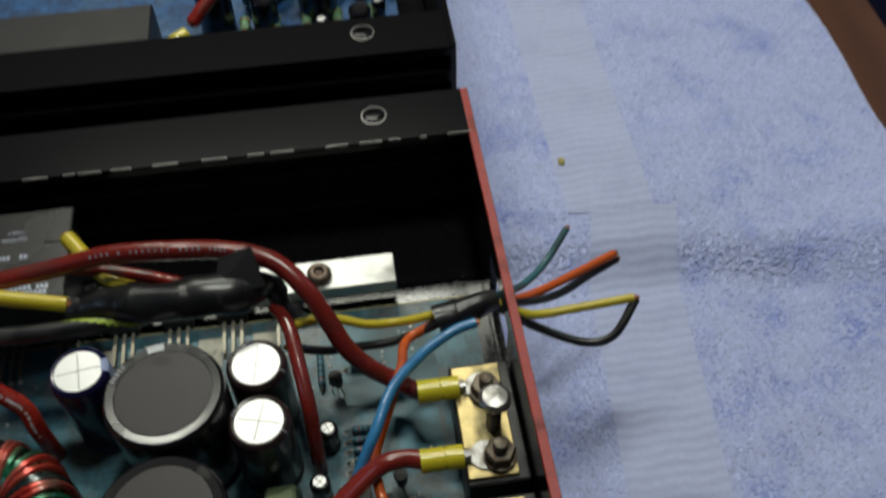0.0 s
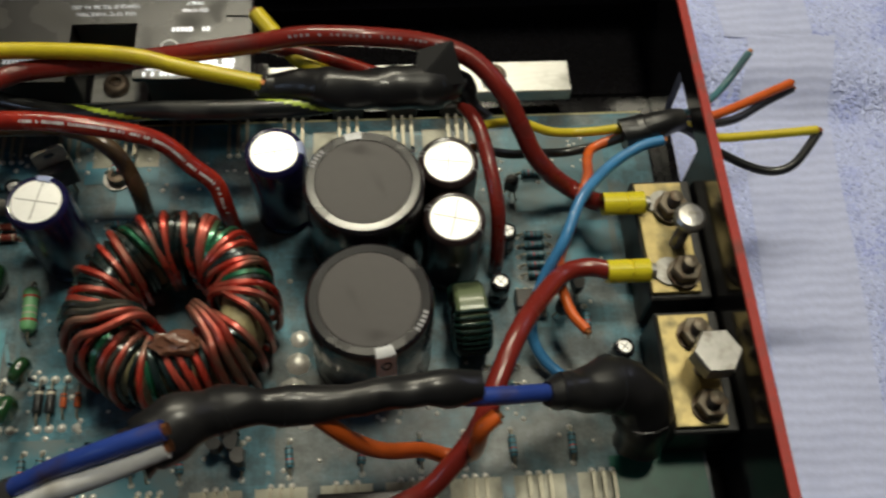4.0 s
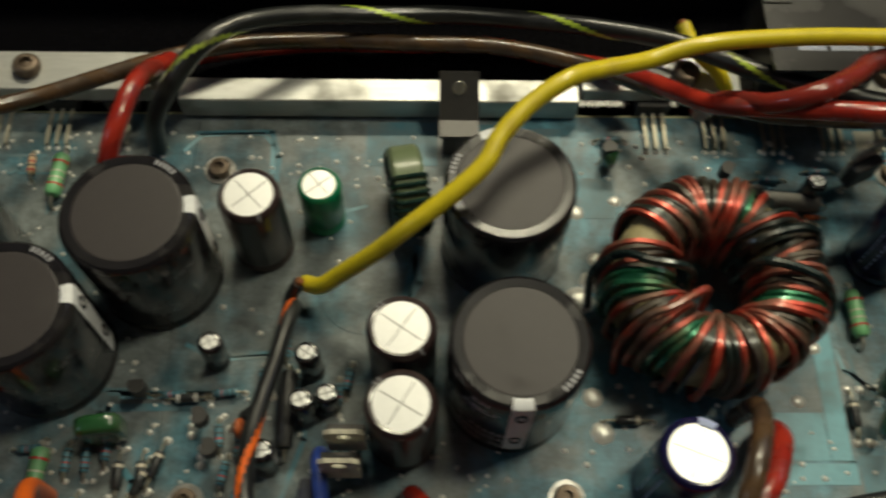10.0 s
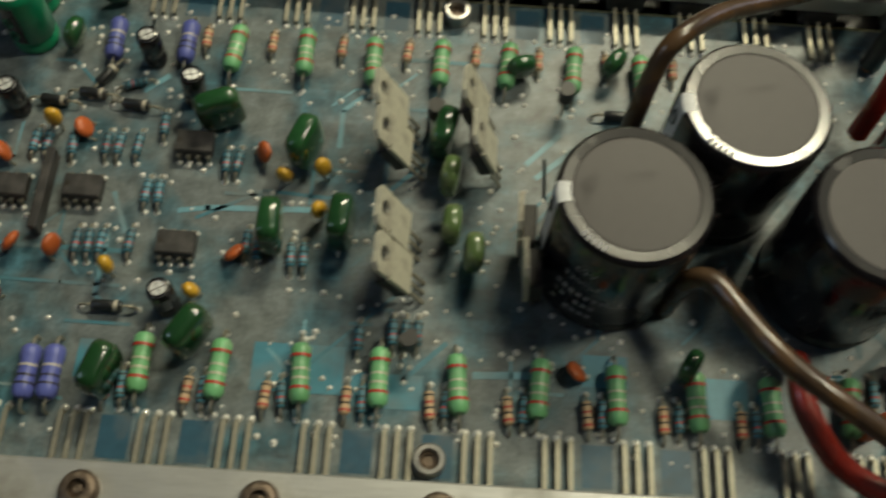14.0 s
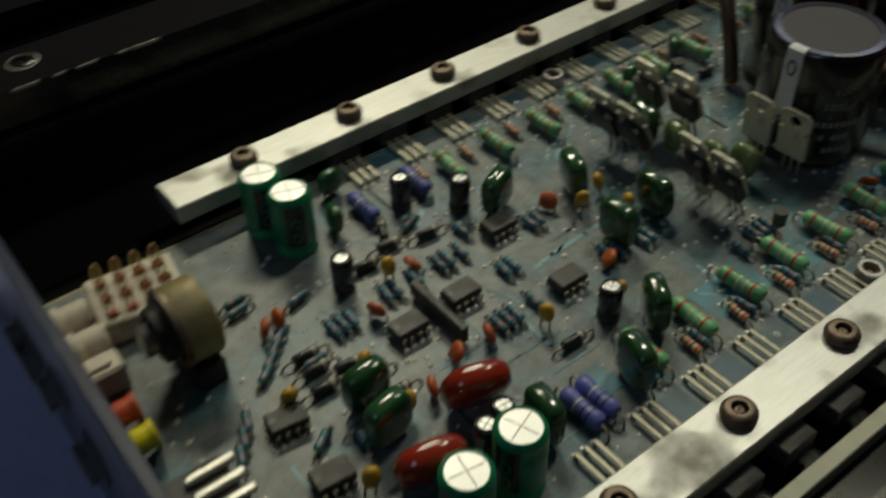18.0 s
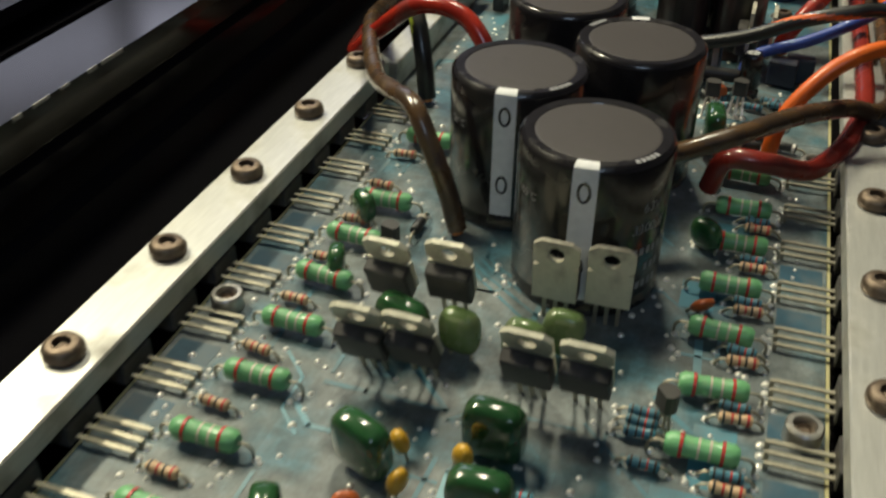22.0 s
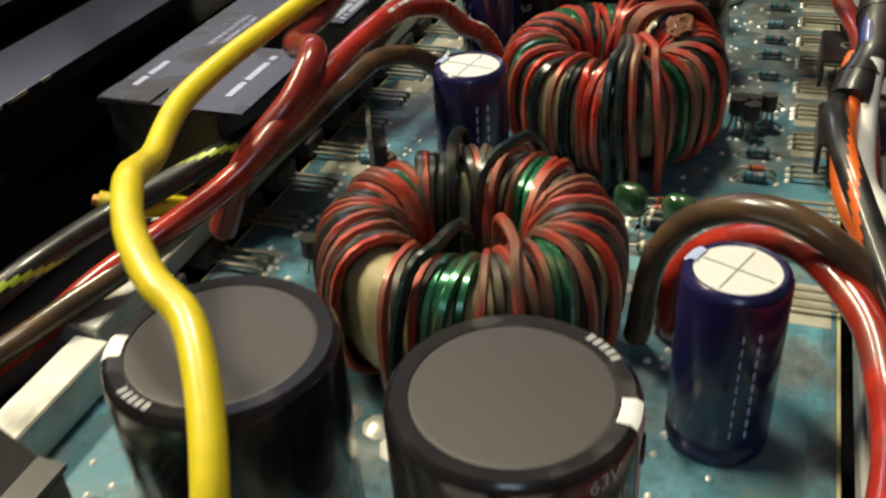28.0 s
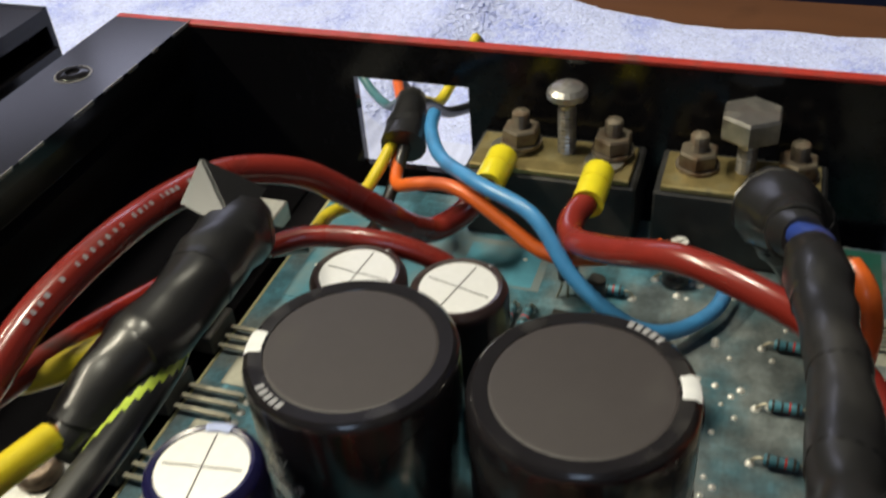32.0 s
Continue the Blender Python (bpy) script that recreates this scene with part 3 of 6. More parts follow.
def minus_mark(c, r, z, a_mid, material):
    """An upright oval ring, the sign printed along a polarity stripe."""
    bm = bmesh.new()
    pts = []
    for k in range(17):
        a = 2 * math.pi * k / 16
        t = radians(a_mid) + 1.25 * math.cos(a) / r
        pts.append(Vector(((r + 0.1) * math.cos(t), (r + 0.1) * math.sin(t), z + 2.3 * math.sin(a))))
    tube(bm, pts, 0.38, 5, caps=False)
    return part("polarity_mark", bm, material, c)


BIGS = (("P1", 95.4, 273.9, 183), ("P2", 124, 299.2, 183), ("P3", 151.4, 273, 10), ("P4", 178.3, 298.6, 8), ("Q1", 276.7, 308, 110), ("Q2", 277.6, 264, -90),
        ("C1", 480.5, 306, 100), ("C2", 481.2, 268.8, -77))
for n, x, y, turn in BIGS:
    c = electrolytic("electrolytic_capacitor", x, y, 39.3, 35.2, SLEEVE_BLACK, "large black electrolytic capacitor with a grey top disc and pale stripe", group="large capacitors", turn=turn)
    band(c, 17.6, 39.3, -9, 9, 5, 37.5, PRINT_WHITE, over=1.9)
    for z in (33, 14):
        minus_mark(c, 17.6, z, 0, SLEEVE_BLACK)
    side = {"Q2": -34, "Q1": -110}.get(n, 55)
    for k, (word, h) in enumerate((("63V", 3.4), ("3300\u00b5F", 3.4))):
        lettering(word, c, 17.6, (35.2 if n == "Q2" else 27) - 5.2 * k, h, side, PRINT_WHITE if n == "Q2" else PRINT_GREY)
    lettering("105\u00b0C", c, 17.6, 27, 2.6, -48, PRINT_GREY)
    rnd = random.Random(n)
    for row in range(3):
        bm = bmesh.new()
        for k in range(7):
            a = radians(side - 20 + k * 6.4)
            if rnd.random() < 0.8:
                q = [bm.verts.new(((17.66) * math.cos(a + u), 17.66 * math.sin(a + u), 15.5 - 4.6 * row + v)) for u, v in ((0, 0), (0.075, 0), (0.075, 2.0), (0, 2.0))]
                bm.faces.new(q)
        part("print", bm, PRINT_GREY, c)
    bm = bmesh.new()
    for k in range(5):
        a = radians(38 + 5 * k)
        q = [bm.verts.new((p * math.cos(a + u), p * math.sin(a + u), 39.34)) for p, u in ((14.9, 0), (16.4, 0), (16.4, 0.06), (14.9, 0.06))]
        bm.faces.new(q)
    part("rim_print", bm, PRINT_GREY, c)
SMALLS = (("cA", 248.6, 270.2, 32.2, 18, SLEEVE_BROWN), ("cB", 248.8, 250.6, 32.2, 18, SLEEVE_BROWN), ("ctr", 207.3, 307.8, 32.4, 17, SLEEVE_BROWN),
          ("cw1", 454.5, 319, 36.5, 18, SLEEVE_PURPLE), ("cw3", 318.2, 237.6, 36.3, 18, SLEEVE_PURPLE), ("cmid", 387.9, 304.6, 36.6, 18, SLEEVE_PURPLE),
          ("cs1", 506, 316.4, 32.5, 18.4, SLEEVE_BROWN), ("cs2", 506.5, 296.8, 32.5, 18.4, SLEEVE_BROWN))
for n, x, y, h, d, m in SMALLS:
    lab = "violet-sleeved electrolytic capacitor with a bright scored top" if m is SLEEVE_PURPLE else "brown-sleeved electrolytic capacitor with a bright scored top"
    c = electrolytic("small_electrolytic_capacitor", x, y, h, d, m, lab, group="medium capacitors", turn=random.uniform(0, 90), style="small")
    if m is SLEEVE_PURPLE:
        band(c, d / 2, h, -16, 16, 4.8, h - 2, PRINT_BLUE, over=1.2)
        for k in range(2):
            lettering("\u2013", c, d / 2 + 0.1, 11 + 12 * k, 5, 0, SLEEVE_PURPLE)
        bm = bmesh.new()
        for k in range(9):
            a = 2.2
            q = [bm.verts.new(((d / 2 + 0.06) * math.cos(a + u), (d / 2 + 0.06) * math.sin(a + u), 7 + 2.6 * k + v)) for u, v in ((0, 0), (0.35, 0), (0.35, 1.6), (0, 1.6))]
            bm.faces.new(q)
        part("print", bm, PRINT_BLUE, c)
    else:
        for a0 in (20, 110, 200, 290):
            band(c, d / 2, h, a0, a0 + 44, 4.8, h - 2.2, STRIPE_DARK)
        for a0 in (65, 75, 245):
            band(c, d / 2, h, a0 + 6, a0 + 10, h - 1.6, h - 1.5, PRINT_GREY, "rim_tick", 0.06, 0.4)


# ---- toroids ----
def toroid(name, x, y, z0, ro, ri, h, turns, turn, label, seed, leads=(), palette=(ENAMEL_RED, ENAMEL_BLACK, ENAMEL_GREEN), zones=(), runs=((1, 1, 2), (1, 2, 2))):
    """zones: (degrees, half width, wire), stretches of the ring wound in one wire, or left bare where wire is None."""
    rnd = random.Random(seed)
    t = thing(name, x, y, z0, label, "toroidal transformer", "toroidal transformers", turn)
    bm = bmesh.new()
    prof = []
    mid, half = (ro + ri) / 2, (ro - ri) / 2 - 2.0
    for i in range(16):
        a = 2 * math.pi * i / 16
        ca, sa = math.cos(a), math.sin(a)
        prof.append((mid + half * math.copysign(abs(ca) ** 0.78, ca), h / 2 + (h / 2 - 2.2) * math.copysign(abs(sa) ** 0.74, sa)))
    lathe(bm, prof, 48, closed=True)
    bmesh.ops.recalc_face_normals(bm, faces=list(bm.faces))
    part("core", bm, CORE_TAPE, t, smooth=True)
    order = []
    while len(order) < turns:
        order += [0] * rnd.choice(runs[0]) + [1] * rnd.choice(runs[1])
    order = order[:turns]
    gap = set()
    for deg, span, kind in zones:
        for i in range(turns):
            if abs((360.0 * i / turns - deg + 180) % 360 - 180) < span:
                if kind is None:
                    gap.add(i)
                else:
                    order[i] = kind
    for i in range(turns):
        if i in gap:
            continue
        a0 = 2 * math.pi * (i + rnd.uniform(-0.3, 0.3)) / turns
        skew = 0.22 * math.sin(2 * a0 + seed) + 0.2 * math.sin(7 * a0) + rnd.uniform(-0.12, 0.12)
        wr = rnd.uniform(0.95, 1.22)
        lift = rnd.choice((0.9, 1.2, 1.5, 1.9)) if order[i] == 0 else rnd.choice((0.0, 0.3, 0.7, 1.2))
        pts = []
        for q in range(22):
            b = 2 * math.pi * q / 22
            cb, sb = math.cos(b), math.sin(b)
            rad = mid + (half + 1.3 + lift) * math.copysign(abs(cb) ** 0.78, cb)
            zz = h / 2 + (h / 2 - 1.0 + lift * 0.7) * math.copysign(abs(sb) ** 0.74, sb)
            if cb < 0:
                rad += 1.2 * rnd.random()
            a = a0 + skew * math.cos(b / 1.0) * (mid / max(rad, 4)) * 0.6
            pts.append(Vector((rad * math.cos(a), rad * math.sin(a), zz)))
        bm = bmesh.new()
        rings = []
        for q in range(22):
            p0, p1, p2 = pts[q - 1], pts[q], pts[(q + 1) % 22]
            tg = (p2 - p0).normalized()
            nrm = Vector((-math.sin(a0), math.cos(a0), 0))
            nrm = (nrm - tg * nrm.dot(tg)).normalized()
            sd = tg.cross(nrm)
            rings.append([bm.verts.new(p1 + (nrm * math.cos(2 * math.pi * s / 6) + sd * math.sin(2 * math.pi * s / 6)) * wr) for s in range(6)])
        for q in range(22):
            A, B = rings[q], rings[(q + 1) % 22]
            for s in range(6):
                bm.faces.new((A[s], B[s], B[(s + 1) % 6], A[(s + 1) % 6]))
        part("winding", bm, palette[order[i]], t, smooth=True)
    # leads that come out of the middle, run over the winding and go down to the board
    for deg, m, rr in leads:
        a = radians(deg)
        pts = [Vector((r * math.cos(a + k), r * math.sin(a + k), z)) for r, z, k in ((7, h * 0.5, 0.5), (9.5, h + 1.5, 0.3), (mid, h + 3.6, 0.1), (ro - 3, h + 1.8, 0), (ro + 2.6, h * 0.62, -0.03), (ro + 2.4, h * 0.25, 0), (ro + 1.2, -3, 0.02))]
        bm = bmesh.new()
        tube(bm, spline(pts, 2.0), rr, 8)
        part("lead", bm, m, t, smooth=True)
    return t


toroid("toroidal_transformer", 331.5, 287.3, 4, 29.2, 11.2, 29, 76, 0, "dusty toroidal transformer wound with red and black wire", 3, ((175, ENAMEL_BLACK, 1.2), (-15, ENAMEL_BLACK, 1.3), (20, ENAMEL_BLACK, 1.3), (215, DUSTY_RED, 1.1)),
       (DUSTY_RED, DUSTY_BLACK, ENAMEL_GREEN), ((152, 8, None), (193, 10, 2), (61, 4, 2), (333, 5, 2), (240, 4, 2), (296, 6, None), (23, 8, 1)))
glossy = toroid("toroidal_transformer", 425, 276.5, 4, 28.6, 11.6, 28, 72, 0, "glossy toroidal transformer wound with red and black wire", 5, ((194, ENAMEL_BLACK, 1.3), (188, ENAMEL_BLACK, 1.2), (200, ENAMEL_RED, 1.2), (212, ENAMEL_RED, 1.2), (-48, DUSTY_RED, 1.2), (-55, DUSTY_RED, 1.2), (-42, DUSTY_RED, 1.1)),
       (ENAMEL_RED, ENAMEL_BLACK, ENAMEL_GREEN), ((51, 6, 2), (14, 4, 2), (340, 6, None), (222, 3, 2), (258, 2.3, 2), (118, 3, 2)), ((1, 1, 2), (1, 2, 2)))

# a smear of brown resin holding the turns of the glossy one
bm = bmesh.new()
bmesh.ops.create_icosphere(bm, subdivisions=3, radius=1.0)
for v in bm.verts:
    n = noise.noise_vector(v.co * 2.1)
    v.co = Vector((4.2 + v.co.x * 6.4 + n.x * 2.2, -16.2 + v.co.y * 3.4 + n.y * 1.8, 29.8 + v.co.z * 2.0 + n.z * 1.3))
part("resin_smear", bm, mat("brown_resin", (0.17, 0.075, 0.045), 0.3, 0.0, 0.3, 300, 0.2, (0.2, 0.12, 0.085), 0.5, 120, coat=0.3), glossy, "brown resin smear over the turns", smooth=True)


# ---- end plates ----
JACK_METAL = mat("dull_jack_metal", (0.16, 0.17, 0.18), 0.4, 0.5, 0.3, 400, 0.05)


def end_plates():
    p = thing("end_plate", 0, 0, 0, "black end plate with red top edge and square hole", "end plate")
    bm = bmesh.new()
    for b in ((583.5, 146, -40, 586, 319, 39.6), (583.5, 350, -40, 586, 419, 39.6), (583.5, 319, -40, 586, 350, 3), (583.5, 319, 29.5, 586, 350, 39.6)):
        box(bm, *b)
    part("sheet", bm, BLACK_ANO, p)
    part("red_edge", box(bmesh.new(), 583.3, 147, 39.6, 586.2, 419, 40.8, 0.2), RED_PLATE, p, "red painted top edge")
    q = thing("end_plate", 0, 0, 0, "dark end plate coloured with a blue sheen, round jack holes", "end plate")
    for y, z, rr in ((333, 2.4, 5.0), (316, 8.3, 4.4), (341, 6.3, 3.6), (300, -2.4, 5.5), (262, 0, 5.5), (236, 0, 6.0)):
        bm = bmesh.new()
        lathe(bm, [(rr * 0.5, -135.2), (rr * 0.5, -139), (rr, -139.2), (rr, -136.4), (rr * 1.35, -136.2), (rr * 1.35, -135)], 18, y, z, axis="x")
        part("jack_ring", bm, JACK_METAL, q, "dull metal jack ring", smooth=True)
    part("sheet", box(bmesh.new(), -135, 147, -40, -132, 419, 43, 0.3), SHEEN_PLATE, q)


end_plates()


# ---- small parts: each kind is built once and then copied ----
PROTO = {}
JOINTS = []


def place(key, build, x, y, z=0.0, turn=0.0, tilt=0.0, lean=0.0, label=""):
    m = pose(x * MM, y * MM, z * MM, tilt, lean, turn)
    if key in PROTO:
        ob = copy_thing(PROTO[key], m)
    else:
        ob = PROTO[key] = build()
        ob.matrix_basis = m
    if label:
        ob["label"] = label
    return ob


def joint(x, y, r=0.9):
    JOINTS.append((x, y, r))


RES_GREEN = mat("pale_green_resistor_lacquer", (0.17, 0.44, 0.20), 0.4, 0.0, 0.2, 500, 0.1, (0.3, 0.38, 0.24), 0.35, 150, coat=0.15, random_tint=0.18)
RES_TAN = mat("tan_resistor_lacquer", (0.50, 0.34, 0.20), 0.45, 0.0, 0.2, 600, 0.1, random_tint=0.15)
RES_TEAL = mat("teal_resistor_lacquer", (0.07, 0.21, 0.28), 0.35, 0.0, 0.25, 600, 0.1, (0.25, 0.28, 0.27), 0.3, 200, random_tint=0.3)
RES_BLUE = mat("blue_power_resistor_lacquer", (0.11, 0.13, 0.42), 0.4, 0.0, 0.2, 500, 0.1, random_tint=0.1)
DIODE_BLACK = mat("black_diode_epoxy", (0.02, 0.022, 0.024), 0.35, 0.0, 0.3, 500, 0.1, (0.12, 0.12, 0.11), 0.3, 200)
DIODE_RED = mat("orange_glass_diode", (0.55, 0.12, 0.04), 0.15, 0.0, 0.2, 500, 0.0, coat=0.5)
BAND_RED = mat("red_band", (0.45, 0.04, 0.03), 0.4, 0.0, 0.1, 500)
BAND_DARK = mat("dark_band", (0.03, 0.025, 0.02), 0.4, 0.0, 0.1, 500)
BAND_PALE = mat("pale_band", (0.55, 0.5, 0.4), 0.4, 0.0, 0.1, 500)
FILM_GREEN = mat("glossy_green_dip", (0.02, 0.075, 0.026), 0.16, 0.0, 0.3, 200, 0.05, (0.10, 0.12, 0.07), 0.35, 90, coat=0.7, random_tint=0.3)
FILM_PALE = mat("dusty_pale_green_dip", (0.10, 0.16, 0.055), 0.25, 0.0, 0.3, 200, 0.05, (0.2, 0.21, 0.13), 0.4, 90, coat=0.5, random_tint=0.15)
FILM_RED = mat("glossy_red_dip", (0.30, 0.028, 0.012), 0.16, 0.0, 0.25, 200, 0.04, coat=0.7)
DISC_ORANGE = mat("orange_disc_dip", (0.46, 0.105, 0.026), 0.4, 0.0, 0.25, 400, 0.1, random_tint=0.15)
DROP_YELLOW = mat("yellow_drop_dip", (0.58, 0.33, 0.03), 0.35, 0.0, 0.2, 400, 0.1, coat=0.2, random_tint=0.12)
CHIP = mat("dusty_black_chip", (0.035, 0.033, 0.032), 0.5, 0.0, 0.3, 600, 0.15, (0.11, 0.10, 0.095), 0.5, 120)
LEAD = mat("dull_tinned_lead", (0.36, 0.34, 0.27), 0.5, 0.7, 0.3, 900, 0.1)
TAB = mat("dull_nickel_tab", (0.60, 0.58, 0.47), 0.5, 0.25, 0.2, 500, 0.1, (0.3, 0.27, 0.22), 0.4, 150)
BRASS = mat("tarnished_brass", (0.50, 0.40, 0.18), 0.38, 0.85, 0.3, 300, 0.1, (0.22, 0.2, 0.12), 0.4, 120)
STEEL = mat("grey_steel", (0.45, 0.44, 0.42), 0.35, 0.9, 0.3, 500, 0.15, (0.2, 0.18, 0.15), 0.4, 180)
RUSTY = mat("browned_nut_steel", (0.20, 0.17, 0.13), 0.5, 0.7, 0.4, 500, 0.2, (0.13, 0.08, 0.05), 0.5, 250)
FERRITE_GREEN = mat("olive_core_paint", (0.15, 0.19, 0.10), 0.35, 0.0, 0.15, 300, 0.05, coat=0.2)
COIL_DARK = mat("dark_green_coil_wire", (0.012, 0.035, 0.028), 0.2, 0.1, 0.3, 300, 0.05, coat=0.6)
PLASTIC_WHITE = mat("off_white_connector", (0.62, 0.56, 0.47), 0.5, 0.0, 0.15, 300, 0.1, (0.4, 0.35, 0.28), 0.4, 200)
PLASTIC_RED = mat("red_connector_pin_block", (0.5, 0.07, 0.03), 0.45, 0.0, 0.15, 300)
BLACK_PLASTIC = mat("black_moulding", (0.02, 0.02, 0.021), 0.45, 0.0, 0.25, 400, 0.1, (0.06, 0.055, 0.05), 0.4, 80)


def axial(name, length, d, body, bands, span, zc, label, category, group, waist=True):
    """A part with a lead at each end, lying along x: body, bands, leads bent down into the board."""
    t = thing(name, 0, 0, 0, label, category, group)
    r, h = d / 2, length / 2
    bm = bmesh.new()
    if waist:
        prof = [(0, -h), (r * 0.7, -h), (r, -h + r * 0.4), (r, -h + r * 1.2), (r * 0.88, -h + r * 1.7), (r * 0.88, h - r * 1.7), (r, h - r * 1.2), (r, h - r * 0.4), (r * 0.7, h), (0, h)]
    else:
        prof = [(0, -h), (r * 0.85, -h), (r, -h + r * 0.25), (r, h - r * 0.25), (r * 0.85, h), (0, h)]
    lathe(bm, prof, 12, 0, zc, axis="x")
    part("body", bm, body, t, smooth=True)
    for at, w, m in bands:
        bm = bmesh.new()
        rr = r * (0.9 if waist and abs(at) < h - r * 1.5 else 1.02)
        lathe(bm, [(rr, at * 1.0 - w / 2), (rr + 0.03, at), (rr, at + w / 2)], 12, 0, zc, axis="x")
        part("band", bm, m, t, smooth=True)
    for s in (-1, 1):
        bm = bmesh.new()
        e = s * span / 2
        tube(bm, spline([(s * h * 0.98, 0, zc), (e - s * 1.2, 0, zc), (e, 0, zc - 1.2), (e, 0, 0)], 1.0), 0.36, 6)
        part("lead", bm, LEAD, t, smooth=True)
    return t


def green_resistor():
    return axial("power_resistor", 14, 4.9, RES_GREEN, ((-3.9, 0.7, BAND_RED), (-1.6, 0.5, BAND_PALE), (0.6, 0.5, BAND_PALE), (3.9, 0.7, BAND_RED)), 20, 3.4,
                 "pale green power resistor with red bands on the circuit board", "resistor", "green power resistors")


def blue_power_resistor():
    return axial("power_resistor", 12.5, 4.9, RES_BLUE, ((-3.2, 0.5, BAND_DARK), (-1.2, 0.5, BAND_DARK), (1.2, 0.5, BAND_PALE)), 18, 3.4,
                 "violet-blue power resistor on the circuit board", "resistor", "blue power resistors")


def tan_resistor():
    return axial("small_resistor", 6.6, 2.5, RES_TAN, ((-2.4, 0.55, BAND_RED), (-0.7, 0.5, BAND_DARK), (0.7, 0.5, BAND_RED), (2.4, 0.5, BAND_DARK)), 11, 1.9,
                 "small tan banded resistor", "resistor", "small resistors")


def teal_resistor():
    return axial("small_resistor", 6.2, 2.4, RES_TEAL, ((-2.3, 0.5, BAND_DARK), (-0.8, 0.4, BAND_RED), (0.6, 0.4, BAND_DARK), (2.3, 0.45, BAND_DARK)), 10.5, 1.8,
                 "small dusty teal banded resistor", "resistor", "small resistors")


def black_diode():
    return axial("diode", 7.0, 2.8, DIODE_BLACK, ((2.3, 0.9, BAND_PALE),), 14, 2.0, "small black diode with a pale band", "diode", "diodes", False)


def orange_diode():
    return axial("diode", 4.2, 1.9, DIODE_RED, ((1.2, 0.6, BAND_DARK),), 10, 1.6, "small orange glass diode", "diode", "diodes", False)


def red_diode():
    return axial("diode", 5.6, 2.6, mat("dark_red_body", (0.16, 0.03, 0.02), 0.35, 0.0, 0.2, 500, 0.05), ((-2.0, 0.5, BAND_PALE), (2.0, 0.5, BAND_PALE)), 12, 2.0, "small dark red diode with pale ends", "diode", "diodes", False)


def grey_tube():
    return axial("power_resistor", 23, 5.6, mat("dusty_grey_ceramic", (0.16, 0.16, 0.15), 0.6, 0.0, 0.3, 300, 0.1, (0.25, 0.23, 0.2), 0.5, 90), (), 28, 3.6, "long dusty grey power resistor behind the transformer", "resistor", "", False)


def blob(bm, rx, ry, rz, cz, e=0.75, seg=14, rings=9):
    rows = []
    pw = lambda v, k: math.copysign(abs(v) ** k, v)
    for i in range(rings + 1):
        b = -math.pi / 2 + math.pi * i / rings
        if i in (0, rings):
            rows.append([bm.verts.new((0, 0, cz + rz * pw(math.sin(b), e)))])
            continue
        rows.append([bm.verts.new((rx * pw(math.cos(b), e) * pw(math.cos(2 * math.pi * k / seg), e), ry * pw(math.cos(b), e) * pw(math.sin(2 * math.pi * k / seg), e),
                                   cz + rz * pw(math.sin(b), e))) for k in range(seg)])
    for a, b in zip(rows, rows[1:]):
        for k in range(seg):
            j = (k + 1) % seg
            if len(a) == 1:
                bm.faces.new((a[0], b[j], b[k]))
            elif len(b) == 1:
                bm.faces.new((a[k], a[j], b[0]))
            else:
                bm.faces.new((a[k], a[j], b[j], b[k]))
    return bm


def dipped(name, w, th, h, z0, material, label, category, group, e=0.72, leads=5.0):
    t = thing(name, 0, 0, 0, label, category, group)
    bm = blob(bmesh.new(), w / 2, th / 2, h / 2, z0 + h / 2, e)
    part("body", bm, material, t, smooth=True)
    for s in (-1, 1):
        bm = bmesh.new()
        tube(bm, spline([(s * leads / 2, 0, 0), (s * leads / 2, 0, z0 + 1.5)], 2), 0.35, 6)
        part("lead", bm, LEAD, t, smooth=True)
    return t


def film_green():
    return dipped("film_capacitor", 12.5, 6.0, 13.5, 1.0, FILM_GREEN, "glossy dark green dipped film capacitor", "capacitor", "green film capacitors", 0.48, 7.5)


def film_green_small():
    return dipped("film_capacitor", 8.5, 4.5, 8.5, 1.2, FILM_GREEN, "small glossy green dipped film capacitor", "capacitor", "green film capacitors", 0.7)


def film_pale():
    return dipped("film_capacitor", 9.5, 5.2, 11, 2.0, FILM_PALE, "dusty pale green dipped film capacitor among transistors", "capacitor", "green film capacitors", 0.62, 5.0)


def film_red():
    return dipped("film_capacitor", 17.5, 8.4, 16.5, 1.5, FILM_RED, "large glossy red dipped film capacitor", "capacitor", "red film capacitors", 0.7, 12)


def disc_orange():
    return dipped("disc_capacitor", 5.8, 2.6, 5.6, 1.0, DISC_ORANGE, "small orange disc capacitor", "capacitor", "orange disc capacitors", 0.9)


def drop_yellow():
    return dipped("tantalum_capacitor", 4.4, 3.4, 6.2, 2.6, DROP_YELLOW, "small yellow tantalum drop capacitor", "capacitor", "yellow drop capacitors", 0.9, 2.5)


def tiny_electrolytic():
    c = electrolytic("tiny_electrolytic_capacitor", 0, 0, 12.0, 6.4, SLEEVE_BLACK, "tiny black electrolytic capacitor with a bright top", group="tiny capacitors", style="small")
    band(c, 3.2, 12.0, -18, 18, 4.8, 10, PRINT_GREY)
    return c


def slim_electrolytic():
    c = electrolytic("slim_electrolytic_capacitor", 0, 0, 15.6, 6.8, SLEEVE_BLACK, "slim black electrolytic capacitor with a bright top", group="slim capacitors", style="small")
    band(c, 3.4, 15.6, -18, 18, 4.8, 13.4, PRINT_GREY)
    return c


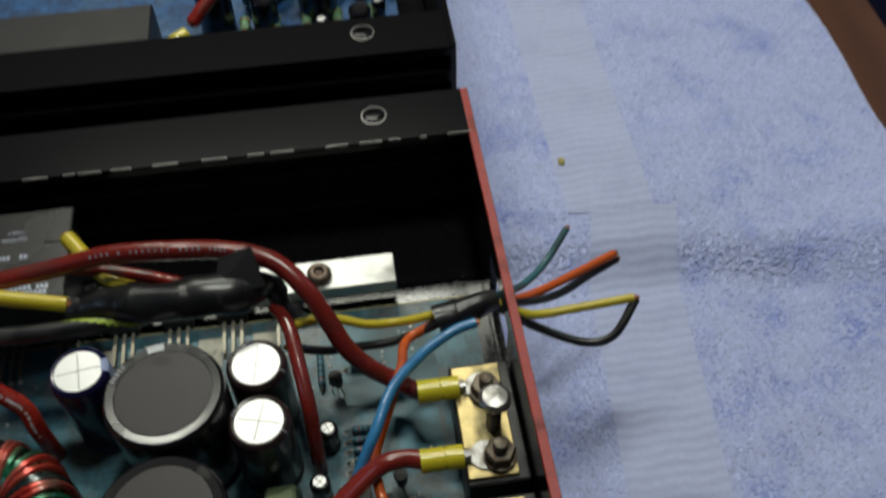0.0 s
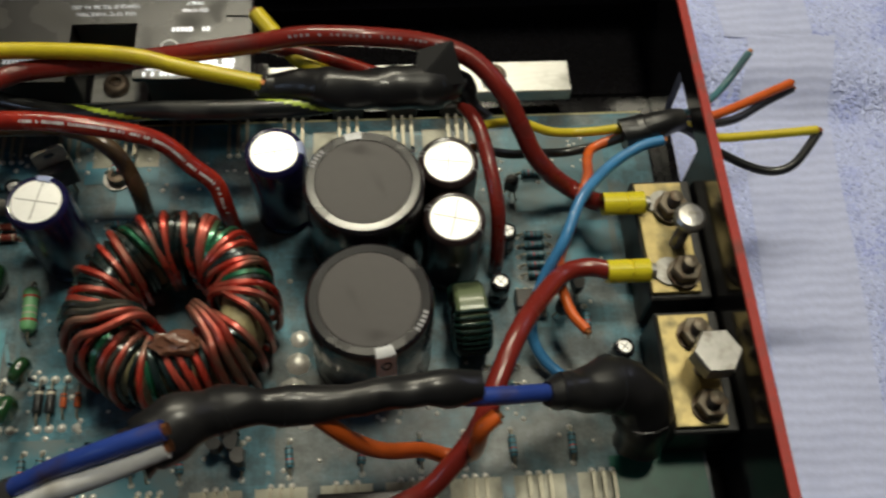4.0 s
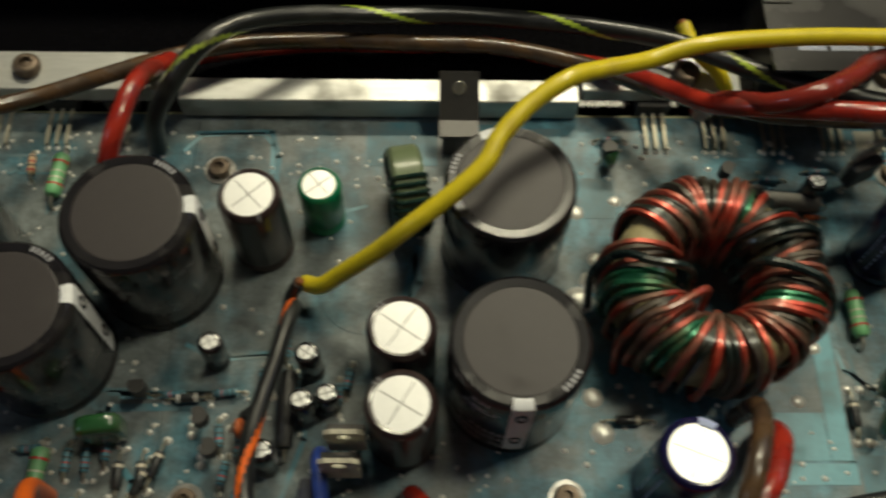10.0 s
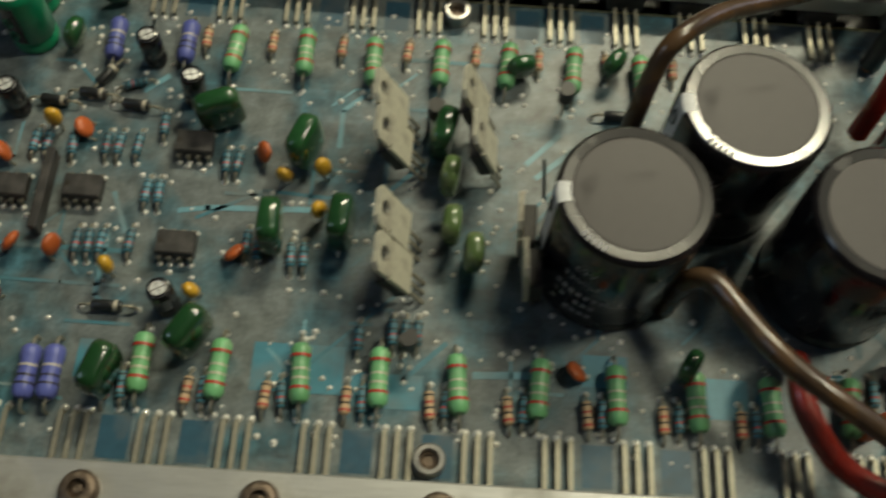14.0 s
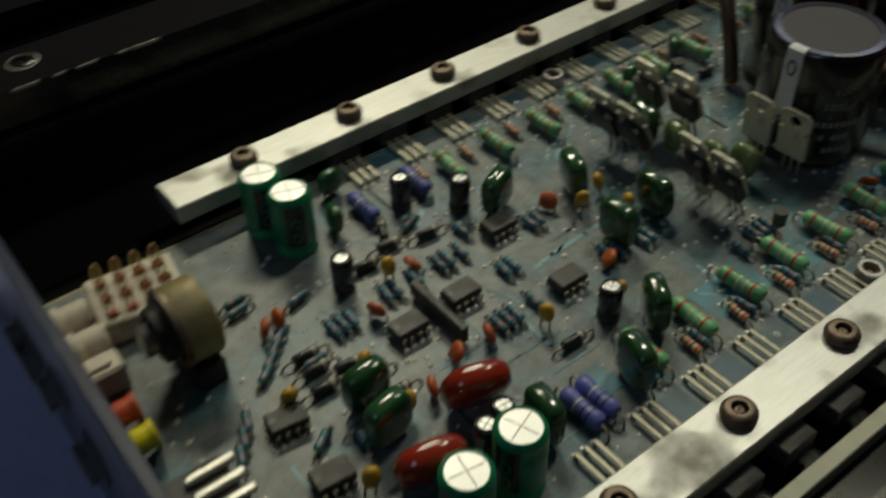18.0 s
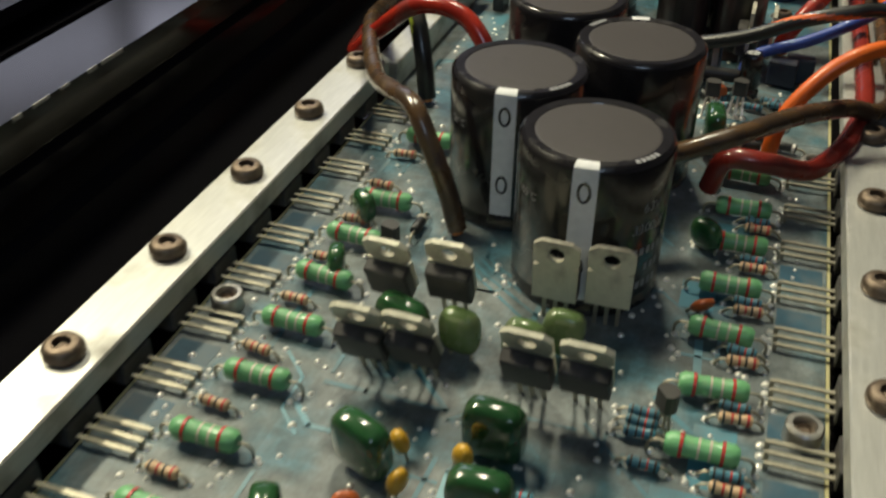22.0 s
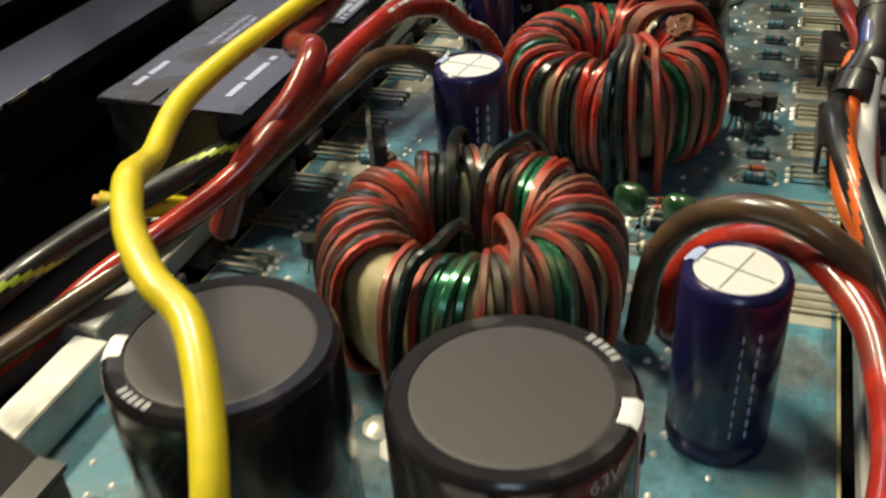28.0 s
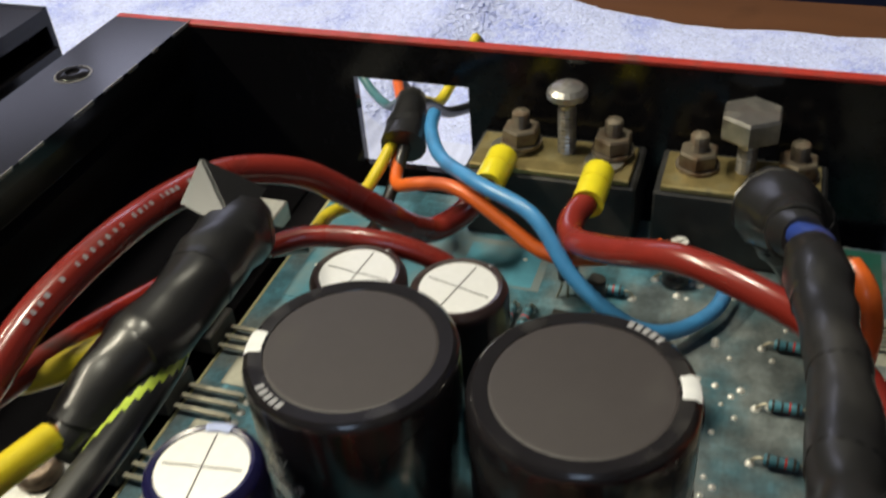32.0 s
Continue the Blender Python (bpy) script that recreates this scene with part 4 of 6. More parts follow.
def green_electrolytic():
    c = electrolytic("green_electrolytic_capacitor", 0, 0, 21.0, 12.3, SLEEVE_GREEN, "bright green electrolytic capacitor with a scored silver top", group="green capacitors", style="small")
    band(c, 6.15, 21.0, -28, 28, 5, 19, SLEEVE_BLACK)
    for z in (8, 13):
        bm = bmesh.new()
        tube(bm, [Vector((6.27, 1.1 * math.cos(a), z + 1.6 * math.sin(a))) for a in [2 * math.pi * k / 14 for k in range(15)]], 0.28, 5, caps=False)
        part("polarity_mark", bm, SLEEVE_GREEN, c)
    return c


def dip_chip():
    t = thing("dip_chip", 0, 0, 0, "dusty black eight-pin chip on the circuit board", "chip", "eight-pin chips")
    bm = box(bmesh.new(), -4.8, -3.2, 1.0, 4.8, 3.2, 4.5, 0.35)
    part("package", bm, CHIP, t)
    bm = bmesh.new()
    lathe(bm, [(0.75, 4.48), (0.75, 4.53), (0, 4.53)], 10, -3.6, 0)
    part("pin_one_dimple", bm, BAND_DARK, t)
    for i in range(4):
        for s in (-1, 1):
            bm = bmesh.new()
            x = -3.81 + 2.54 * i
            box(bm, x - 0.6, min(s * 3.1, s * 4.1), 2.4, x + 0.6, max(s * 3.1, s * 4.1), 2.7)
            box(bm, x - 0.3, min(s * 3.8, s * 4.1), 0, x + 0.3, max(s * 3.8, s * 4.1), 2.45)
            part("pin", bm, LEAD, t)
    return t


def upright_transistor(raised=0.0):
    """A flat power transistor standing on its leads, metal tab with a hole above the black body; raised: how much longer its leads are."""
    t = thing("tab_transistor", 0, 0, 0, "upright power transistor with a dull metal tab", "transistor", "tab transistors")
    bm = bmesh.new()
    n, hz, hr = 16, 20.2 + raised, 1.9
    outer = []
    for k in range(n):
        a = 2 * math.pi * k / n
        c, s = math.cos(a), math.sin(a)
        q = max(abs(c) / 5.1, abs(s) / 3.4)
        outer.append((c / q, hz + s / q))
    f1, f2 = [], []
    for x in (0.0, 1.2):
        o = [bm.verts.new((x, p, z)) for p, z in outer]
        i = [bm.verts.new((x, hr * math.cos(2 * math.pi * k / n), hz + hr * math.sin(2 * math.pi * k / n))) for k in range(n)]
        (f1 if x == 0 else f2).extend((o, i))
    for k in range(n):
        j = (k + 1) % n
        bm.faces.new((f1[0][k], f1[1][k], f1[1][j], f1[0][j]))
        bm.faces.new((f2[0][j], f2[1][j], f2[1][k], f2[0][k]))
        bm.faces.new((f1[0][j], f2[0][j], f2[0][k], f1[0][k]))
        bm.faces.new((f1[1][k], f2[1][k], f2[1][j], f1[1][j]))
    box(bm, 0, -5.0, 7.5 + raised, 1.2, 5.0, 16.8 + raised)
    part("tab", bm, TAB, t, "dull metal tab with a hole")
    part("package", box(bmesh.new(), 1.2, -5.0, 7.0 + raised, 4.6, 5.0, 16.4 + raised, 0.4), CHIP, t)
    for y in (-2.54, 0, 2.54):
        part("lead", box(bmesh.new(), 2.2, y - 0.45, 0, 2.7, y + 0.45, 7.2 + raised), LEAD, t)
    return t


def leaning_transistor():
    return upright_transistor(4.5)


def to92():
    t = thing("small_transistor", 0, 0, 0, "small black three-legged transistor", "transistor", "small transistors")
    bm = bmesh.new()
    pts = [(2.3 * math.cos(a), 2.3 * math.sin(a)) for a in [math.pi * (-0.22 + 1.44 * k / 10) for k in range(11)]]
    lo = [bm.verts.new((x, y, 6.0)) for x, y in pts]
    hi = [bm.verts.new((x, y, 10.6)) for x, y in pts]
    for k in range(11):
        j = (k + 1) % 11
        bm.faces.new((lo[k], lo[j], hi[j], hi[k]))
    bm.faces.new(list(reversed(lo)))
    bm.faces.new(hi)
    part("package", bm, CHIP, t)
    for x in (-1.3, 0, 1.3):
        bm = bmesh.new()
        tube(bm, spline([(x, 0.3, 6.2), (x * 1.1, 0.3, 3), (x * 1.9, 0.3, 0)], 1.5), 0.3, 5)
        part("lead", bm, LEAD, t)
    return t


def clamped_transistor():
    """A power transistor under the clamp rail, three flat leads out to the board; leads run to +y."""
    t = thing("clamped_transistor", 0, 0, 0, "black power transistor clamped under the rail, three tinned leads", "transistor", "clamped transistors")
    part("package", box(bmesh.new(), -5.2, -20.5, 0.4, 5.2, -1.5, 5.4, 0.3), CHIP, t)
    for x in (-3.0, 0, 3.0):
        bm = bmesh.new()
        box(bm, x - 0.55, -1.6, 1.5, x + 0.55, 10.5, 2.0)
        box(bm, x - 0.45, 10.5, 0, x + 0.45, 11.4, 1.9)
        part("lead", bm, LEAD, t)
    return t


def board_screw():
    s = thing("screw", 0, 0, 0, "steel screw with washer holding the circuit board", "screw", "board screws")
    bm = bmesh.new()
    lathe(bm, [(0, 0), (4.8, 0), (4.8, 0.5), (0, 0.5)], 18)
    part("washer", bm, STEEL, s, smooth=True)
    bm = bmesh.new()
    lathe(bm, [(3.3, 0.5), (3.4, 1.8), (2.9, 2.7), (1.6, 2.8), (1.6, 1.4), (0, 1.3)], 16)
    part("head", bm, SCREW, s, smooth=True)
    return s


def standoff():
    """A bright threaded post with a screw sunk in its hole."""
    s = thing("standoff", 0, 0, 0, "bright metal threaded post at the edge of the circuit board", "standoff", "standoffs")
    bm = bmesh.new()
    lathe(bm, [(3.8, 0), (3.8, 3.7), (3.4, 4.1), (2.5, 4.1), (2.3, 3.6), (2.3, 1.0), (0, 1.0)], 20)
    part("sleeve_post", bm, STEEL, s, smooth=True)
    bm = bmesh.new()
    lathe(bm, [(2.2, 1.0), (2.2, 2.6), (1.5, 3.0), (1.2, 2.2), (0, 2.2)], 12)
    part("screw_head", bm, SCREW, s, smooth=True)
    return s


# transistors under both rails, with the row of resistors behind each rail
for k in range(34):
    x = -45.5 + 18.5 * k
    if x < 175 or 355 < x < 550:
        place("clamped", clamped_transistor, x, 217.0, 0, 0)
        for d in (-3, 0, 3):
            joint(x + d, 229, 1.0)
for k in range(30):
    x = -27.0 + 18.6 * k
    if x < 165 or 315 < x < 535:
        place("clamped", clamped_transistor, x, 353.6, 0, 180)
        for d in (-3, 0, 3):
            joint(x + d, 341.6, 1.0)
for k in range(10):
    x = -14.4 + 18.65 * k + random.uniform(-0.6, 0.6)
    place("green_res", green_resistor, x, 239.3 + random.uniform(-0.8, 0.8), 0, 90 + random.uniform(-5, 5))
    joint(x, 229.5), joint(x, 249.3)
for k in range(9):
    x = -4.3 + 18.55 * k + random.uniform(-0.6, 0.6)
    if k != 7:
        place("green_res", green_resistor, x, 330.2 + random.uniform(-0.8, 0.8), 0, 90 + random.uniform(-5, 5))
        joint(x, 320.2), joint(x, 340)
for k in range(9):
    x = -21.5 + 18.6 * k + random.uniform(-0.7, 0.7)
    place("tan_res", tan_resistor, x + 0.5, 234.4, 0, 90 + random.uniform(-6, 6))
    place("teal_res", teal_resistor, x + 4.2, 234.8, 0, 90 + random.uniform(-6, 6))
    joint(x + 0.5, 240), joint(x + 4.2, 240.2), joint(x + 4.2, 229.4)
for k in range(9):
    x = -13.4 + 18.5 * k + random.uniform(-0.7, 0.7)
    place("tan_res", tan_resistor, x, 334.6, 0, 90 + random.uniform(-6, 6))
    joint(x, 329.2), joint(x, 340)
for x, y in ((-39.2, 236), (-33.8, 236.3), (-37.2, 331), (-17.8, 331.6)):
    place("blue_res", blue_power_resistor, x, y, 0, 90 + random.uniform(-3, 3))

# chips and the rest of the preamplifier
for x, y, a in ((-55.3, 284, 0), (-36.8, 285, 0), (-11, 271, 0), (-11, 300, 0), (-95.7, 277.5, -8), (-95.8, 257.4, -5)):
    place("dip", dip_chip, x, y, 0, a)
    for i in range(4):
        joint(x - 3.8 + 2.54 * i, y - 4.4, 0.8), joint(x - 3.8 + 2.54 * i, y + 4.4, 0.8)
FILMS = ((12.4, 275, 90), (19.0, 300, 70), (-2.7, 247, 60), (-21.6, 236.5, 75), (-50.7, 237.8, 80), (-78.2, 259.6, 10), (-76.8, 271.5, 5), (-4.4, 308.4, 20), (53.8, 305.5, 75), (30.0, 277.5, 85), (169.8, 250.6, 8))
for x, y, a in FILMS:
    place("film", film_green, x, y, 0, a, random.uniform(-6, 6), random.uniform(-6, 6))
for x, y, a in ((72.5, 329.5, 20), (99.0, 332.9, 50), (-40, 345.5, 10), (-48.5, 330, 80), (115, 246, 60), (310.6, 338, 85), (367.3, 295, 85)):
    place("film_small", film_green_small, x, y, 0, a, random.uniform(-8, 8), random.uniform(-8, 8))
for x, y, a in ((55.8, 292.5, 80), (57.0, 279.4, 85), (62.0, 272.6, 90)):
    place("film_pale", film_pale, x, y, 0, a, random.uniform(-6, 6), random.uniform(-6, 6))
place("film_red", film_red, -56.2, 257.2, 0, -18, 22)
place("film_red", film_red, -78.0, 246.6, 0, -14, 22)
for x, y, a in ((224.4, 317.5, 40), (-63, 231.5, 200), (-79, 230, 170), (-62.5, 344, 250), (-60, 332, 250)):
    place("green_el", green_electrolytic, x, y, 0, a)
for x, y in ((-57.6, 294), (-37.9, 303), (-40, 268), (5.4, 297.7), (1.7, 271), (-85.9, 306.8), (-81.6, 307), (-62.2, 262.9), (-52.8, 269.4), (90, 246)):
    place("disc", disc_orange, x, y, 0, random.uniform(50, 130), random.choice((-1, 1)) * random.uniform(12, 42))
for x, y in ((-47.7, 303), (-26, 263.4), (13.6, 292.5), (24.7, 294), (24.5, 283), (-4.3, 260), (-71.4, 279.8), (-93.8, 283), (-72.8, 261.9), (-91.1, 249.6)):
    place("drop", drop_yellow, x, y, 0, random.uniform(0, 180), random.uniform(-20, 20), random.uniform(-20, 20))
for x, y, tl in ((-10.8, 255.5, 0), (-13.6, 315.2, 4), (-59.1, 308.5, 0), (-63.8, 241.9, 0), (-57.4, 243.7, 0), (-26.4, 327, 0), (228.5, 259.5, 0),
                 (524.5, 303, 0), (521, 285.5, 0), (556, 262.5, 0), (-104, 243, 0), (370.5, 325, 0)):
    place("tiny_el", tiny_electrolytic, x, y, 0, random.uniform(0, 360), tl)
for x, y in ((197.0, 272.2), (223.5, 269.3), (222.5, 256.3), (212.8, 242.8)):
    place("slim_el", slim_electrolytic, x, y, 0, random.uniform(0, 360), random.uniform(-3, 3))
for x, y, le in ((50.5, 308.7, -28), (52.5, 297.7, -30), (53.0, 274.6, -27), (54.5, 263.4, -29), (70.5, 310.0, -24), (72.5, 297.5, -22)):
    place("tab_leaning", leaning_transistor, x - 1.0, y, 0, 180 + random.uniform(-3, 3), 0, -le)
for x, y in ((73.5, 276.5), (75.0, 264.8)):
    place("tab", upright_transistor, x, y, 0, random.uniform(-3, 3), 0, -5)
SMALL_RES = ((-70.5, 296.3), (-67.6, 296.5), (-64.7, 296.7), (-52.2, 298.4), (-49, 298.6), (-42.5, 298.2), (-33.8, 298.8), (-30.6, 299), (-25.8, 299.3), (-21.2, 285.7), (-18.1, 285.8), (-2.4, 295.9), (0.6, 296.1),
             (-35.8, 270.5), (-32.8, 270.7), (-29.8, 270.9), (-22.8, 271.5), (5.9, 273.2), (8.9, 271.9), (17.3, 270.5), (20.4, 270.7), (44, 252), (47, 252), (50, 252), (36, 250), (-20, 306))
for x, y in SMALL_RES:
    place("teal_res", teal_resistor, x, y, 0, 90 + random.uniform(-4, 4))
    joint(x, y - 5.2), joint(x, y + 5.2)
for x, y, a in ((-83, 303, 35), (-86, 300, 35), (-89, 297, 35), (-92, 294, 35), (-87, 318, 5), (-86, 321.5, 5), (-92, 268, 35), (-103, 284, 70), (-106, 280, 70), (-109, 276, 70), (-72, 312, 10), (-30, 318, 20), (-80, 290, 0), (-84, 264, 80),
                (150, 247, 0), (160, 244, 90), (165, 244, 90), (186, 262, 0), (205, 248, 90), (208, 246, 90), (216, 276, 90), (219, 264, 90)):
    place("teal_res", teal_resistor, x, y, 0, a + random.uniform(-3, 3))
    joint(x + 5.2 * math.cos(radians(a)), y + 5.2 * math.sin(radians(a))), joint(x - 5.2 * math.cos(radians(a)), y - 5.2 * math.sin(radians(a)))
for x, y, a in ((-81.1, 293, 0), (-81.4, 287.5, 0), (-74.4, 283.6, -5), (-83, 281, 0), (-71.3, 277.5, -6), (-80.6, 265.5, 0), (-69.5, 269, -3), (-24.9, 254, 0), (-28.5, 311.2, -5), (-40.4, 314, -4), (-50, 311, -4), (-38, 320, 60), (100, 318, 0), (310, 255, 0), (174, 240, 90), (180, 240, 90)):
    place("diode", black_diode, x, y, 0, a)
    joint(x + 7 * math.cos(radians(a)), y + 7 * math.sin(radians(a))), joint(x - 7 * math.cos(radians(a)), y - 7 * math.sin(radians(a)))
for x, y in ((48, 248), (51, 312), (436, 240), (441, 244), (85, 320), (540, 278), (545, 285), (178, 262), (528, 322)):
    place("to92", to92, x, y, 0, random.uniform(0, 360))
for x, y in ((294.6, 335.5), (191.3, 334), (192.1, 233.5), (292.1, 234.5), (-92, 222), (399, 334)):
    place("board_screw", board_screw, x, y, 0, random.uniform(0, 90))

for x, y in ((54.5, 221.5), (55.1, 348.8), (167.2, 221.4)):
    place("standoff", standoff, x, y, 0, random.uniform(0, 90))


# driver stage in front of the large capacitors
def tall_to92():
    """A small dusty transistor high on three splayed legs, its flat face to -x."""
    t = thing("small_transistor", 0, 0, 0, "dusty grey small transistor standing high on splayed bright legs", "transistor", "small transistors")
    bm = bmesh.new()
    pts = [(2.4 * math.cos(a), 2.4 * math.sin(a)) for a in [math.pi * (-0.72 + 1.44 * k / 10) for k in range(11)]]
    lo, hi = [bm.verts.new((x, y, 6.6)) for x, y in pts], [bm.verts.new((x, y, 11.4)) for x, y in pts]
    for k in range(11):
        j = (k + 1) % 11
        bm.faces.new((lo[k], lo[j], hi[j], hi[k]))
    bm.faces.new(list(reversed(lo)))
    bm.faces.new(hi)
    part("package", bm, CHIP, t)
    for y in (-1.4, 0, 1.4):
        bm = bmesh.new()
        tube(bm, spline([(-0.6, y, 6.8), (-1.6, y * 1.3, 3.6), (-3.6, y * 1.7, 0)], 1.2), 0.38, 6)
        part("lead", bm, SOLDER, t, smooth=True)
    return t


def glass_diode():
    return axial("diode", 6.5, 2.6, DIODE_BLACK, ((-2.4, 0.9, SOLDER), (2.4, 0.9, SOLDER)), 12, 2.0, "dark glass diode with bright metal ends", "diode", "diodes", False)


def rod_choke():
    return axial("rod_choke", 21, 4.6, BLACK_PLASTIC, (), 26, 4.6, "long black rod choke lying on the circuit board", "inductor", "", False)


def box_film():
    """An upright boxed film capacitor on two leads."""
    t = thing("box_capacitor", 0, 0, 0, "dark blue-black box capacitor on the circuit board", "capacitor", "box capacitors")
    part("body", box(bmesh.new(), -4.6, -2.6, 0.8, 4.6, 2.6, 9.6, 0.5), mat("blue_black_box", (0.016, 0.02, 0.04), 0.35, 0.0, 0.25, 300, 0.04, (0.07, 0.07, 0.07), 0.4, 90), t)
    for x in (-2.5, 2.5):
        part("lead", box(bmesh.new(), x - 0.3, -0.3, 0, x + 0.3, 0.3, 1.0), LEAD, t)
    return t


for x, y, a in ((195.4, 253.6, 4), (198.6, 245.4, -5)):
    place("tall_to92", tall_to92, x, y, 0, a)
    for d in (-2.4, 0, 2.4):
        joint(x - 3.6, y + d, 1.3)
for x, y, a in ((190.0, 261.0, 4), (176.5, 229.5, 80)):
    place("glass_diode", glass_diode, x, y, 0, a)
    for q in (-6, 6):
        joint(x + q * math.cos(radians(a)), y + q * math.sin(radians(a)), 1.2)
for x, y, a in ((183.6, 242.9, 74), (179.8, 238.1, 72), (207.5, 257.5, 40)):
    place("diode", black_diode, x, y, 0, a)
    for q in (-7, 7):
        joint(x + q * math.cos(radians(a)), y + q * math.sin(radians(a)), 1.3)
place("rod_choke", rod_choke, 217.6, 257.0, 0, 90)
for x, y, a in ((224.8, 233.0, 82), (229.5, 227.6, 90)):
    place("box_film", box_film, x, y, 0, a)
for x, y, a in ((205.0, 233.0, 82), (207.6, 235.4, 84), (201.5, 240.5, 80), (200.0, 262.5, 5), (212.5, 268.5, 90), (209.8, 266.0, 85), (199.5, 250.5, 95), (163.1, 231.0, 75), (231.0, 262.0, 90), (233.5, 266.5, 80), (170.0, 247.0, 90)):
    place("teal_res", teal_resistor, x, y, 0, a)
    for q in (-5.2, 5.2):
        joint(x + q * math.cos(radians(a)), y + q * math.sin(radians(a)), 1.0)
for x, y in ((212.8, 270.8), (206.0, 252.0)):
    place("disc", disc_orange, x, y, 0, random.uniform(60, 120), random.uniform(-12, 12))
# between the toroidal transformers
for x, y, a in ((366.5, 315.9, 0), (367.0, 312.0, 2)):
    place("red_diode", red_diode, x, y, 0, a)
    joint(x - 6, y, 1.2), joint(x + 6, y, 1.2)
place("grey_tube", grey_tube, 361.5, 322.6, 0, -6)
for x, y in ((398.0, 338.4), (400.6, 338.2), (403.2, 338.0)):
    place("teal_res", teal_resistor, x, y, 0, 90)

# resistor network between the chips
sip = thing("resistor_network", -46, 283, 0, "long black resistor network standing between two chips", "resistor network", turn=90)
part("package", box(bmesh.new(), -11.5, -1.1, 1.0, 11.5, 1.1, 6.0, 0.3), CHIP, sip)
for i in range(9):
    part("pin", box(bmesh.new(), -10.3 + 2.54 * i, -0.25, 0, -9.8 + 2.54 * i, 0.25, 1.2), LEAD, sip)


def potentiometer():
    t = thing("potentiometer", -103.5, 308.8, 0, "tarnished brass potentiometer with a black bushing and grey shaft", "potentiometer")
    z = 16.4
    bm = bmesh.new()
    lathe(bm, [(0, 5.6), (9.6, 5.6), (10.4, 5.0), (10.4, -3.4), (10.0, -4.0), (0, -4.0)], 32, 0, z, axis="x")
    part("can", bm, mat("dusty_dull_brass", (0.42, 0.35, 0.17), 0.42, 0.5, 0.3, 300, 0.1, (0.24, 0.21, 0.15), 0.6, 90), t, smooth=True)
    bm = bmesh.new()
    lathe(bm, [(10.7, -3.2), (10.7, -4.6), (9.2, -4.8), (8.9, -4.2), (0, -4.2)], 32, 0, z, axis="x")
    part("face_rim", bm, RUSTY, t, smooth=True)
    bm = bmesh.new()
    lathe(bm, [(0, -4.0), (8.7, -4.0), (8.7, -5.6), (7.4, -6.0), (7.2, -8.2), (6.4, -8.8), (5.0, -8.8), (4.8, -7.4), (0, -7.4)], 28, 0, z, axis="x")
    part("bushing", bm, BLACK_PLASTIC, t, "black moulded bushing", smooth=True)
    bm = bmesh.new()
    lathe(bm, [(0, -7.2), (4.1, -7.2), (4.1, -11.2), (3.7, -11.7), (0, -11.7)], 22, 0, z, axis="x")
    part("threaded_shaft", bm, STEEL, t, smooth=True)
    for y in (-6, 0, 6):
        part("terminal", box(bmesh.new(), 1, y - 0.7, 0, 1.6, y + 0.7, 8), LEAD, t)
    part("foot_clip", box(bmesh.new(), -3.5, -8.6, 0, 4.6, 8.6, 7.2, 0.6), BLACK_PLASTIC, t)


def plug_shells():
    """Off-white plug ends between the pin header and the end plate."""
    for y, x1 in ((339.5, -118.6), (328.0, -118.8)):
        t = thing("plug_shell", 0, 0, 0, "round off-white plug shell behind the end plate", "plug", "plug shells")
        bm = bmesh.new()
        lathe(bm, [(0, -131.6), (3.4, -131.6), (4.8, -131.0), (4.8, -126.0), (4.2, -125.6), (4.2, x1 - 0.6), (3.6, x1), (0, x1)], 20, y, 5.0, axis="x")
        part("shell", bm, PLASTIC_WHITE, t, smooth=True)
        part("collar", box(bmesh.new(), -125.6, y - 4.0, 0, -122.6, y + 4.0, 4.0, 0.4), PLASTIC_WHITE, t)
    t = thing("plug_shell", 0, 0, 0, "square off-white plug block behind the end plate", "plug", "plug shells")
    part("shell", box(bmesh.new(), -131.4, 312.6, 0, -119.4, 320.6, 8.6, 0.8), PLASTIC_WHITE, t)
    part("latch", box(bmesh.new(), -128, 314.6, 8.5, -122, 318.6, 9.6, 0.3), PLASTIC_WHITE, t)


def pin_header():
    t = thing("pin_header", -105, 337, 0, "off-white connector block with rows of red-based wire pins", "connector", turn=-8)
    part("base", box(bmesh.new(), -13, -10, 0, 11, 10, 7.5, 0.5), PLASTIC_WHITE, t)
    for i in range(4):
        for j in range(3):
            x, y = -9 + 5.2 * i, -6.5 + 6.2 * j
            part("pin_socket", box(bmesh.new(), x - 1.2, y - 0.9, 7.5, x + 1.6, y + 0.9, 8.4, 0.15), PLASTIC_RED, t)
            bm = bmesh.new()
            tube(bm, spline([(x - 0.8, y, 8.2), (x - 0.8, y, 14), (x, y, 15), (x + 0.9, y, 14), (x + 0.9, y, 8.2)], 1.0), 0.4, 6)
            part("wire_pin", bm, BRASS, t, smooth=True)


potentiometer()
plug_shells()
pin_header()

LENS_YELLOW = mat("yellow_lamp_lens", (0.75, 0.66, 0.02), 0.3, 0.0, 0.1, 300, coat=0.4)
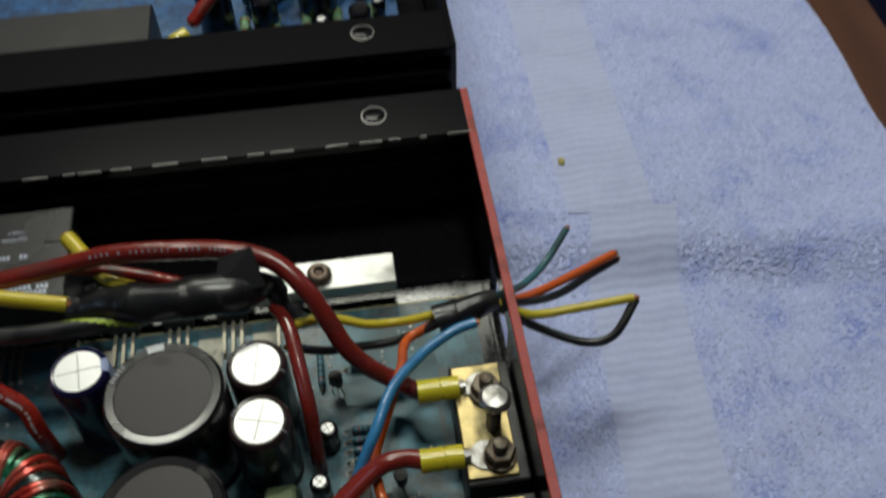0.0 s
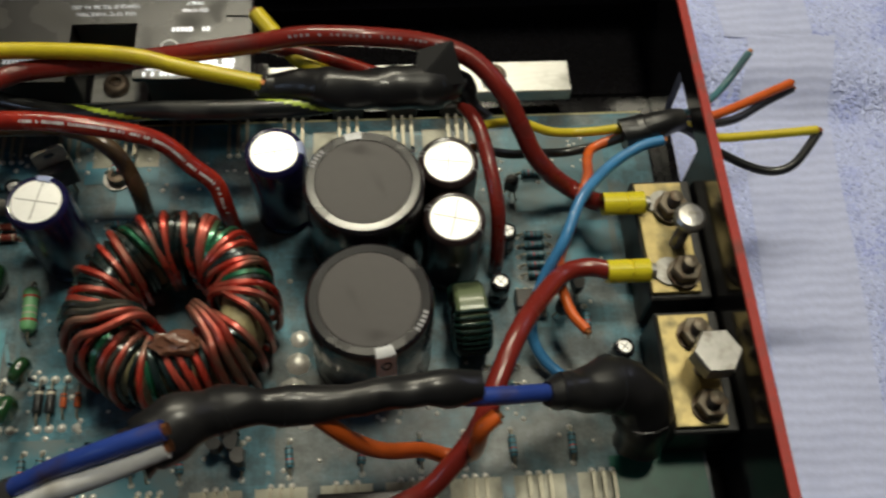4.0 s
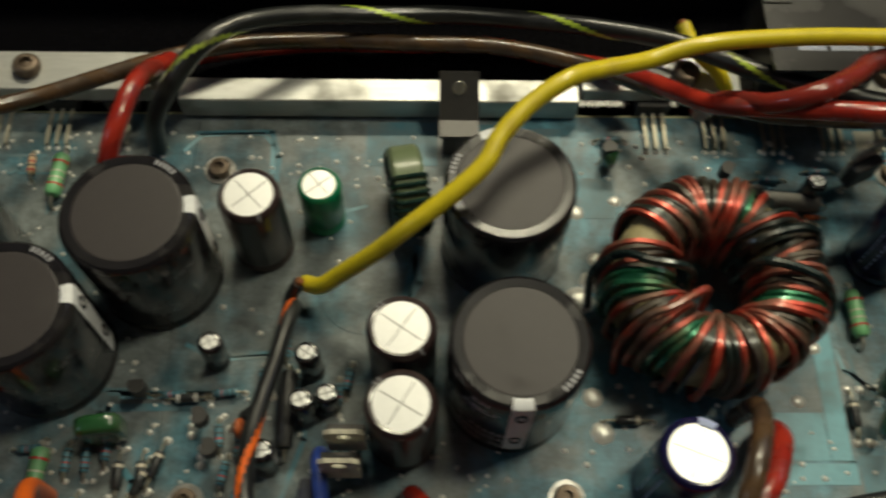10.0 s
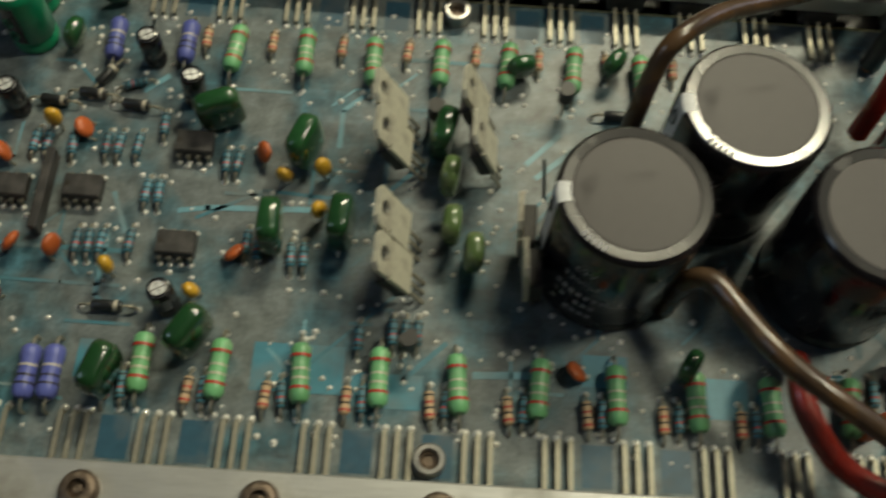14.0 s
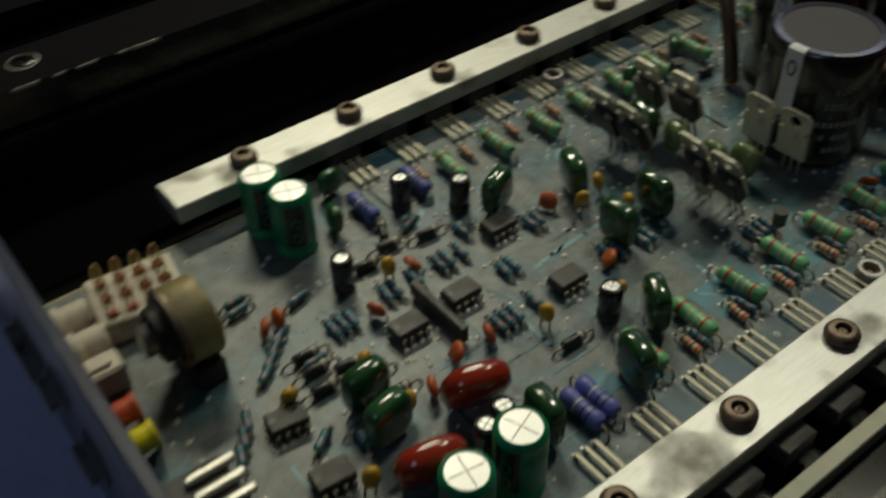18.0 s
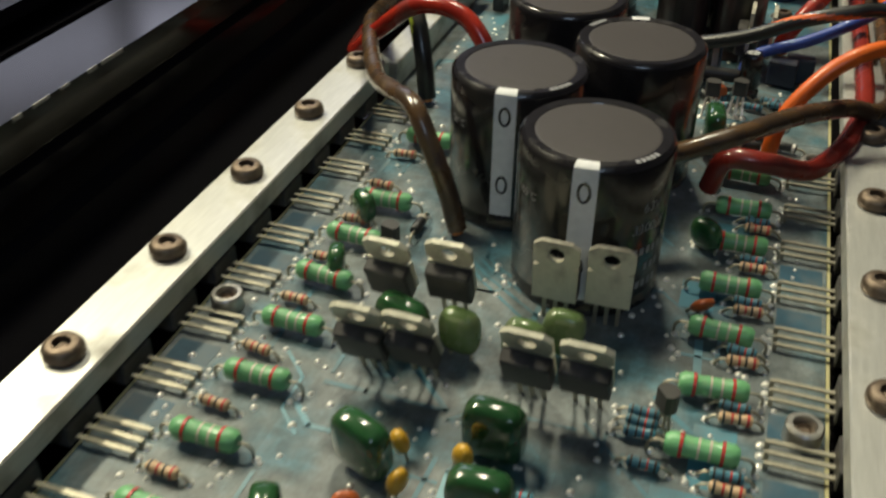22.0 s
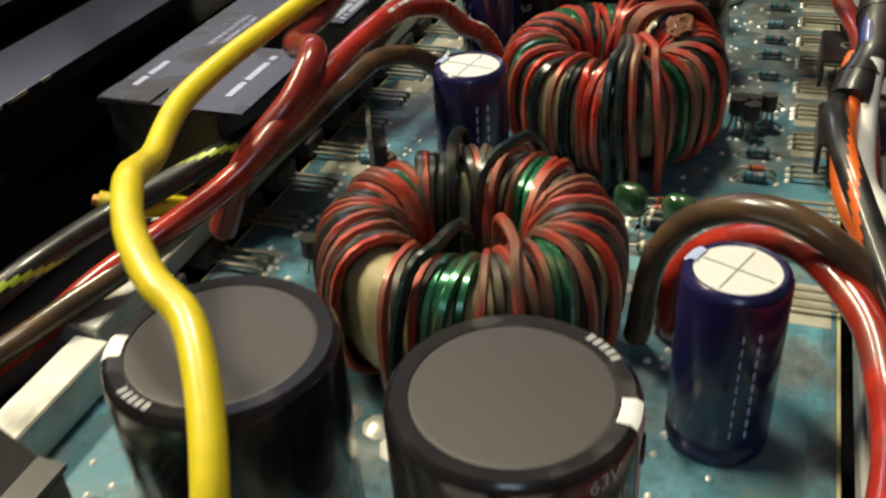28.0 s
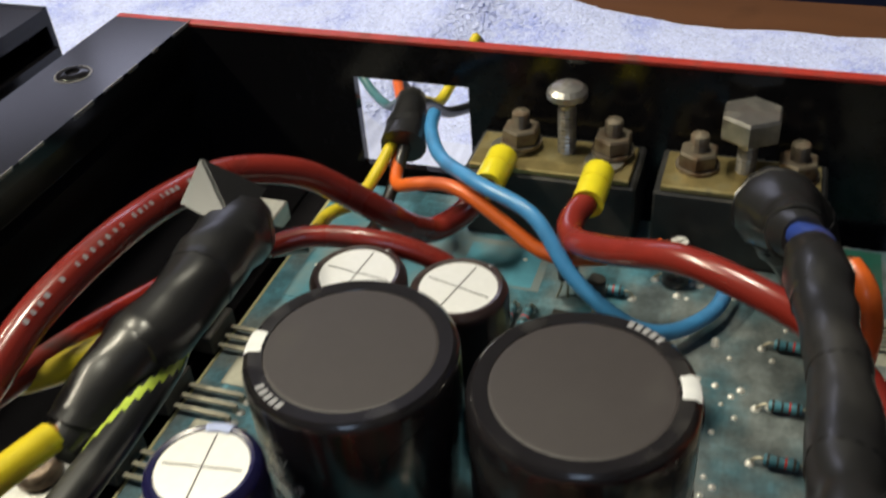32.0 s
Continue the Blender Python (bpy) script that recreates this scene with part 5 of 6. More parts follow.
# input jacks, lamp and switch at the end of the board
for y, m, nm in ((292, DROP_YELLOW, "yellow_lamp"), (302, PLASTIC_RED, "red_lamp")):
    t = thing("indicator_lamp", -126.5, y - 0.8, 0, "small " + ("yellow" if m is DROP_YELLOW else "red") + " indicator lamp at the end plate", "lamp")
    bm = bmesh.new()
    lathe(bm, [(0, -5), (2.8, -4.2), (3.2, -1), (3.2, 3), (3.7, 3), (3.7, 4.2), (0, 4.2)], 16, 0, 6, axis="x")
    part("lens", bm, LENS_YELLOW if m is DROP_YELLOW else m, t, smooth=True)
    part("stem", box(bmesh.new(), 3.6, -1.2, 0, 4.1, 1.2, 6), LEAD, t)
t = thing("jack_socket_block", -118, 232, 0, "black jack socket block beside the end plate", "connector")
part("housing", box(bmesh.new(), -12, -12, 0, 8, 12, 16, 0.8), BLACK_PLASTIC, t)
part("contact_strip", box(bmesh.new(), 5, 4, 16, 12, 6.5, 16.6), STEEL, t)
for i in range(5):
    bm = bmesh.new()
    tube(bm, spline([(10, -8 + 3.2 * i, 0), (10, -8 + 3.2 * i, 7), (20, -8 + 3.2 * i, 4), (20, -8 + 3.2 * i, 0)], 2), 0.35, 6)
    part("contact_wire", bm, LEAD, t, smooth=True)
t = thing("jack_socket_block", -118, 264, 0, "grey solder-lug jack block beside the end plate", "connector")
part("housing", box(bmesh.new(), -12, -11, 0, 4, 11, 9, 0.8), BLACK_PLASTIC, t)
for i in range(4):
    part("solder_lug", box(bmesh.new(), -6, -9 + 5 * i, 9, 6, -7 + 5 * i, 11, 0.4), SOLDER, t)


# ---- cables ----
def cable_mat(name, colour, rough=0.3, dirt=(0.06, 0.035, 0.03), amount=0.3):
    return mat(name, colour, rough, 0.0, 0.2, 250, 0.05, dirt, amount, 70, coat=0.35)


C_YELLOW = cable_mat("yellow_cable", (0.72, 0.58, 0.02), 0.4, (0.5, 0.36, 0.03), 0.15)
C_RED = cable_mat("translucent_red_cable", (0.30, 0.022, 0.014), 0.22, (0.14, 0.024, 0.016), 0.3)
C_DRED = cable_mat("dark_red_cable", (0.225, 0.024, 0.017), 0.25, (0.11, 0.02, 0.016), 0.3)
C_BROWN = cable_mat("brown_smoked_cable", (0.06, 0.037, 0.023), 0.3, (0.11, 0.065, 0.03), 0.35)
C_BLACK = cable_mat("black_cable", (0.012, 0.013, 0.014), 0.35, (0.04, 0.04, 0.038), 0.3)
C_LIME = cable_mat("lime_stripe", (0.42, 0.55, 0.05), 0.4)
C_ORANGE = cable_mat("orange_cable", (0.72, 0.13, 0.015), 0.4, (0.5, 0.08, 0.01), 0.2)
C_BLUE = cable_mat("sky_blue_cable", (0.06, 0.26, 0.56), 0.4, (0.04, 0.15, 0.35), 0.2)
C_NAVY = cable_mat("deep_blue_cable", (0.025, 0.06, 0.32), 0.4)
C_WHITE = cable_mat("white_cable", (0.78, 0.78, 0.76), 0.45, (0.5, 0.48, 0.44), 0.2)
C_TEAL = cable_mat("dull_teal_cable", (0.05, 0.17, 0.20), 0.5)
TAPE = mat("black_vinyl_tape", (0.014, 0.014, 0.015), 0.34, 0.0, 0.3, 120, 0.05, (0.03, 0.028, 0.027), 0.3, 40, coat=0.15)
LUG_YELLOW = mat("yellow_crimp_sleeve", (0.80, 0.68, 0.02), 0.3, 0.0, 0.1, 300, 0.03, coat=0.4)
COPPER = mat("copper_strand", (0.5, 0.2, 0.08), 0.35, 0.9, 0.3, 900, 0.2)


STRANDS = {C_BROWN: cable_mat("copper_strands_in_smoked_sheath", (0.095, 0.055, 0.028), 0.24), C_RED: cable_mat("strands_in_red_sheath", (0.38, 0.03, 0.016), 0.22)}


def cable(name, pts, r, material, label, stripe=None, seg=12, print_at=None):
    t = thing(name, 0, 0, 0, label, "cable", "cables")
    path = spline(pts, 1.6)
    if material in STRANDS:
        path, seg = spline(pts, 0.9), 16
        stripe = (STRANDS[material], len(path) / 16, 7)
    elif stripe:
        path, seg = spline(pts, 0.8), 24
    bm = bmesh.new()
    if stripe:
        tube(bm, path, r, seg, 0, (1, stripe[1], stripe[2]))
        part("insulation", bm, [material, stripe[0]], t, smooth=True)
    else:
        tube(bm, path, r, seg)
        part("insulation", bm, material, t, smooth=True)
    for end, other in ((path[0], path[1]), (path[-1], path[-2])):
        d = (end - other).normalized()
        bm = bmesh.new()
        tube(bm, [end - d * 0.5, end + d * 1.2], r * 0.6, 8)
        part("strands", bm, COPPER, t, smooth=True)
    if print_at:
        # small bars of print along the upper side
        a, b, m = print_at
        i0, i1 = int(a * len(path)), int(b * len(path))
        i = i0
        rnd = random.Random(len(path))
        bm = bmesh.new()
        while i < i1 - 2:
            p, q = path[i], path[i + 1]
            d = (q - p).normalized()
            side = d.cross(Vector((0, 0, 1))).normalized()
            up = side.cross(d).normalized()
            nrm = (up * 0.8 + Vector((0, -0.6, 0))).normalized()
            nrm = (nrm - d * nrm.dot(d)).normalized()
            w = nrm.cross(d).normalized()
            c = p + nrm * (r + 0.06)
            l = rnd.uniform(0.35, 0.8)
            vs = [bm.verts.new(c + d * u * l + w * v * 0.45) for u, v in ((-0.6, -1), (0.6, -1), (0.6, 1), (-0.6, 1))]
            bm.faces.new(vs)
            i += rnd.choice((1, 1, 1, 2))
        part("print", bm, m, t)
    return t


cable("yellow_cable", [(221, 292.9, 7.537), (225.7, 289.8, 12.86), (232.4, 290.5, 20.14), (242.2, 292, 30.83), (250.4, 294.5, 39.69), (260.6, 300.2, 45.53), (269.2, 307.1, 49.23), (273.5, 314.7, 51.07), (281.7, 323.4, 52.95), (291.8, 330.1, 54.52), (302.4, 336.1, 50.58), (314.5, 342, 46.32), (330.2, 345.9, 48.49), (353.3, 348.9, 47.82), (378.4, 350.4, 46.47), (399.4, 349.1, 46.65), (415.1, 347.2, 46.18), (428.5, 344.1, 44.3), (450.6, 340.9, 40.34)], 2.5, C_YELLOW, "bright yellow cable arching over the boards")
cable("black_wire", [(215.5, 288.5, 0.5), (216.5, 290, 5), (219.3, 291.7, 10.5)], 1.9, C_BLACK, "short black sleeve under the yellow cable end")
cable("dark_red_cable", [(337, 347, 14.58), (339.2, 339.4, 31.32), (347.9, 330.3, 43.47), (358.7, 330.2, 49.25), (370.6, 338.6, 44.85), (381.5, 346.8, 41.42), (405.2, 349.1, 41.12), (427.1, 349.4, 44.29), (447.2, 349.8, 47.31), (464.3, 349.5, 51.14), (481.8, 348.1, 51.92), (500, 348.4, 48.25), (513.9, 344.2, 45.53), (523.2, 335.2, 40.73), (528.9, 327.7, 32.76), (533.1, 322.2, 25.93), (539.2, 319, 18.47), (546.4, 316.6, 12.91), (552.4, 311, 14.6), (556.2, 307.5, 19.12), (557.9, 306.8, 20.75)], 3.0, C_DRED, "dark red power cable arching to a terminal", print_at=(0.55, 0.72, PRINT_GREY))
cable("red_cable", [(438, 312.4, 0.5), (437.4, 312.5, 16.16), (435.4, 315.9, 24.42), (429.2, 319.3, 29.34), (421.7, 322.9, 36.65), (410.7, 324.2, 41.4), (392.1, 324.6, 46.32), (368.7, 325.9, 46.17), (346.7, 331, 40.39), (334.2, 338.7, 31.21), (322.3, 352.6, 21.54), (310.2, 362.8, 15.05), (299.6, 369.1, 9.99), (275, 377.2, 6.823), (248.2, 378, 5.925), (222, 379.1, 4.754), (198.2, 375.8, 5.917), (182.7, 369.9, 9.701), (176.9, 359.3, 20.74), (173.1, 344.6, 32), (169.5, 329.2, 32.3), (165.4, 319.3, 22.95), (162.8, 314.3, 7.069)], 2.8, C_RED,
      "clear-sheathed red power cable along the rail", print_at=(0.04, 0.22, PRINT_WHITE))
cable("brown_cable", [(411, 315, 2), (411, 318, 20), (406, 325, 29), (394, 331, 33), (370, 331, 35), (350, 334, 33), (336, 342, 28), (322, 352, 20), (302, 366, 13), (277, 373.5, 11), (250, 374.5, 11), (223.4, 374.5, 12), (198, 370, 16),
                      (176, 362, 19), (160, 355, 20), (140, 345, 22), (122, 334, 28), (110, 323.5, 31), (105, 318, 26), (102, 311, 12), (101, 308, 2)], 2.6, C_BROWN, "smoked brown cable over the clamp rail")
cable("striped_black_cable", [(478, 338, 38), (469.5, 334, 38), (443.6, 333, 38), (418.4, 335, 36), (394.8, 338, 31), (372, 345, 28), (351, 356, 24), (331, 369, 20), (307.4, 375, 19), (285.5, 381, 15), (262, 382, 16), (240.3, 379, 19), (218, 374, 25),
                              (201, 366, 31), (190, 356, 33), (181, 348, 26), (174, 343, 15), (172, 341, 2)], 2.9, C_BLACK, "black cable with a lime spiral stripe", (C_LIME, 6, 2))
cable("yellow_cable", [(334, 376, 20), (338, 368, 17), (345, 362, 14), (349, 357, 8)], 2.4, C_YELLOW, "short yellow cable end beside the rail")
cable("yellow_cable", [(449, 365, 44), (456, 356, 42), (462, 349, 41), (470, 344, 40)], 2.6, C_YELLOW, "yellow cable going under black tape")
cable("red_cable", [(452, 353, 43), (468, 349, 42), (482, 345, 40), (496, 340, 38)], 2.2, C_RED, "thin red cable under black tape")
cable("brown_red_cable", [(512, 338, 30), (516, 330, 31), (518.5, 316, 30), (520.5, 303, 24), (520.8, 296, 11), (520.8, 294.5, 2)], 2.3, C_DRED, "dark red cable going down to the board")

# bundle that leaves through the square hole
cable("yellow_wire", [(517, 331, 29), (524, 333, 27.5), (531.1, 333.8, 25.5), (540, 332.6, 22.2), (548.5, 333.6, 19.8), (556.2, 332.7, 21.7), (563.8, 332.1, 24.1), (575, 332.5, 25.3), (584, 332.5, 24), (594, 331, 18.5), (610, 331, 19), (628, 331, 21)], 1.5, C_YELLOW, "thin yellow wire through the end plate")
cable("black_wire", [(515, 325, 26), (526, 326, 20), (535.9, 327.9, 17.1), (546.2, 329, 15.5), (556.6, 329.3, 18.7), (565, 329.1, 24.2), (575, 331, 25.3), (584, 331, 23.5), (595, 328.5, 15), (610, 322, 12), (620, 322, 14), (629, 331, 20)], 1.5, C_BLACK, "thin black wire looping back outside")
cable("orange_wire", [(543.5, 264.8, 19.5), (539.6, 272.3, 18.32), (538.1, 287, 16.95), (543, 299.1, 20.58), (547.1, 308.4, 23.51), (549.7, 315.1, 23.44), (550.8, 322.1, 21.72), (553.6, 327.7, 18.98), (560.6, 330.1, 20.65), (573, 333.2, 23.22), (582.6, 335.8, 22.26), (591.3, 339.5, 16.31), (603.8, 346.1, 11.82), (630, 358.8, 9.308)], 1.6, C_ORANGE, "orange wire through the end plate")
cable("teal_wire", [(573, 333.5, 26), (584, 337, 24), (594, 345.5, 15.5), (604, 355, 14), (613.2, 364.8, 19)], 1.3, C_TEAL, "dull teal wire end outside the case")
cable("black_wire", [(572, 333, 25.5), (584, 335, 22.5), (593, 338, 16), (606, 343, 11), (620, 352, 8), (631, 358, 7)], 1.5, C_BLACK, "black wire end outside the case")
cable("sky_blue_wire", [(574.5, 325.1, 26.54), (567.4, 323.5, 26.04), (557.2, 317.4, 25.4), (546.3, 305.4, 27.3), (539.1, 291.3, 25.92), (532, 281, 16.82), (529, 269.6, 9.65), (533, 261.1, 5.409), (542.5, 253.3, 4.392), (552.4, 250.4, 5.493)], 1.7, C_BLUE, "sky blue wire from the hole to the board")
cable("dark_red_cable", [(553, 282.6, 21.8), (546.3, 284.6, 20.8), (538.7, 282.5, 21.43), (530.2, 272.9, 26.71), (521.4, 259.5, 33.86), (514.4, 245.6, 34.56), (509.1, 234.6, 32.04), (501, 225.4, 26.84), (490.4, 218.7, 20.58), (466.9, 213.3, 17.22), (417.8, 212.7, 15.29), (358.7, 212.8, 14.41), (299.5, 211.5, 15.25), (240.2, 210.2, 15.18), (207, 209.6, 14.4), (186, 209.9, 13.6), (172.4, 212.4, 12.9), (159, 216.1, 12.58), (145.7, 224, 11.38), (137, 235.5, 15.95), (136.4, 245.5, 15.55), (139.3, 248.7, 5.047)], 2.9, C_DRED, "dark red power cable along the front rail to the board")


def wrap(name, pts, r, label, seed=1):
    """A lumpy winding of vinyl tape round a bundle."""
    rnd = random.Random(seed)
    t = thing(name, 0, 0, 0, label, "tape", "tape windings")
    path = spline(pts, 1.2)
    n = len(path)
    phase = rnd.uniform(0, 6.28)
    f = lambda u: (r(u) if callable(r) else r) * (1 + 0.10 * math.sin(u * n * 0.19 + phase) + 0.05 * math.sin(u * n * 0.47 + 2 * phase))
    bm = bmesh.new()
    tube(bm, path, f, 14)
    for v in bm.verts:
        v.co += noise.noise_vector(v.co * 0.13) * 1.1
    part("winding", bm, TAPE, t, smooth=True)
    # edges of the overlapping turns
    for k in range(4, n - 4, 13):
        d = (path[k + 1] - path[k]).normalized()
        bm = bmesh.new()
        q = [path[k] + d * e for e in (-1.4, -1.1, 1.3, 1.5)]
        tube(bm, q, lambda u, b=f(k / n): b + (0.16 if 0.2 < u < 0.8 else -0.25), 14, caps=False)
        for v in bm.verts:
            v.co += noise.noise_vector(v.co * 0.13) * 1.1 + d * 0.9 * math.sin(v.co.z * 0.6 + k)
        part("tape_turn", bm, TAPE, t, smooth=True)
    return t


w = wrap("tape_winding", [(450.3, 340, 37.48), (461.2, 340, 39.15), (475.1, 336.2, 41.36), (491.6, 336.3, 42.45), (504.5, 338.4, 39.63), (511.2, 344, 35.28), (514.5, 338.9, 29.4), (519.3, 333.9, 27.16)], lambda u: 3.4 + 3.4 * math.sin(math.pi * min(1, u * 1.15)), "glossy black tape wound round a cable joint", 2)
bm = bmesh.new()
vs = [bm.verts.new(p) for p in ((496, 334, 46), (511, 336, 45), (508, 346, 52), (498, 345, 49))]
bm.faces.new(vs)
geom = bmesh.ops.extrude_face_region(bm, geom=list(bm.faces))["geom"]
for v in geom:
    if isinstance(v, bmesh.types.BMVert):
        v.co += Vector((0.4, -0.5, -0.3))
part("loose_flap", bm, TAPE, w, "loose tape end")
wrap("tape_winding", [(562.5, 329.3, 23.6), (567, 330, 24.6), (572, 331, 25.2), (577, 332.3, 25.4), (582.3, 333.5, 24.8)], lambda u: 5.6 - 2.2 * u * u, "black tape round the wires in the square hole", 5)
wrap("tape_winding", [(427.5, 223, 60.68), (439.8, 230.8, 59.26), (451.9, 234.2, 56.11), (465.1, 234.5, 54.19), (480.1, 236.1, 54.05), (495.9, 238, 52.31), (507.9, 238.8, 49.29)], lambda u: 7.4 - 3.2 * min(1, max(0, (u - 0.18) / 0.18)) if u > 0.03 else 6.2, "black tape round a thick cable joint", 7)
wrap("tape_winding", [(526, 240, 39), (537, 242, 34), (547, 244, 30), (554, 242, 24), (556, 238, 16), (556, 234, 8)], lambda u: 3.2 + 4.6 * min(1, u * 3.5), "black tape lump beside the terminal block", 9)
wrap("tape_winding", [(401, 216.3, 55), (394, 216.5, 49), (386, 218.5, 43), (378, 221, 39.5)], lambda u: 5.0 - 1.2 * u, "black tape gathering blue, white and black cables", 12)
cable("deep_blue_cable", [(504, 236.5, 49), (515, 237.5, 46), (528, 240.5, 38)], 2.4, C_NAVY, "deep blue cable between tape windings")
cable("deep_blue_cable", [(390, 218, 47), (400, 218.2, 55), (411.5, 219.5, 64), (424, 221, 71), (437, 224, 74)], 2.4, C_NAVY, "deep blue cable going under black tape")
cable("white_cable", [(392, 214.5, 46), (402, 214.3, 54), (412.7, 215.5, 62), (424, 217.5, 67), (437, 221.5, 70)], 2.6, C_WHITE, "white cable going under black tape")
cable("white_cable", [(386, 217.5, 45), (374, 217.6, 35), (363, 216, 28), (351, 209.5, 28), (338, 203, 26), (320, 198, 21), (300, 196, 14)], 2.5, C_WHITE, "white cable leaving black tape towards the front rail")
cable("orange_cable", [(463.5, 234.8, 54.6), (468.0, 232.3, 52.6), (472.6, 229.9, 47.8), (477, 228.9, 40.47), (483.9, 229.1, 31.18), (493.9, 231.3, 22.26), (501.3, 230, 19.5), (506.3, 228.7, 26.1), (507.4, 228.5, 35.94), (508.4, 230.3, 42.81), (512.2, 232.8, 44.32)], 2.2, C_ORANGE, "orange cable looping under the tape")
cable("black_orange_cable", [(217.6, 288.2, 1.0), (217.6, 284.0, 9.0), (214.8, 266.6, 14.21), (211.6, 247, 20.75), (212.3, 230.4, 28.18), (216.8, 213.2, 31.87), (225.1, 200.1, 31.08), (257.8, 199.1, 26.32), (291.5, 202.7, 21.78), (316.9, 212.3, 31.87), (339.5, 221.1, 42.61), (355.2, 224.5, 45.39), (366.3, 224.1, 42.53), (377, 223, 39.36), (389.6, 220.3, 44.26)],
      2.3, C_BLACK, "black cable with an orange spiral stripe", (C_ORANGE, 5, 3))
cable("deep_blue_cable", [(227.8, 246, 0.5), (227.1, 242.6, 8.984), (230, 226.8, 15.16), (234.7, 213.6, 21.34), (244.2, 204.4, 24.72), (261.8, 198.8, 24.03), (299.6, 199.7, 20.1), (349.4, 203.8, 18.84)], 2.0, C_NAVY, "deep blue cable lying over the front rail")
cable("orange_cable", [(156.6, 234.9, 0.6743), (158.2, 233.4, 18.34), (163.2, 224.4, 31.54), (168.9, 214.5, 37.15), (178.7, 204.4, 36.13), (202.2, 199.4, 28.81), (241.5, 198.9, 20.96), (290.9, 203.6, 16.84), (338.4, 213.2, 24.62), (352.1, 220.1, 31.38), (364.9, 221.4, 34.18), (377.8, 220.7, 39), (389.7, 217.9, 45.84)], 2.3, C_ORANGE, "orange cable along the front rail")
cable("brown_cable", [(110.3, 263.3, 0.5), (111.3, 263.2, 17.31), (115.4, 261.5, 23.36), (120.3, 254.8, 24.92), (127.8, 243, 27.8), (139.4, 233.8, 27.66), (154.1, 225.3, 24.4), (168.9, 215.9, 20.35), (179.6, 206.8, 15.77), (202.5, 200.9, 12.65), (251.6, 202, 12), (300.8, 202.9, 12.33), (322.3, 212.5, 28.81), (328, 228.9, 40.29), (333.8, 243.2, 36.69), (337.7, 252.3, 24.03), (338.7, 255.4, 2.339)],
      2.6, C_BROWN, "smoked brown cable from the large capacitors")
cable("red_cable", [(251, 234.5, 2), (252, 233, 8), (257, 226.5, 17), (271, 218, 24), (288, 214, 25), (304, 214, 26), (320, 218, 30), (334, 229, 32), (342, 242, 25), (345, 249, 14), (345.5, 250, 2)], 2.9, C_RED, "red power cable bridging two points of the board")


def ring_lug(x, y, z, label):
    t = thing("ring_terminal", x, y, z, label, "terminal lug", "ring terminals")
    bm = bmesh.new()
    lathe(bm, [(2.2, -19), (3.6, -19.2), (3.6, -12.3), (3.2, -12.1), (3.2, -11.8), (3.6, -11.6), (3.6, -6.5), (2.2, -6.3)], 18, 0, 0, axis="x")
    part("sleeve", bm, LUG_YELLOW, t, "yellow crimp sleeve", smooth=True)
    bm = bmesh.new()
    lathe(bm, [(2.0, -7), (2.0, -4.5), (0, -4.2)], 12, 0, 0, axis="x")
    box(bm, -5, -2.4, -1.6, 0, 2.4, -0.8, 0.2)
    part("barrel", bm, STEEL, t)
    bm = bmesh.new()
    lathe(bm, [(2.4, -1.7), (4.6, -1.7), (4.6, -0.7), (2.4, -0.7)], 18, closed=True)
    part("ring", bm, STEEL, t)


ring_lug(572.5, 305.5, 21.8, "yellow crimped ring terminal under a nut")
ring_lug(570.5, 282.3, 21.9, "yellow crimped ring terminal beside a bolt")


def nut(parent, x, y, z, seed=0):
    bm = bmesh.new()
    lathe(bm, [(0, z), (5.0, z), (5.0, z + 0.9), (0, z + 0.9)], 18, x, y)
    part("washer", bm, RUSTY, parent)
    bm = bmesh.new()
    lathe(bm, [(0, z + 0.9), (4.3, z + 0.9), (4.6, z + 1.3), (4.6, z + 4.2), (4.2, z + 4.7), (0, z + 4.7)], 6, x, y)
    part("nut", bm, RUSTY, parent)
    bm = bmesh.new()
    prof = [(2.1, z + 4.7)]
    for i in range(5):
        prof += [(2.2, z + 4.9 + 0.8 * i), (1.9, z + 5.3 + 0.8 * i)]
    lathe(bm, prof + [(0, z + 9)], 12, x, y)
    part("stud", bm, RUSTY, parent)


for y0, y1, ya, yb, yc, big, lab in ((274, 315, 303, 281, 292, False, "terminal block with brass strap, two nuts and a long screw"), (233, 270, 261.5, 240, 251, True, "terminal block with brass strap, two nuts and a hex bolt")):
    t = thing("terminal_block", 0, 0, 0, lab, "terminal block", "terminal blocks")
    part("block", box(bmesh.new(), 564, y0, 0, 583, y1, 18.6, 0.6), BLACK_PLASTIC, t)
    part("strap", box(bmesh.new(), 564.5, y0 + 1.5, 18.6, 579.5, y1 - 1.5, 20.2, 0.3), BRASS, t, "tarnished brass strap")
    nut(t, 574, ya, 21.4 if not big else 20.2)
    nut(t, 574.5, yb, 21.4 if not big else 20.2)
    bm = bmesh.new()
    prof = [(2.0, 20.0)]
    for i in range(11):
        prof += [(2.3, 20.4 + i * 1.1), (2.0, 20.9 + i * 1.1)]
    lathe(bm, prof + [(2.2, 33), (0, 33)], 14, 574.5, yc)
    part("screw_thread", bm, STEEL, t)
    bm = bmesh.new()
    if big:
        lathe(bm, [(0, 29.5), (6.6, 29.5), (7.0, 30), (7.0, 34.6), (6.5, 35.3), (0, 35.3)], 6, 575, yc)
    else:
        lathe(bm, [(0, 34), (3.4, 34), (4.8, 35), (4.7, 36.4), (3.6, 37.4), (1.2, 37.8), (0, 37.8)], 18, 574.5, yc)
    part("screw_head", bm, STEEL, t)


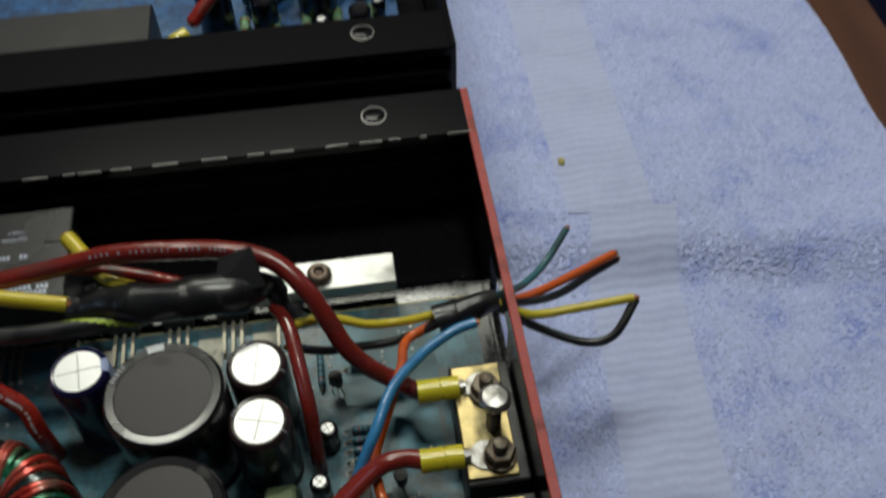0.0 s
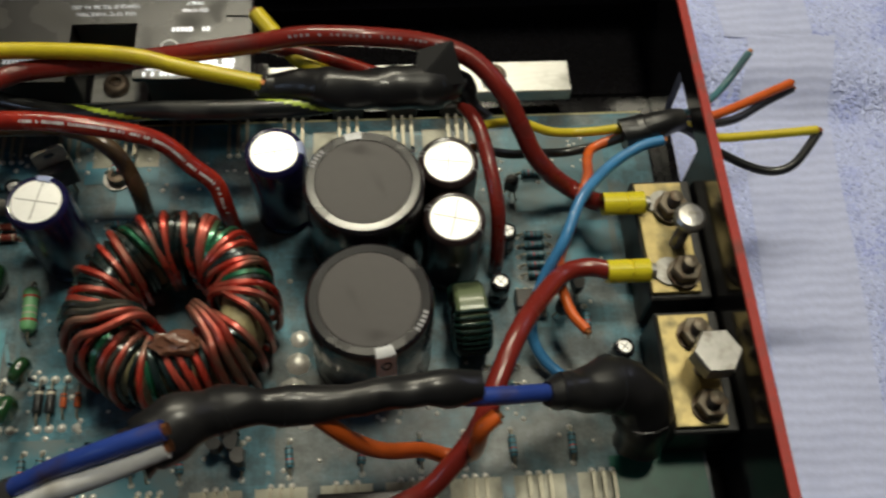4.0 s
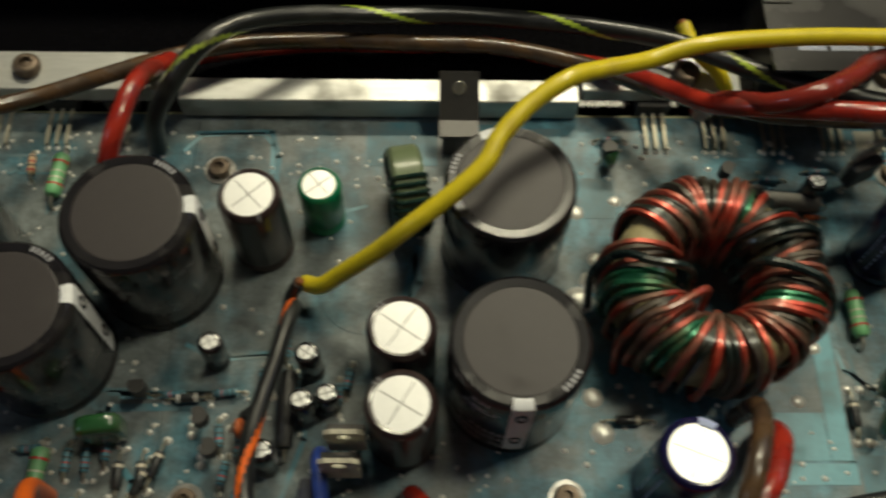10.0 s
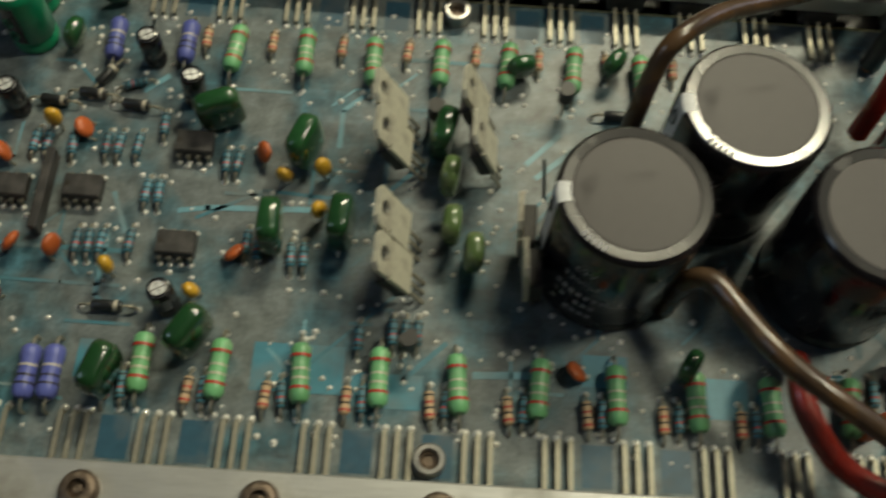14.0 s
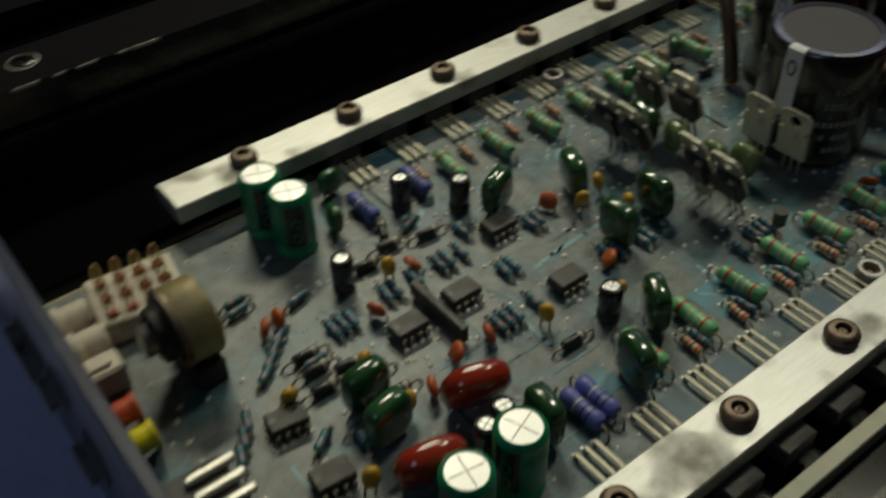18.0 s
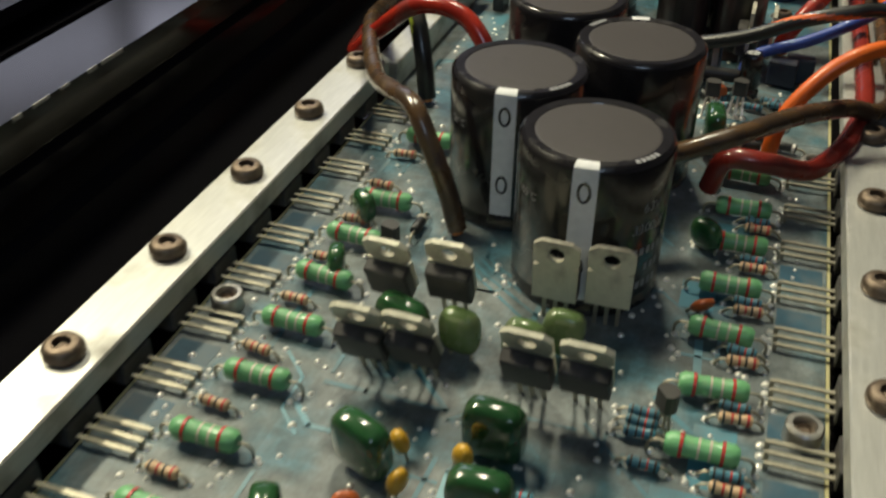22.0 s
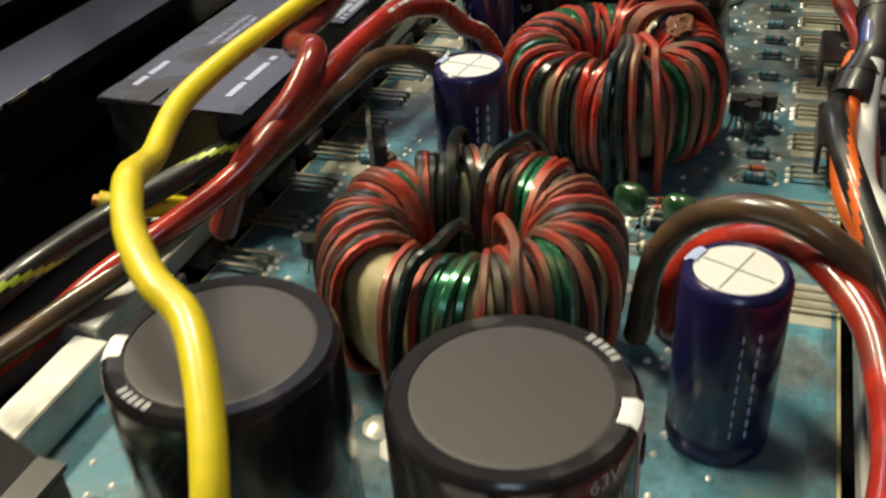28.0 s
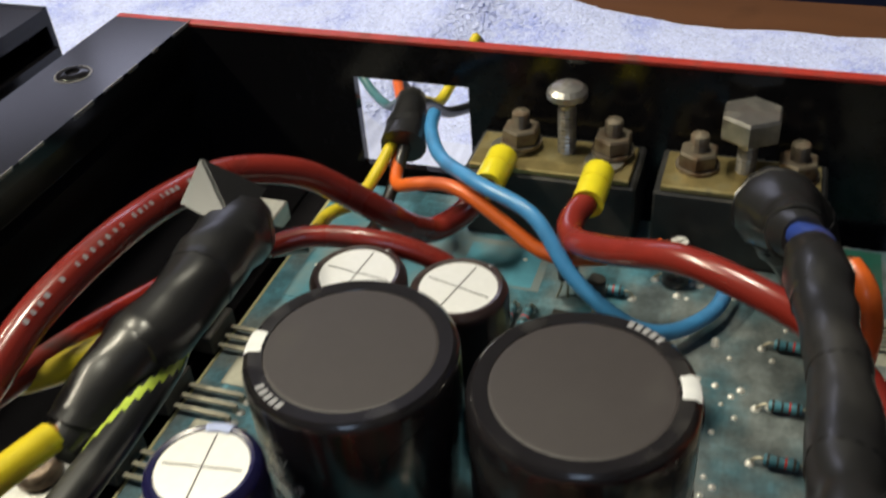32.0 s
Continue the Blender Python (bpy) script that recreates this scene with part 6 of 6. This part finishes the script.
# small ring coils and the steel clip
def coil(x, y, turn, ro, ri, w, label):
    t = thing("ring_coil", x, y, 0, label, "inductor", "ring coils", turn)
    bm = bmesh.new()
    prof = [(ri, -w / 2), (ro - 1, -w / 2), (ro, -w / 2 + 1), (ro, w / 2 - 1), (ro - 1, w / 2), (ri, w / 2)]
    lathe(bm, prof, 32, 0, ro + 1.0, axis="x", closed=True)
    bmesh.ops.recalc_face_normals(bm, faces=list(bm.faces))
    part("core", bm, FERRITE_GREEN, t, smooth=True)
    for k in range(26):
        a = radians(104 + 260 * k / 25)
        bm = bmesh.new()
        u, v = math.cos(a), math.sin(a)
        pts = []
        for rr, xx in ((ro + 0.5, -w / 2 + 0.6), (ro + 0.7, 0), (ro + 0.5, w / 2 - 0.6), (ro - 1, w / 2 + 0.5), ((ro + ri) / 2, w / 2 + 0.6), (ri + 0.2, w / 2 + 0.3), (ri - 0.6, 0), (ri + 0.2, -w / 2 - 0.3), ((ro + ri) / 2, -w / 2 - 0.6), (ro - 1, -w / 2 - 0.5), (ro + 0.5, -w / 2 + 0.6)):
            pts.append(Vector((xx, rr * u, ro + 1.0 + rr * v)))
        tube(bm, pts, 0.62, 6, caps=False)
        part("turn", bm, COIL_DARK, t, smooth=True)


coil(249.3, 320, 10, 12.8, 5.8, 9, "upright ring coil wound with dark green wire, olive core showing")
coil(510.5, 274, 4, 10.5, 5.0, 9, "upright ring coil beside a large capacitor, olive core showing")

CLIP_STEEL = mat("dark_spring_steel", (0.055, 0.052, 0.05), 0.42, 0.3, 0.3, 500, 0.06, (0.07, 0.06, 0.05), 0.3, 120)
t = thing("spring_clip", 264.5, 349, 0, "black steel transistor clip with a bright hole", "clip")
bm = bmesh.new()
for (ya, za), (yb, zb) in (((-9, 10.2), (-3, 10.2)), ((-3, 10.2), (3.2, 15.6)), ((3.2, 15.6), (8.2, 20.0))):
    d = Vector((0, yb - ya, zb - za)).normalized()
    u = Vector((0, -d.z, d.y)) * 0.6
    vs = [bm.verts.new(Vector((x, y, z)) + u * s) for s in (-1, 1) for x, y, z in ((-6, ya, za), (6, ya, za), (6, yb, zb), (-6, yb, zb))]
    for q in ((3, 2, 1, 0), (4, 5, 6, 7), (0, 1, 5, 4), (1, 2, 6, 5), (2, 3, 7, 6), (3, 0, 4, 7)):
        bm.faces.new([vs[i] for i in q])
part("clip_plate", bm, CLIP_STEEL, t)
bm = bmesh.new()
lathe(bm, [(0, 0.75), (2.0, 0.75), (2.2, 0.5)], 14)
bmesh.ops.rotate(bm, verts=list(bm.verts), cent=(0, 0, 0), matrix=Matrix.Rotation(radians(41), 3, "X"))
bmesh.ops.translate(bm, verts=list(bm.verts), vec=(0, 4.4, 16.8))
part("hole_eyelet", bm, STEEL_PALE, t)
part("package", box(bmesh.new(), -5, -9, 0, 5, -4.6, 9.4, 0.4), CHIP, t)

for x, y, a in ((441, 240, 80), (439, 244, 100), (443, 236, 90), (352, 322, 20), (345, 330, 60), (310, 337, 10), (284, 330, 40)):
    place("to92", to92, x, y, 0, a, 0, 0)
for x, y, a in ((350, 326, 0), (365, 312, 5), (292, 337, 80), (312, 345, 0), (402, 316, 4), (536, 330, 0), (548, 276, 90), (556, 262, 90), (520, 262, 0), (520, 256, 0), (494, 262, 90)):
    place("teal_res", teal_resistor, x, y, 0, a)
    joint(x - 5 * math.cos(radians(a)), y - 5 * math.sin(radians(a)), 1.1), joint(x + 5 * math.cos(radians(a)), y + 5 * math.sin(radians(a)), 1.1)
for x in (424, 477):
    t = thing("spring_clip", x, 219, 0, "dark steel transistor clip over the front clamp rail", "clip", "spring clips")
    bm = bmesh.new()
    box(bm, -12, -12, 11.6, 12, 4, 12.8, 0.3)
    box(bm, -12, 3.2, 4, 12, 4.4, 12.4, 0.3)
    part("clip_plate", bm, STRIPE_DARK, t)
    bm = bmesh.new()
    lathe(bm, [(1.3, 12.7), (1.4, 13.0), (2.2, 13.0), (2.3, 12.7)], 14, 0, -3)
    part("hole_eyelet", bm, STEEL, t)
for x, y, z, a, lab in ((234.5, 245.3, 0, 90, ""), (233.4, 238.1, 0, 90, ""), (383, 331, 0, -65, "")):
    place("tab", upright_transistor, x, y, z, a, 0, 0)
for i in range(5):
    place("teal_res", teal_resistor, 534.5, 306.5 - 3.6 * i, 0, random.uniform(-3, 3))
    joint(529.2, 306.5 - 3.6 * i), joint(539.8, 306.5 - 3.6 * i)
for i in range(4):
    place("teal_res", teal_resistor, 523, 334 - 2.2 * i, 0, 90)
for x, y in ((372.3, 257), (383.4, 257.2), (386.9, 257)):
    place("diode", black_diode, x, y, 0, 90)
for x in (390.5, 394.6):
    place("orange_diode", orange_diode, x, 257.2, 0, 90)
for x in (372.3, 375.8, 383.4, 386.9, 390.5, 394.6):
    joint(x, 264.4, 1.4), joint(x, 249.4, 1.4)
for x in (538.5, 521, 507, 494, 477, 456.3, 442.7, 425.2, 411.7, 400.4, 394, 386, 381):
    place("teal_res", teal_resistor, x, 237.0, 0, 90 + random.uniform(-4, 4))
    joint(x, 231.5, 1.0), joint(x, 242.3, 1.0)
place("orange_diode", orange_diode, 416, 237, 0, 90)
for x, y, a in ((379.3, 263.3, 65), (377.6, 251.5, 70)):
    place("film_tall", film_green_small, x, y, 4, a, random.uniform(-8, 8), 6)
place("green_res", green_resistor, 377.8, 286, 0, 92)
chip = place("dip", dip_chip, 531, 283, 0, 0)
for x, y in ((360, 337), (376, 340), (400, 342), (352, 334)):
    place("teal_res", teal_resistor, x, y - 6, 0, 0)
place("orange_diode", orange_diode, 371, 318, 0, 0)

# ---- the breaker label card behind the rail ----
t = thing("breaker_card", 0, 0, 0, "grey printed breaker plate lying over the rail with a square cut-out", "label plate")
A, U, V = Vector((353.6, 347.4, 35.2)), Vector((1, 0, 0)), Vector((0, 1, 0))


def card_box(u0, v0, u1, v1, w0, w1):
    bm = bmesh.new()
    n = U.cross(V)
    vs = [bm.verts.new(A + U * u + V * v + n * w) for w in (w0, w1) for u, v in ((u0, v0), (u1, v0), (u1, v1), (u0, v1))]
    for q in ((3, 2, 1, 0), (4, 5, 6, 7), (0, 1, 5, 4), (1, 2, 6, 5), (2, 3, 7, 6), (3, 0, 4, 7)):
        bm.faces.new([vs[i] for i in q])
    return bm


PLATE_GREY = mat("grey_printed_plate", (0.024, 0.023, 0.024), 0.27, 0.0, 0.2, 300, 0.04, (0.04, 0.038, 0.037), 0.3, 60, spec=0.32)
for b in ((0, 0, 36.6, 38.6), (57, 0, 92.8, 38.6), (36.6, 22.2, 57, 38.6)):
    part("plate", card_box(*b, -1.2, 0), PLATE_GREY, t)
for x0, x1, y0 in ((356, 389.6, 355.5), (411.2, 444.6, 355.5), (389.6, 411.2, 371.5)):
    part("housing", box(bmesh.new(), x0, y0, 12.6, x1, 385.6, 33.9, 0.5), BLACK_PLASTIC, t, "black breaker housing under the plate")
for x0, x1 in ((352, 391), (409.5, 449)):
    part("foot", box(bmesh.new(), x0, 356.6, 11.05, x1, 370.5, 12.5, 0.3), BLACK_ANO, t, "black strip over the rail")
for x in (361.2, 439.4):
    bm = bmesh.new()
    lathe(bm, [(0.9, 35.22), (0.9, 35.3), (0, 35.3)], 10, x, 370.2)
    part("rivet", bm, STRIPE_DARK, t)
for x0, x1 in ((353.8, 362), (438.5, 446.2)):
    part("edge_step", box(bmesh.new(), x0, 371.4, 35.2, x1, 385.8, 35.7, 0.15), PLATE_GREY, t)


def card_text(text, u, v, height):
    """Words printed on the plate, upside down as it stands; u, v: the middle."""
    cu = bpy.data.curves.new("print", "FONT")
    cu.body, cu.size, cu.align_x = text, height, "CENTER"
    ob = new("print_source", cu)
    me = ob.to_mesh()
    bm = bmesh.new()
    bm.from_mesh(me)
    ob.to_mesh_clear()
    bpy.data.objects.remove(ob)
    bpy.data.curves.remove(cu)
    bmesh.ops.triangulate(bm, faces=list(bm.faces))
    n = U.cross(V)
    for w in bm.verts:
        w.co = A + U * (u - w.co.x) + V * (v - w.co.y) + n * 0.06
    part("print", bm, PLATE_INK, t)


# Glossy pale print; the blue it would reflect is tinted into its colour.
PLATE_INK = mat("pale_ink_blue_reflection", (0.50, 0.54, 0.66), 0.24, 0.25, 0.15, 500)
card_text("USE 75\u00b0C WIRE MIN.", 46.8, 26.8, 2.1)
card_text("TORQUE TO 20 IN. LBS.", 46.5, 29.8, 2.1)
card_text("CU WIRE", 74.8, 27.6, 2.0)
card_text("ONLY", 74.8, 30.6, 2.0)
bm = bmesh.new()
lathe(bm, [(2.2, 35.22), (2.2, 35.28), (2.7, 35.28), (2.7, 35.22)], 20, 421.1, 360.0)
part("print", bm, PRINT_WHITE, t)
rnd = random.Random(4)
for u, v, n in ((8, 7.0, 18), (68, 18.4, 9), (74, 11.6, 8), (60, 1.0, 21), (61, 3.2, 20), (60, 5.4, 21), (63, 7.6, 17), (9, 33, 12)):
    bm = bmesh.new()
    for i in range(n):
        if rnd.random() < 0.85:
            b = card_box(u + i * 1.35, v, u + i * 1.35 + 0.95, v + 1.7, 0.03, 0.08)
            me = bpy.data.meshes.new("m")
            b.to_mesh(me)
            bm.from_mesh(me)
            b.free()
            bpy.data.meshes.remove(me)
    part("print", bm, PLATE_INK, t)

# ---- the second amplifier behind ----
structure(wall_profile(-1, 465.0, "wall_second_heatsink", ""), "black heatsink flange of a second amplifier standing close by", "heatsink")
SECOND_BLUE = board_mat("bright_blue_board", (0.03, 0.12, 0.34), (0.06, 0.14, 0.30), 0.5)
t = thing("second_circuit_board", 0, 0, 0, "blue circuit board of the second amplifier", "circuit board")
part("laminate", box(bmesh.new(), -110, 499, -1.6, 570, 640, 0), SECOND_BLUE, t)
structure(part("second_case_floor", box(bmesh.new(), -131, 468, -9, 583, 660, -5), BLACK_ANO), "black floor plate of the second amplifier case", "case floor")
t = thing("end_plate", 0, 0, 0, "black end plate of the second amplifier", "end plate")
part("sheet", box(bmesh.new(), 583.5, 443, -40, 586, 700, 41, 0.3), BLACK_ANO, t)
t = thing("breaker", 0, 0, 0, "black printed breaker box inside the second amplifier", "breaker")
part("housing", box(bmesh.new(), 395, 490, -5, 462, 520, 18, 0.8), BLACK_PLASTIC, t)
bm = bmesh.new()
for i in range(12):
    box(bm, 418 + 2.6 * i, 489.6, 8, 420 + 2.6 * i, 490, 11)
part("print", bm, PRINT_GREY, t)
cable("red_cable", [(480, 500, 20), (492, 512, 27), (505, 525, 30), (520, 540, 22)], 3.0, C_RED, "red cable inside the second amplifier")
ring = thing("ring_terminal", 468, 490, 16, "yellow crimped lug inside the second amplifier", "terminal lug", "ring terminals", 40)
bm = bmesh.new()
lathe(bm, [(2.2, 0), (3.6, 0.2), (3.6, 12), (2.2, 12.2)], 18, 0, 0, axis="x")
part("sleeve", bm, LUG_YELLOW, ring, smooth=True)
for x, y, r, h in ((488, 521, 8, 24), (510, 517, 6, 18), (534, 524, 9, 26), (552, 508, 5, 14)):
    t = thing("second_capacitor", x, y, 0, "dark can capacitor on the second amplifier's board", "capacitor", "second amplifier capacitors")
    bm = bmesh.new()
    lathe(bm, [(r, 0), (r, h - 1), (r - 1, h), (r - 2, h - 0.4), (0, h - 0.4)], 24)
    part("sleeve", bm, SLEEVE_BLACK, t, smooth=True)
for x, y in ((535, 506), (561, 516), (545, 540)):
    place("tiny_el", tiny_electrolytic, x, y, 0)
for k in range(5):
    place("green_res", green_resistor, 500 + 14 * k, 515, 0, 90)
for k in range(6):
    place("film", film_green, 505 + 12 * k, 535 + 4 * (k % 2), 0, 30 * k)

t = thing("insulating_strip", 0, 0, 0, "pale cream insulating strip beside the front clamp rail", "strip")
part("strip", box(bmesh.new(), -68, 189, -4, 176, 193, 2.2, 0.3), mat("cream_fibre", (0.50, 0.50, 0.40), 0.6, 0.0, 0.25, 200, 0.1, (0.32, 0.31, 0.25), 0.35, 60), t)

# ---- screws on the flanges ----
def flange_screw():
    s = thing("screw", 0, 0, 0, "black recessed screw in the heatsink flange", "screw", "flange screws")
    bm = bmesh.new()
    lathe(bm, [(4.6, -0.3), (4.6, 0.12), (4.2, 0.15), (4.1, -0.3)], 20)
    part("rim", bm, WORN, s, smooth=True)
    bm = bmesh.new()
    lathe(bm, [(4.1, -0.2), (4.0, 0.3), (3.2, 0.7), (1.9, 0.75), (1.7, 0.1), (0, 0.05)], 18)
    part("head", bm, BLACK_ANO, s, smooth=True)
    return s


for x, y in ((551, 409), (551, 456), (-100, 409)):
    place("flange_screw", flange_screw, x, y, 41.0)

# ---- copper areas, tracks and solder on the boards ----
PAD_BLUE = mat("dark_blue_mask", (0.03, 0.085, 0.13), 0.4, 0.0, 0.3, 400, 0.04, (0.09, 0.11, 0.12), 0.35, 80)
for x0, x1 in ((-128, 182.9), (183.3, 578)):
    part("board_edge", box(bmesh.new(), x0, 216.2, -1.6, x1, 216.9, 0.06), PCB_SIDE, BOARD, "raw yellow-green edge of the board")
    part("board_edge", box(bmesh.new(), x0, 354.6, -1.6, x1, 355.2, 0.06), PCB_SIDE, BOARD, "raw yellow-green edge of the board")
for k in range(9):
    x = -36.2 + 18.5 * k
    part("copper_area", box(bmesh.new(), x - 3.6, 218, 0, x + 3.6, 228, 0.06), PAD_BLUE if k % 3 else PCB, BOARD)
for k in range(8):
    x = -17.7 + 18.6 * k
    part("copper_area", box(bmesh.new(), x - 3.4, 343, 0, x + 3.4, 353, 0.06), PAD_BLUE if k % 3 != 1 else PCB, BOARD)


TIN = mat("dusty_tinned_pad", (0.40, 0.39, 0.32), 0.5, 0.2, 0.3, 300, 0.1, (0.24, 0.24, 0.2), 0.4, 90)
for k in range(22, 34):
    x = -45.5 + 18.5 * k
    if 355 < x < 550:
        part("tinned_pad", box(bmesh.new(), x - 7.4, 218, 0, x + 7.4, 228.6, 0.07), TIN, BOARD, "dusty tinned pad")
for x in (394.2, 407.8, 448.6, 467.2, 485.8, 504.4):
    part("tinned_pad", box(bmesh.new(), x - 4.0, 338.2, 0, x + 4.0, 350.0, 0.21), TIN, BOARD, "dusty tinned pad")


def track(pts, w, material=None):
    bm = bmesh.new()
    for (x0, y0), (x1, y1) in zip(pts, pts[1:]):
        d = Vector((x1 - x0, y1 - y0, 0)).normalized()
        s = Vector((-d.y, d.x, 0)) * w / 2
        a, b = Vector((x0, y0, 0.13)) - d * w * 0.3, Vector((x1, y1, 0.13)) + d * w * 0.3
        bm.faces.new([bm.verts.new(q) for q in (a - s, b - s, b + s, a + s)])
    part("copper_track", bm, material or TRACE, BOARD)


track([(-8, 280), (8, 289), (26, 288)], 1.0)
for i in range(4):
    track([(72 + 3 * i, 282 - 2 * i), (84 + 2 * i, 296 - i), (88 + 3 * i, 300)], 0.8)
track([(168, 262.9), (197, 262.7)], 1.6)
track([(187.7, 277.1), (194.2, 273.5), (211.5, 274.7)], 1.4)
track([(155.9, 247.8), (168.2, 258.7), (186.3, 259.1)], 2.2)
track([(182.8, 347.4), (206.2, 348.1), (209, 339), (208.5, 328)], 1.7)
track([(252.4, 307.8), (248.5, 289.8), (238.1, 280.7)], 2.6)
track([(172.9, 243.9), (177.4, 238.9), (177.4, 231)], 1.8)
track([(373.4, 270), (378.7, 265.1), (383.2, 263.9)], 1.5)
track([(398, 303), (395.6, 283.6), (395, 270)], 4.5)
track([(398.2, 248), (398.4, 241.8), (386.3, 234.2)], 1.5)
track([(186, 283), (180, 300), (181, 330)], 1.3)
track([(200, 232), (216, 232), (222, 250), (222, 262)], 1.5)
track([(262, 226), (290, 226), (297, 233)], 1.5)
track([(372, 300), (376, 262), (384, 262)], 1.3)
track([(364, 250), (370, 244), (420, 244)], 1.6)
CYAN = mat("bright_cyan_mask", (0.115, 0.33, 0.41), 0.4, 0.0, 0.2, 400, 0.04, (0.15, 0.22, 0.235), 0.35, 70)
for x0, y0, x1, y1 in ((349.5, 244.5, 364.2, 257.8), (364.6, 244.5, 370.3, 281.5), (352, 238.0, 371, 243.8), (286.0, 320, 297.4, 338)):
    part("copper_area", box(bmesh.new(), x0, y0, 0, x1, y1, 0.16), CYAN, BOARD, "bright cyan copper area")
for k, (x0, y0, x1, y1) in enumerate(((399, 320, 416, 331), (269, 338, 283, 351.5), (285, 341, 297, 350), (372, 219, 392, 246), (398, 219, 425, 246), (340, 340, 352, 350), (385, 338, 395, 350), (415, 336, 428, 352), (302, 318, 312, 332), (545, 292, 562, 340), (530, 316, 562, 350), (300, 222, 330, 232), (236, 336, 258, 352))):
    part("copper_area", box(bmesh.new(), x0, y0, 0, x1, y1, 0.05 + 0.007 * k), TRACE, BOARD)

LINE = mat("pale_cyan_mask_edge", (0.155, 0.33, 0.40), 0.4, 0.0, 0.2, 500, 0.03, (0.17, 0.21, 0.215), 0.6, 70)
for pts, w in (([(-5.8, 283), (23.3, 284.4), (27.5, 280.8)], 1.6), ([(-12.6, 281.7), (-5.3, 283)], 1.4), ([(-29.7, 285.4), (-25, 274.6)], 1.2), ([(75.9, 302.3), (84.5, 311.8)], 1.5), ([(78.4, 298.2), (93.2, 312)], 1.5), ([(-27.6, 317.2), (-22.2, 322.1)], 1.6),
               ([(179.8, 341), (184.5, 346.7), (203.6, 347.4), (206.9, 343.3), (207.4, 333.2)], 1.2), ([(171.7, 262.2), (197, 262.6)], 2.0), ([(199.8, 272.9), (219.8, 274.7)], 1.3), ([(230, 319.8), (236.6, 321.8)], 1.0), ([(251.3, 305.2), (252.7, 296.3), (246, 286)], 2.0), ([(64.2, 243), (78.4, 243.9)], 1.8),
               ([(371, 276), (372.5, 270), (383, 262), (392, 262)], 1.2), ([(367, 262), (369, 248), (350, 243)], 1.0)):
    track(pts, w, LINE)
rnd = random.Random(31)
for k in range(46):
    x, y = rnd.uniform(-118, 170), rnd.uniform(232, 340)
    pts = [(x, y)]
    for leg in range(rnd.choice((1, 2, 2, 3))):
        dx, dy = rnd.choice(((1, 0), (0, 1), (0.7, 0.7), (0.7, -0.7), (0, -1)))
        d = rnd.uniform(5, 18)
        pts.append((min(176, pts[-1][0] + dx * d), max(231, min(341, pts[-1][1] + dy * d))))
    track(pts, rnd.choice((0.7, 0.9, 1.3)), rnd.choice((LINE, TRACE, TRACE)))
CLEAN_BLUE = mat("clean_teal_mask", (0.07, 0.23, 0.31), 0.4, 0.0, 0.2, 400, 0.04, (0.13, 0.18, 0.195), 0.5, 70)
for k, (x0, y0, x1, y1) in enumerate(((11.2, 236, 33, 248), (35, 233.5, 52, 242), (533, 318, 562, 348), (546, 294, 560, 312), (-30, 236.5, -24, 246), (90, 242, 101, 250), (120, 236, 130, 246), (404, 331, 412, 341), (388, 332, 395, 341))):
    part("copper_area", box(bmesh.new(), x0, y0, 0, x1, y1, 0.11 + 0.004 * k), CLEAN_BLUE, BOARD, "clean teal copper area")

bm = bmesh.new()
lathe(bm, [(0, 0.02), (0, 0.1), (14.6, 0.1), (14.9, 0.02)], 40, 238, 295)
part("dusty_pad", bm, PCB, BOARD, "round dusty grey pad on the board", smooth=False)
GREEN_MASK = mat("green_solder_mask", (0.02, 0.12, 0.085), 0.4, 0.0, 0.3, 200, 0.03, (0.07, 0.1, 0.08), 0.3, 60)
part("copper_area", box(bmesh.new(), 549, 218.5, 0, 577, 233, 0.09), GREEN_MASK, BOARD, "green bare corner of the board")
rnd = random.Random(11)
# Larger lumps; the biggest beside the transformers stand for pale glue.
for x, y, r in ((365, 276.7, 2.2), (358, 261, 2.0), (344.5, 249, 2.4), (350, 243, 1.6), (458.5, 266, 3.8), (457, 257, 4.8), (459, 274, 3.0), (461, 248, 3), (301, 262, 3.0), (303, 252, 3.4), (300, 320, 2.5), (299, 291, 4.6), (303, 297, 3.6), (305, 304, 2.6), (312, 324, 2.0), (441, 345, 2.6), (446, 344, 2.2), (395, 345, 2.0)):
    JOINTS.append((x, y, r))
for _ in range(620):
    x, y = rnd.uniform(-120, 176), rnd.uniform(222, 348)
    JOINTS.append((x, y, rnd.uniform(0.5, 0.95)))
for _ in range(420):
    x, y = rnd.uniform(180, 560), rnd.choice((rnd.uniform(232, 262), rnd.uniform(328, 348), rnd.uniform(232, 348)))
    JOINTS.append((x, y, rnd.uniform(0.5, 1.0)))
bm = bmesh.new()
for x, y, r in JOINTS:
    h = r * (0.75 if r < 1.8 else 0.42)
    ring0 = [bm.verts.new((x + r * math.cos(a), y + r * math.sin(a), 0.0)) for a in [math.pi * k / 4 for k in range(8)]]
    ring1 = [bm.verts.new((x + 0.62 * r * math.cos(a), y + 0.62 * r * math.sin(a), h * 0.7)) for a in [math.pi * k / 4 for k in range(8)]]
    top = bm.verts.new((x, y, h))
    for k in range(8):
        j = (k + 1) % 8
        bm.faces.new((ring0[k], ring0[j], ring1[j], ring1[k]))
        bm.faces.new((ring1[k], ring1[j], top))
tagged(part("solder_joints", bm, SOLDER, smooth=True), "hundreds of small bright solder joints and a few glue lumps on the circuit board", "solder", kind="stuff")
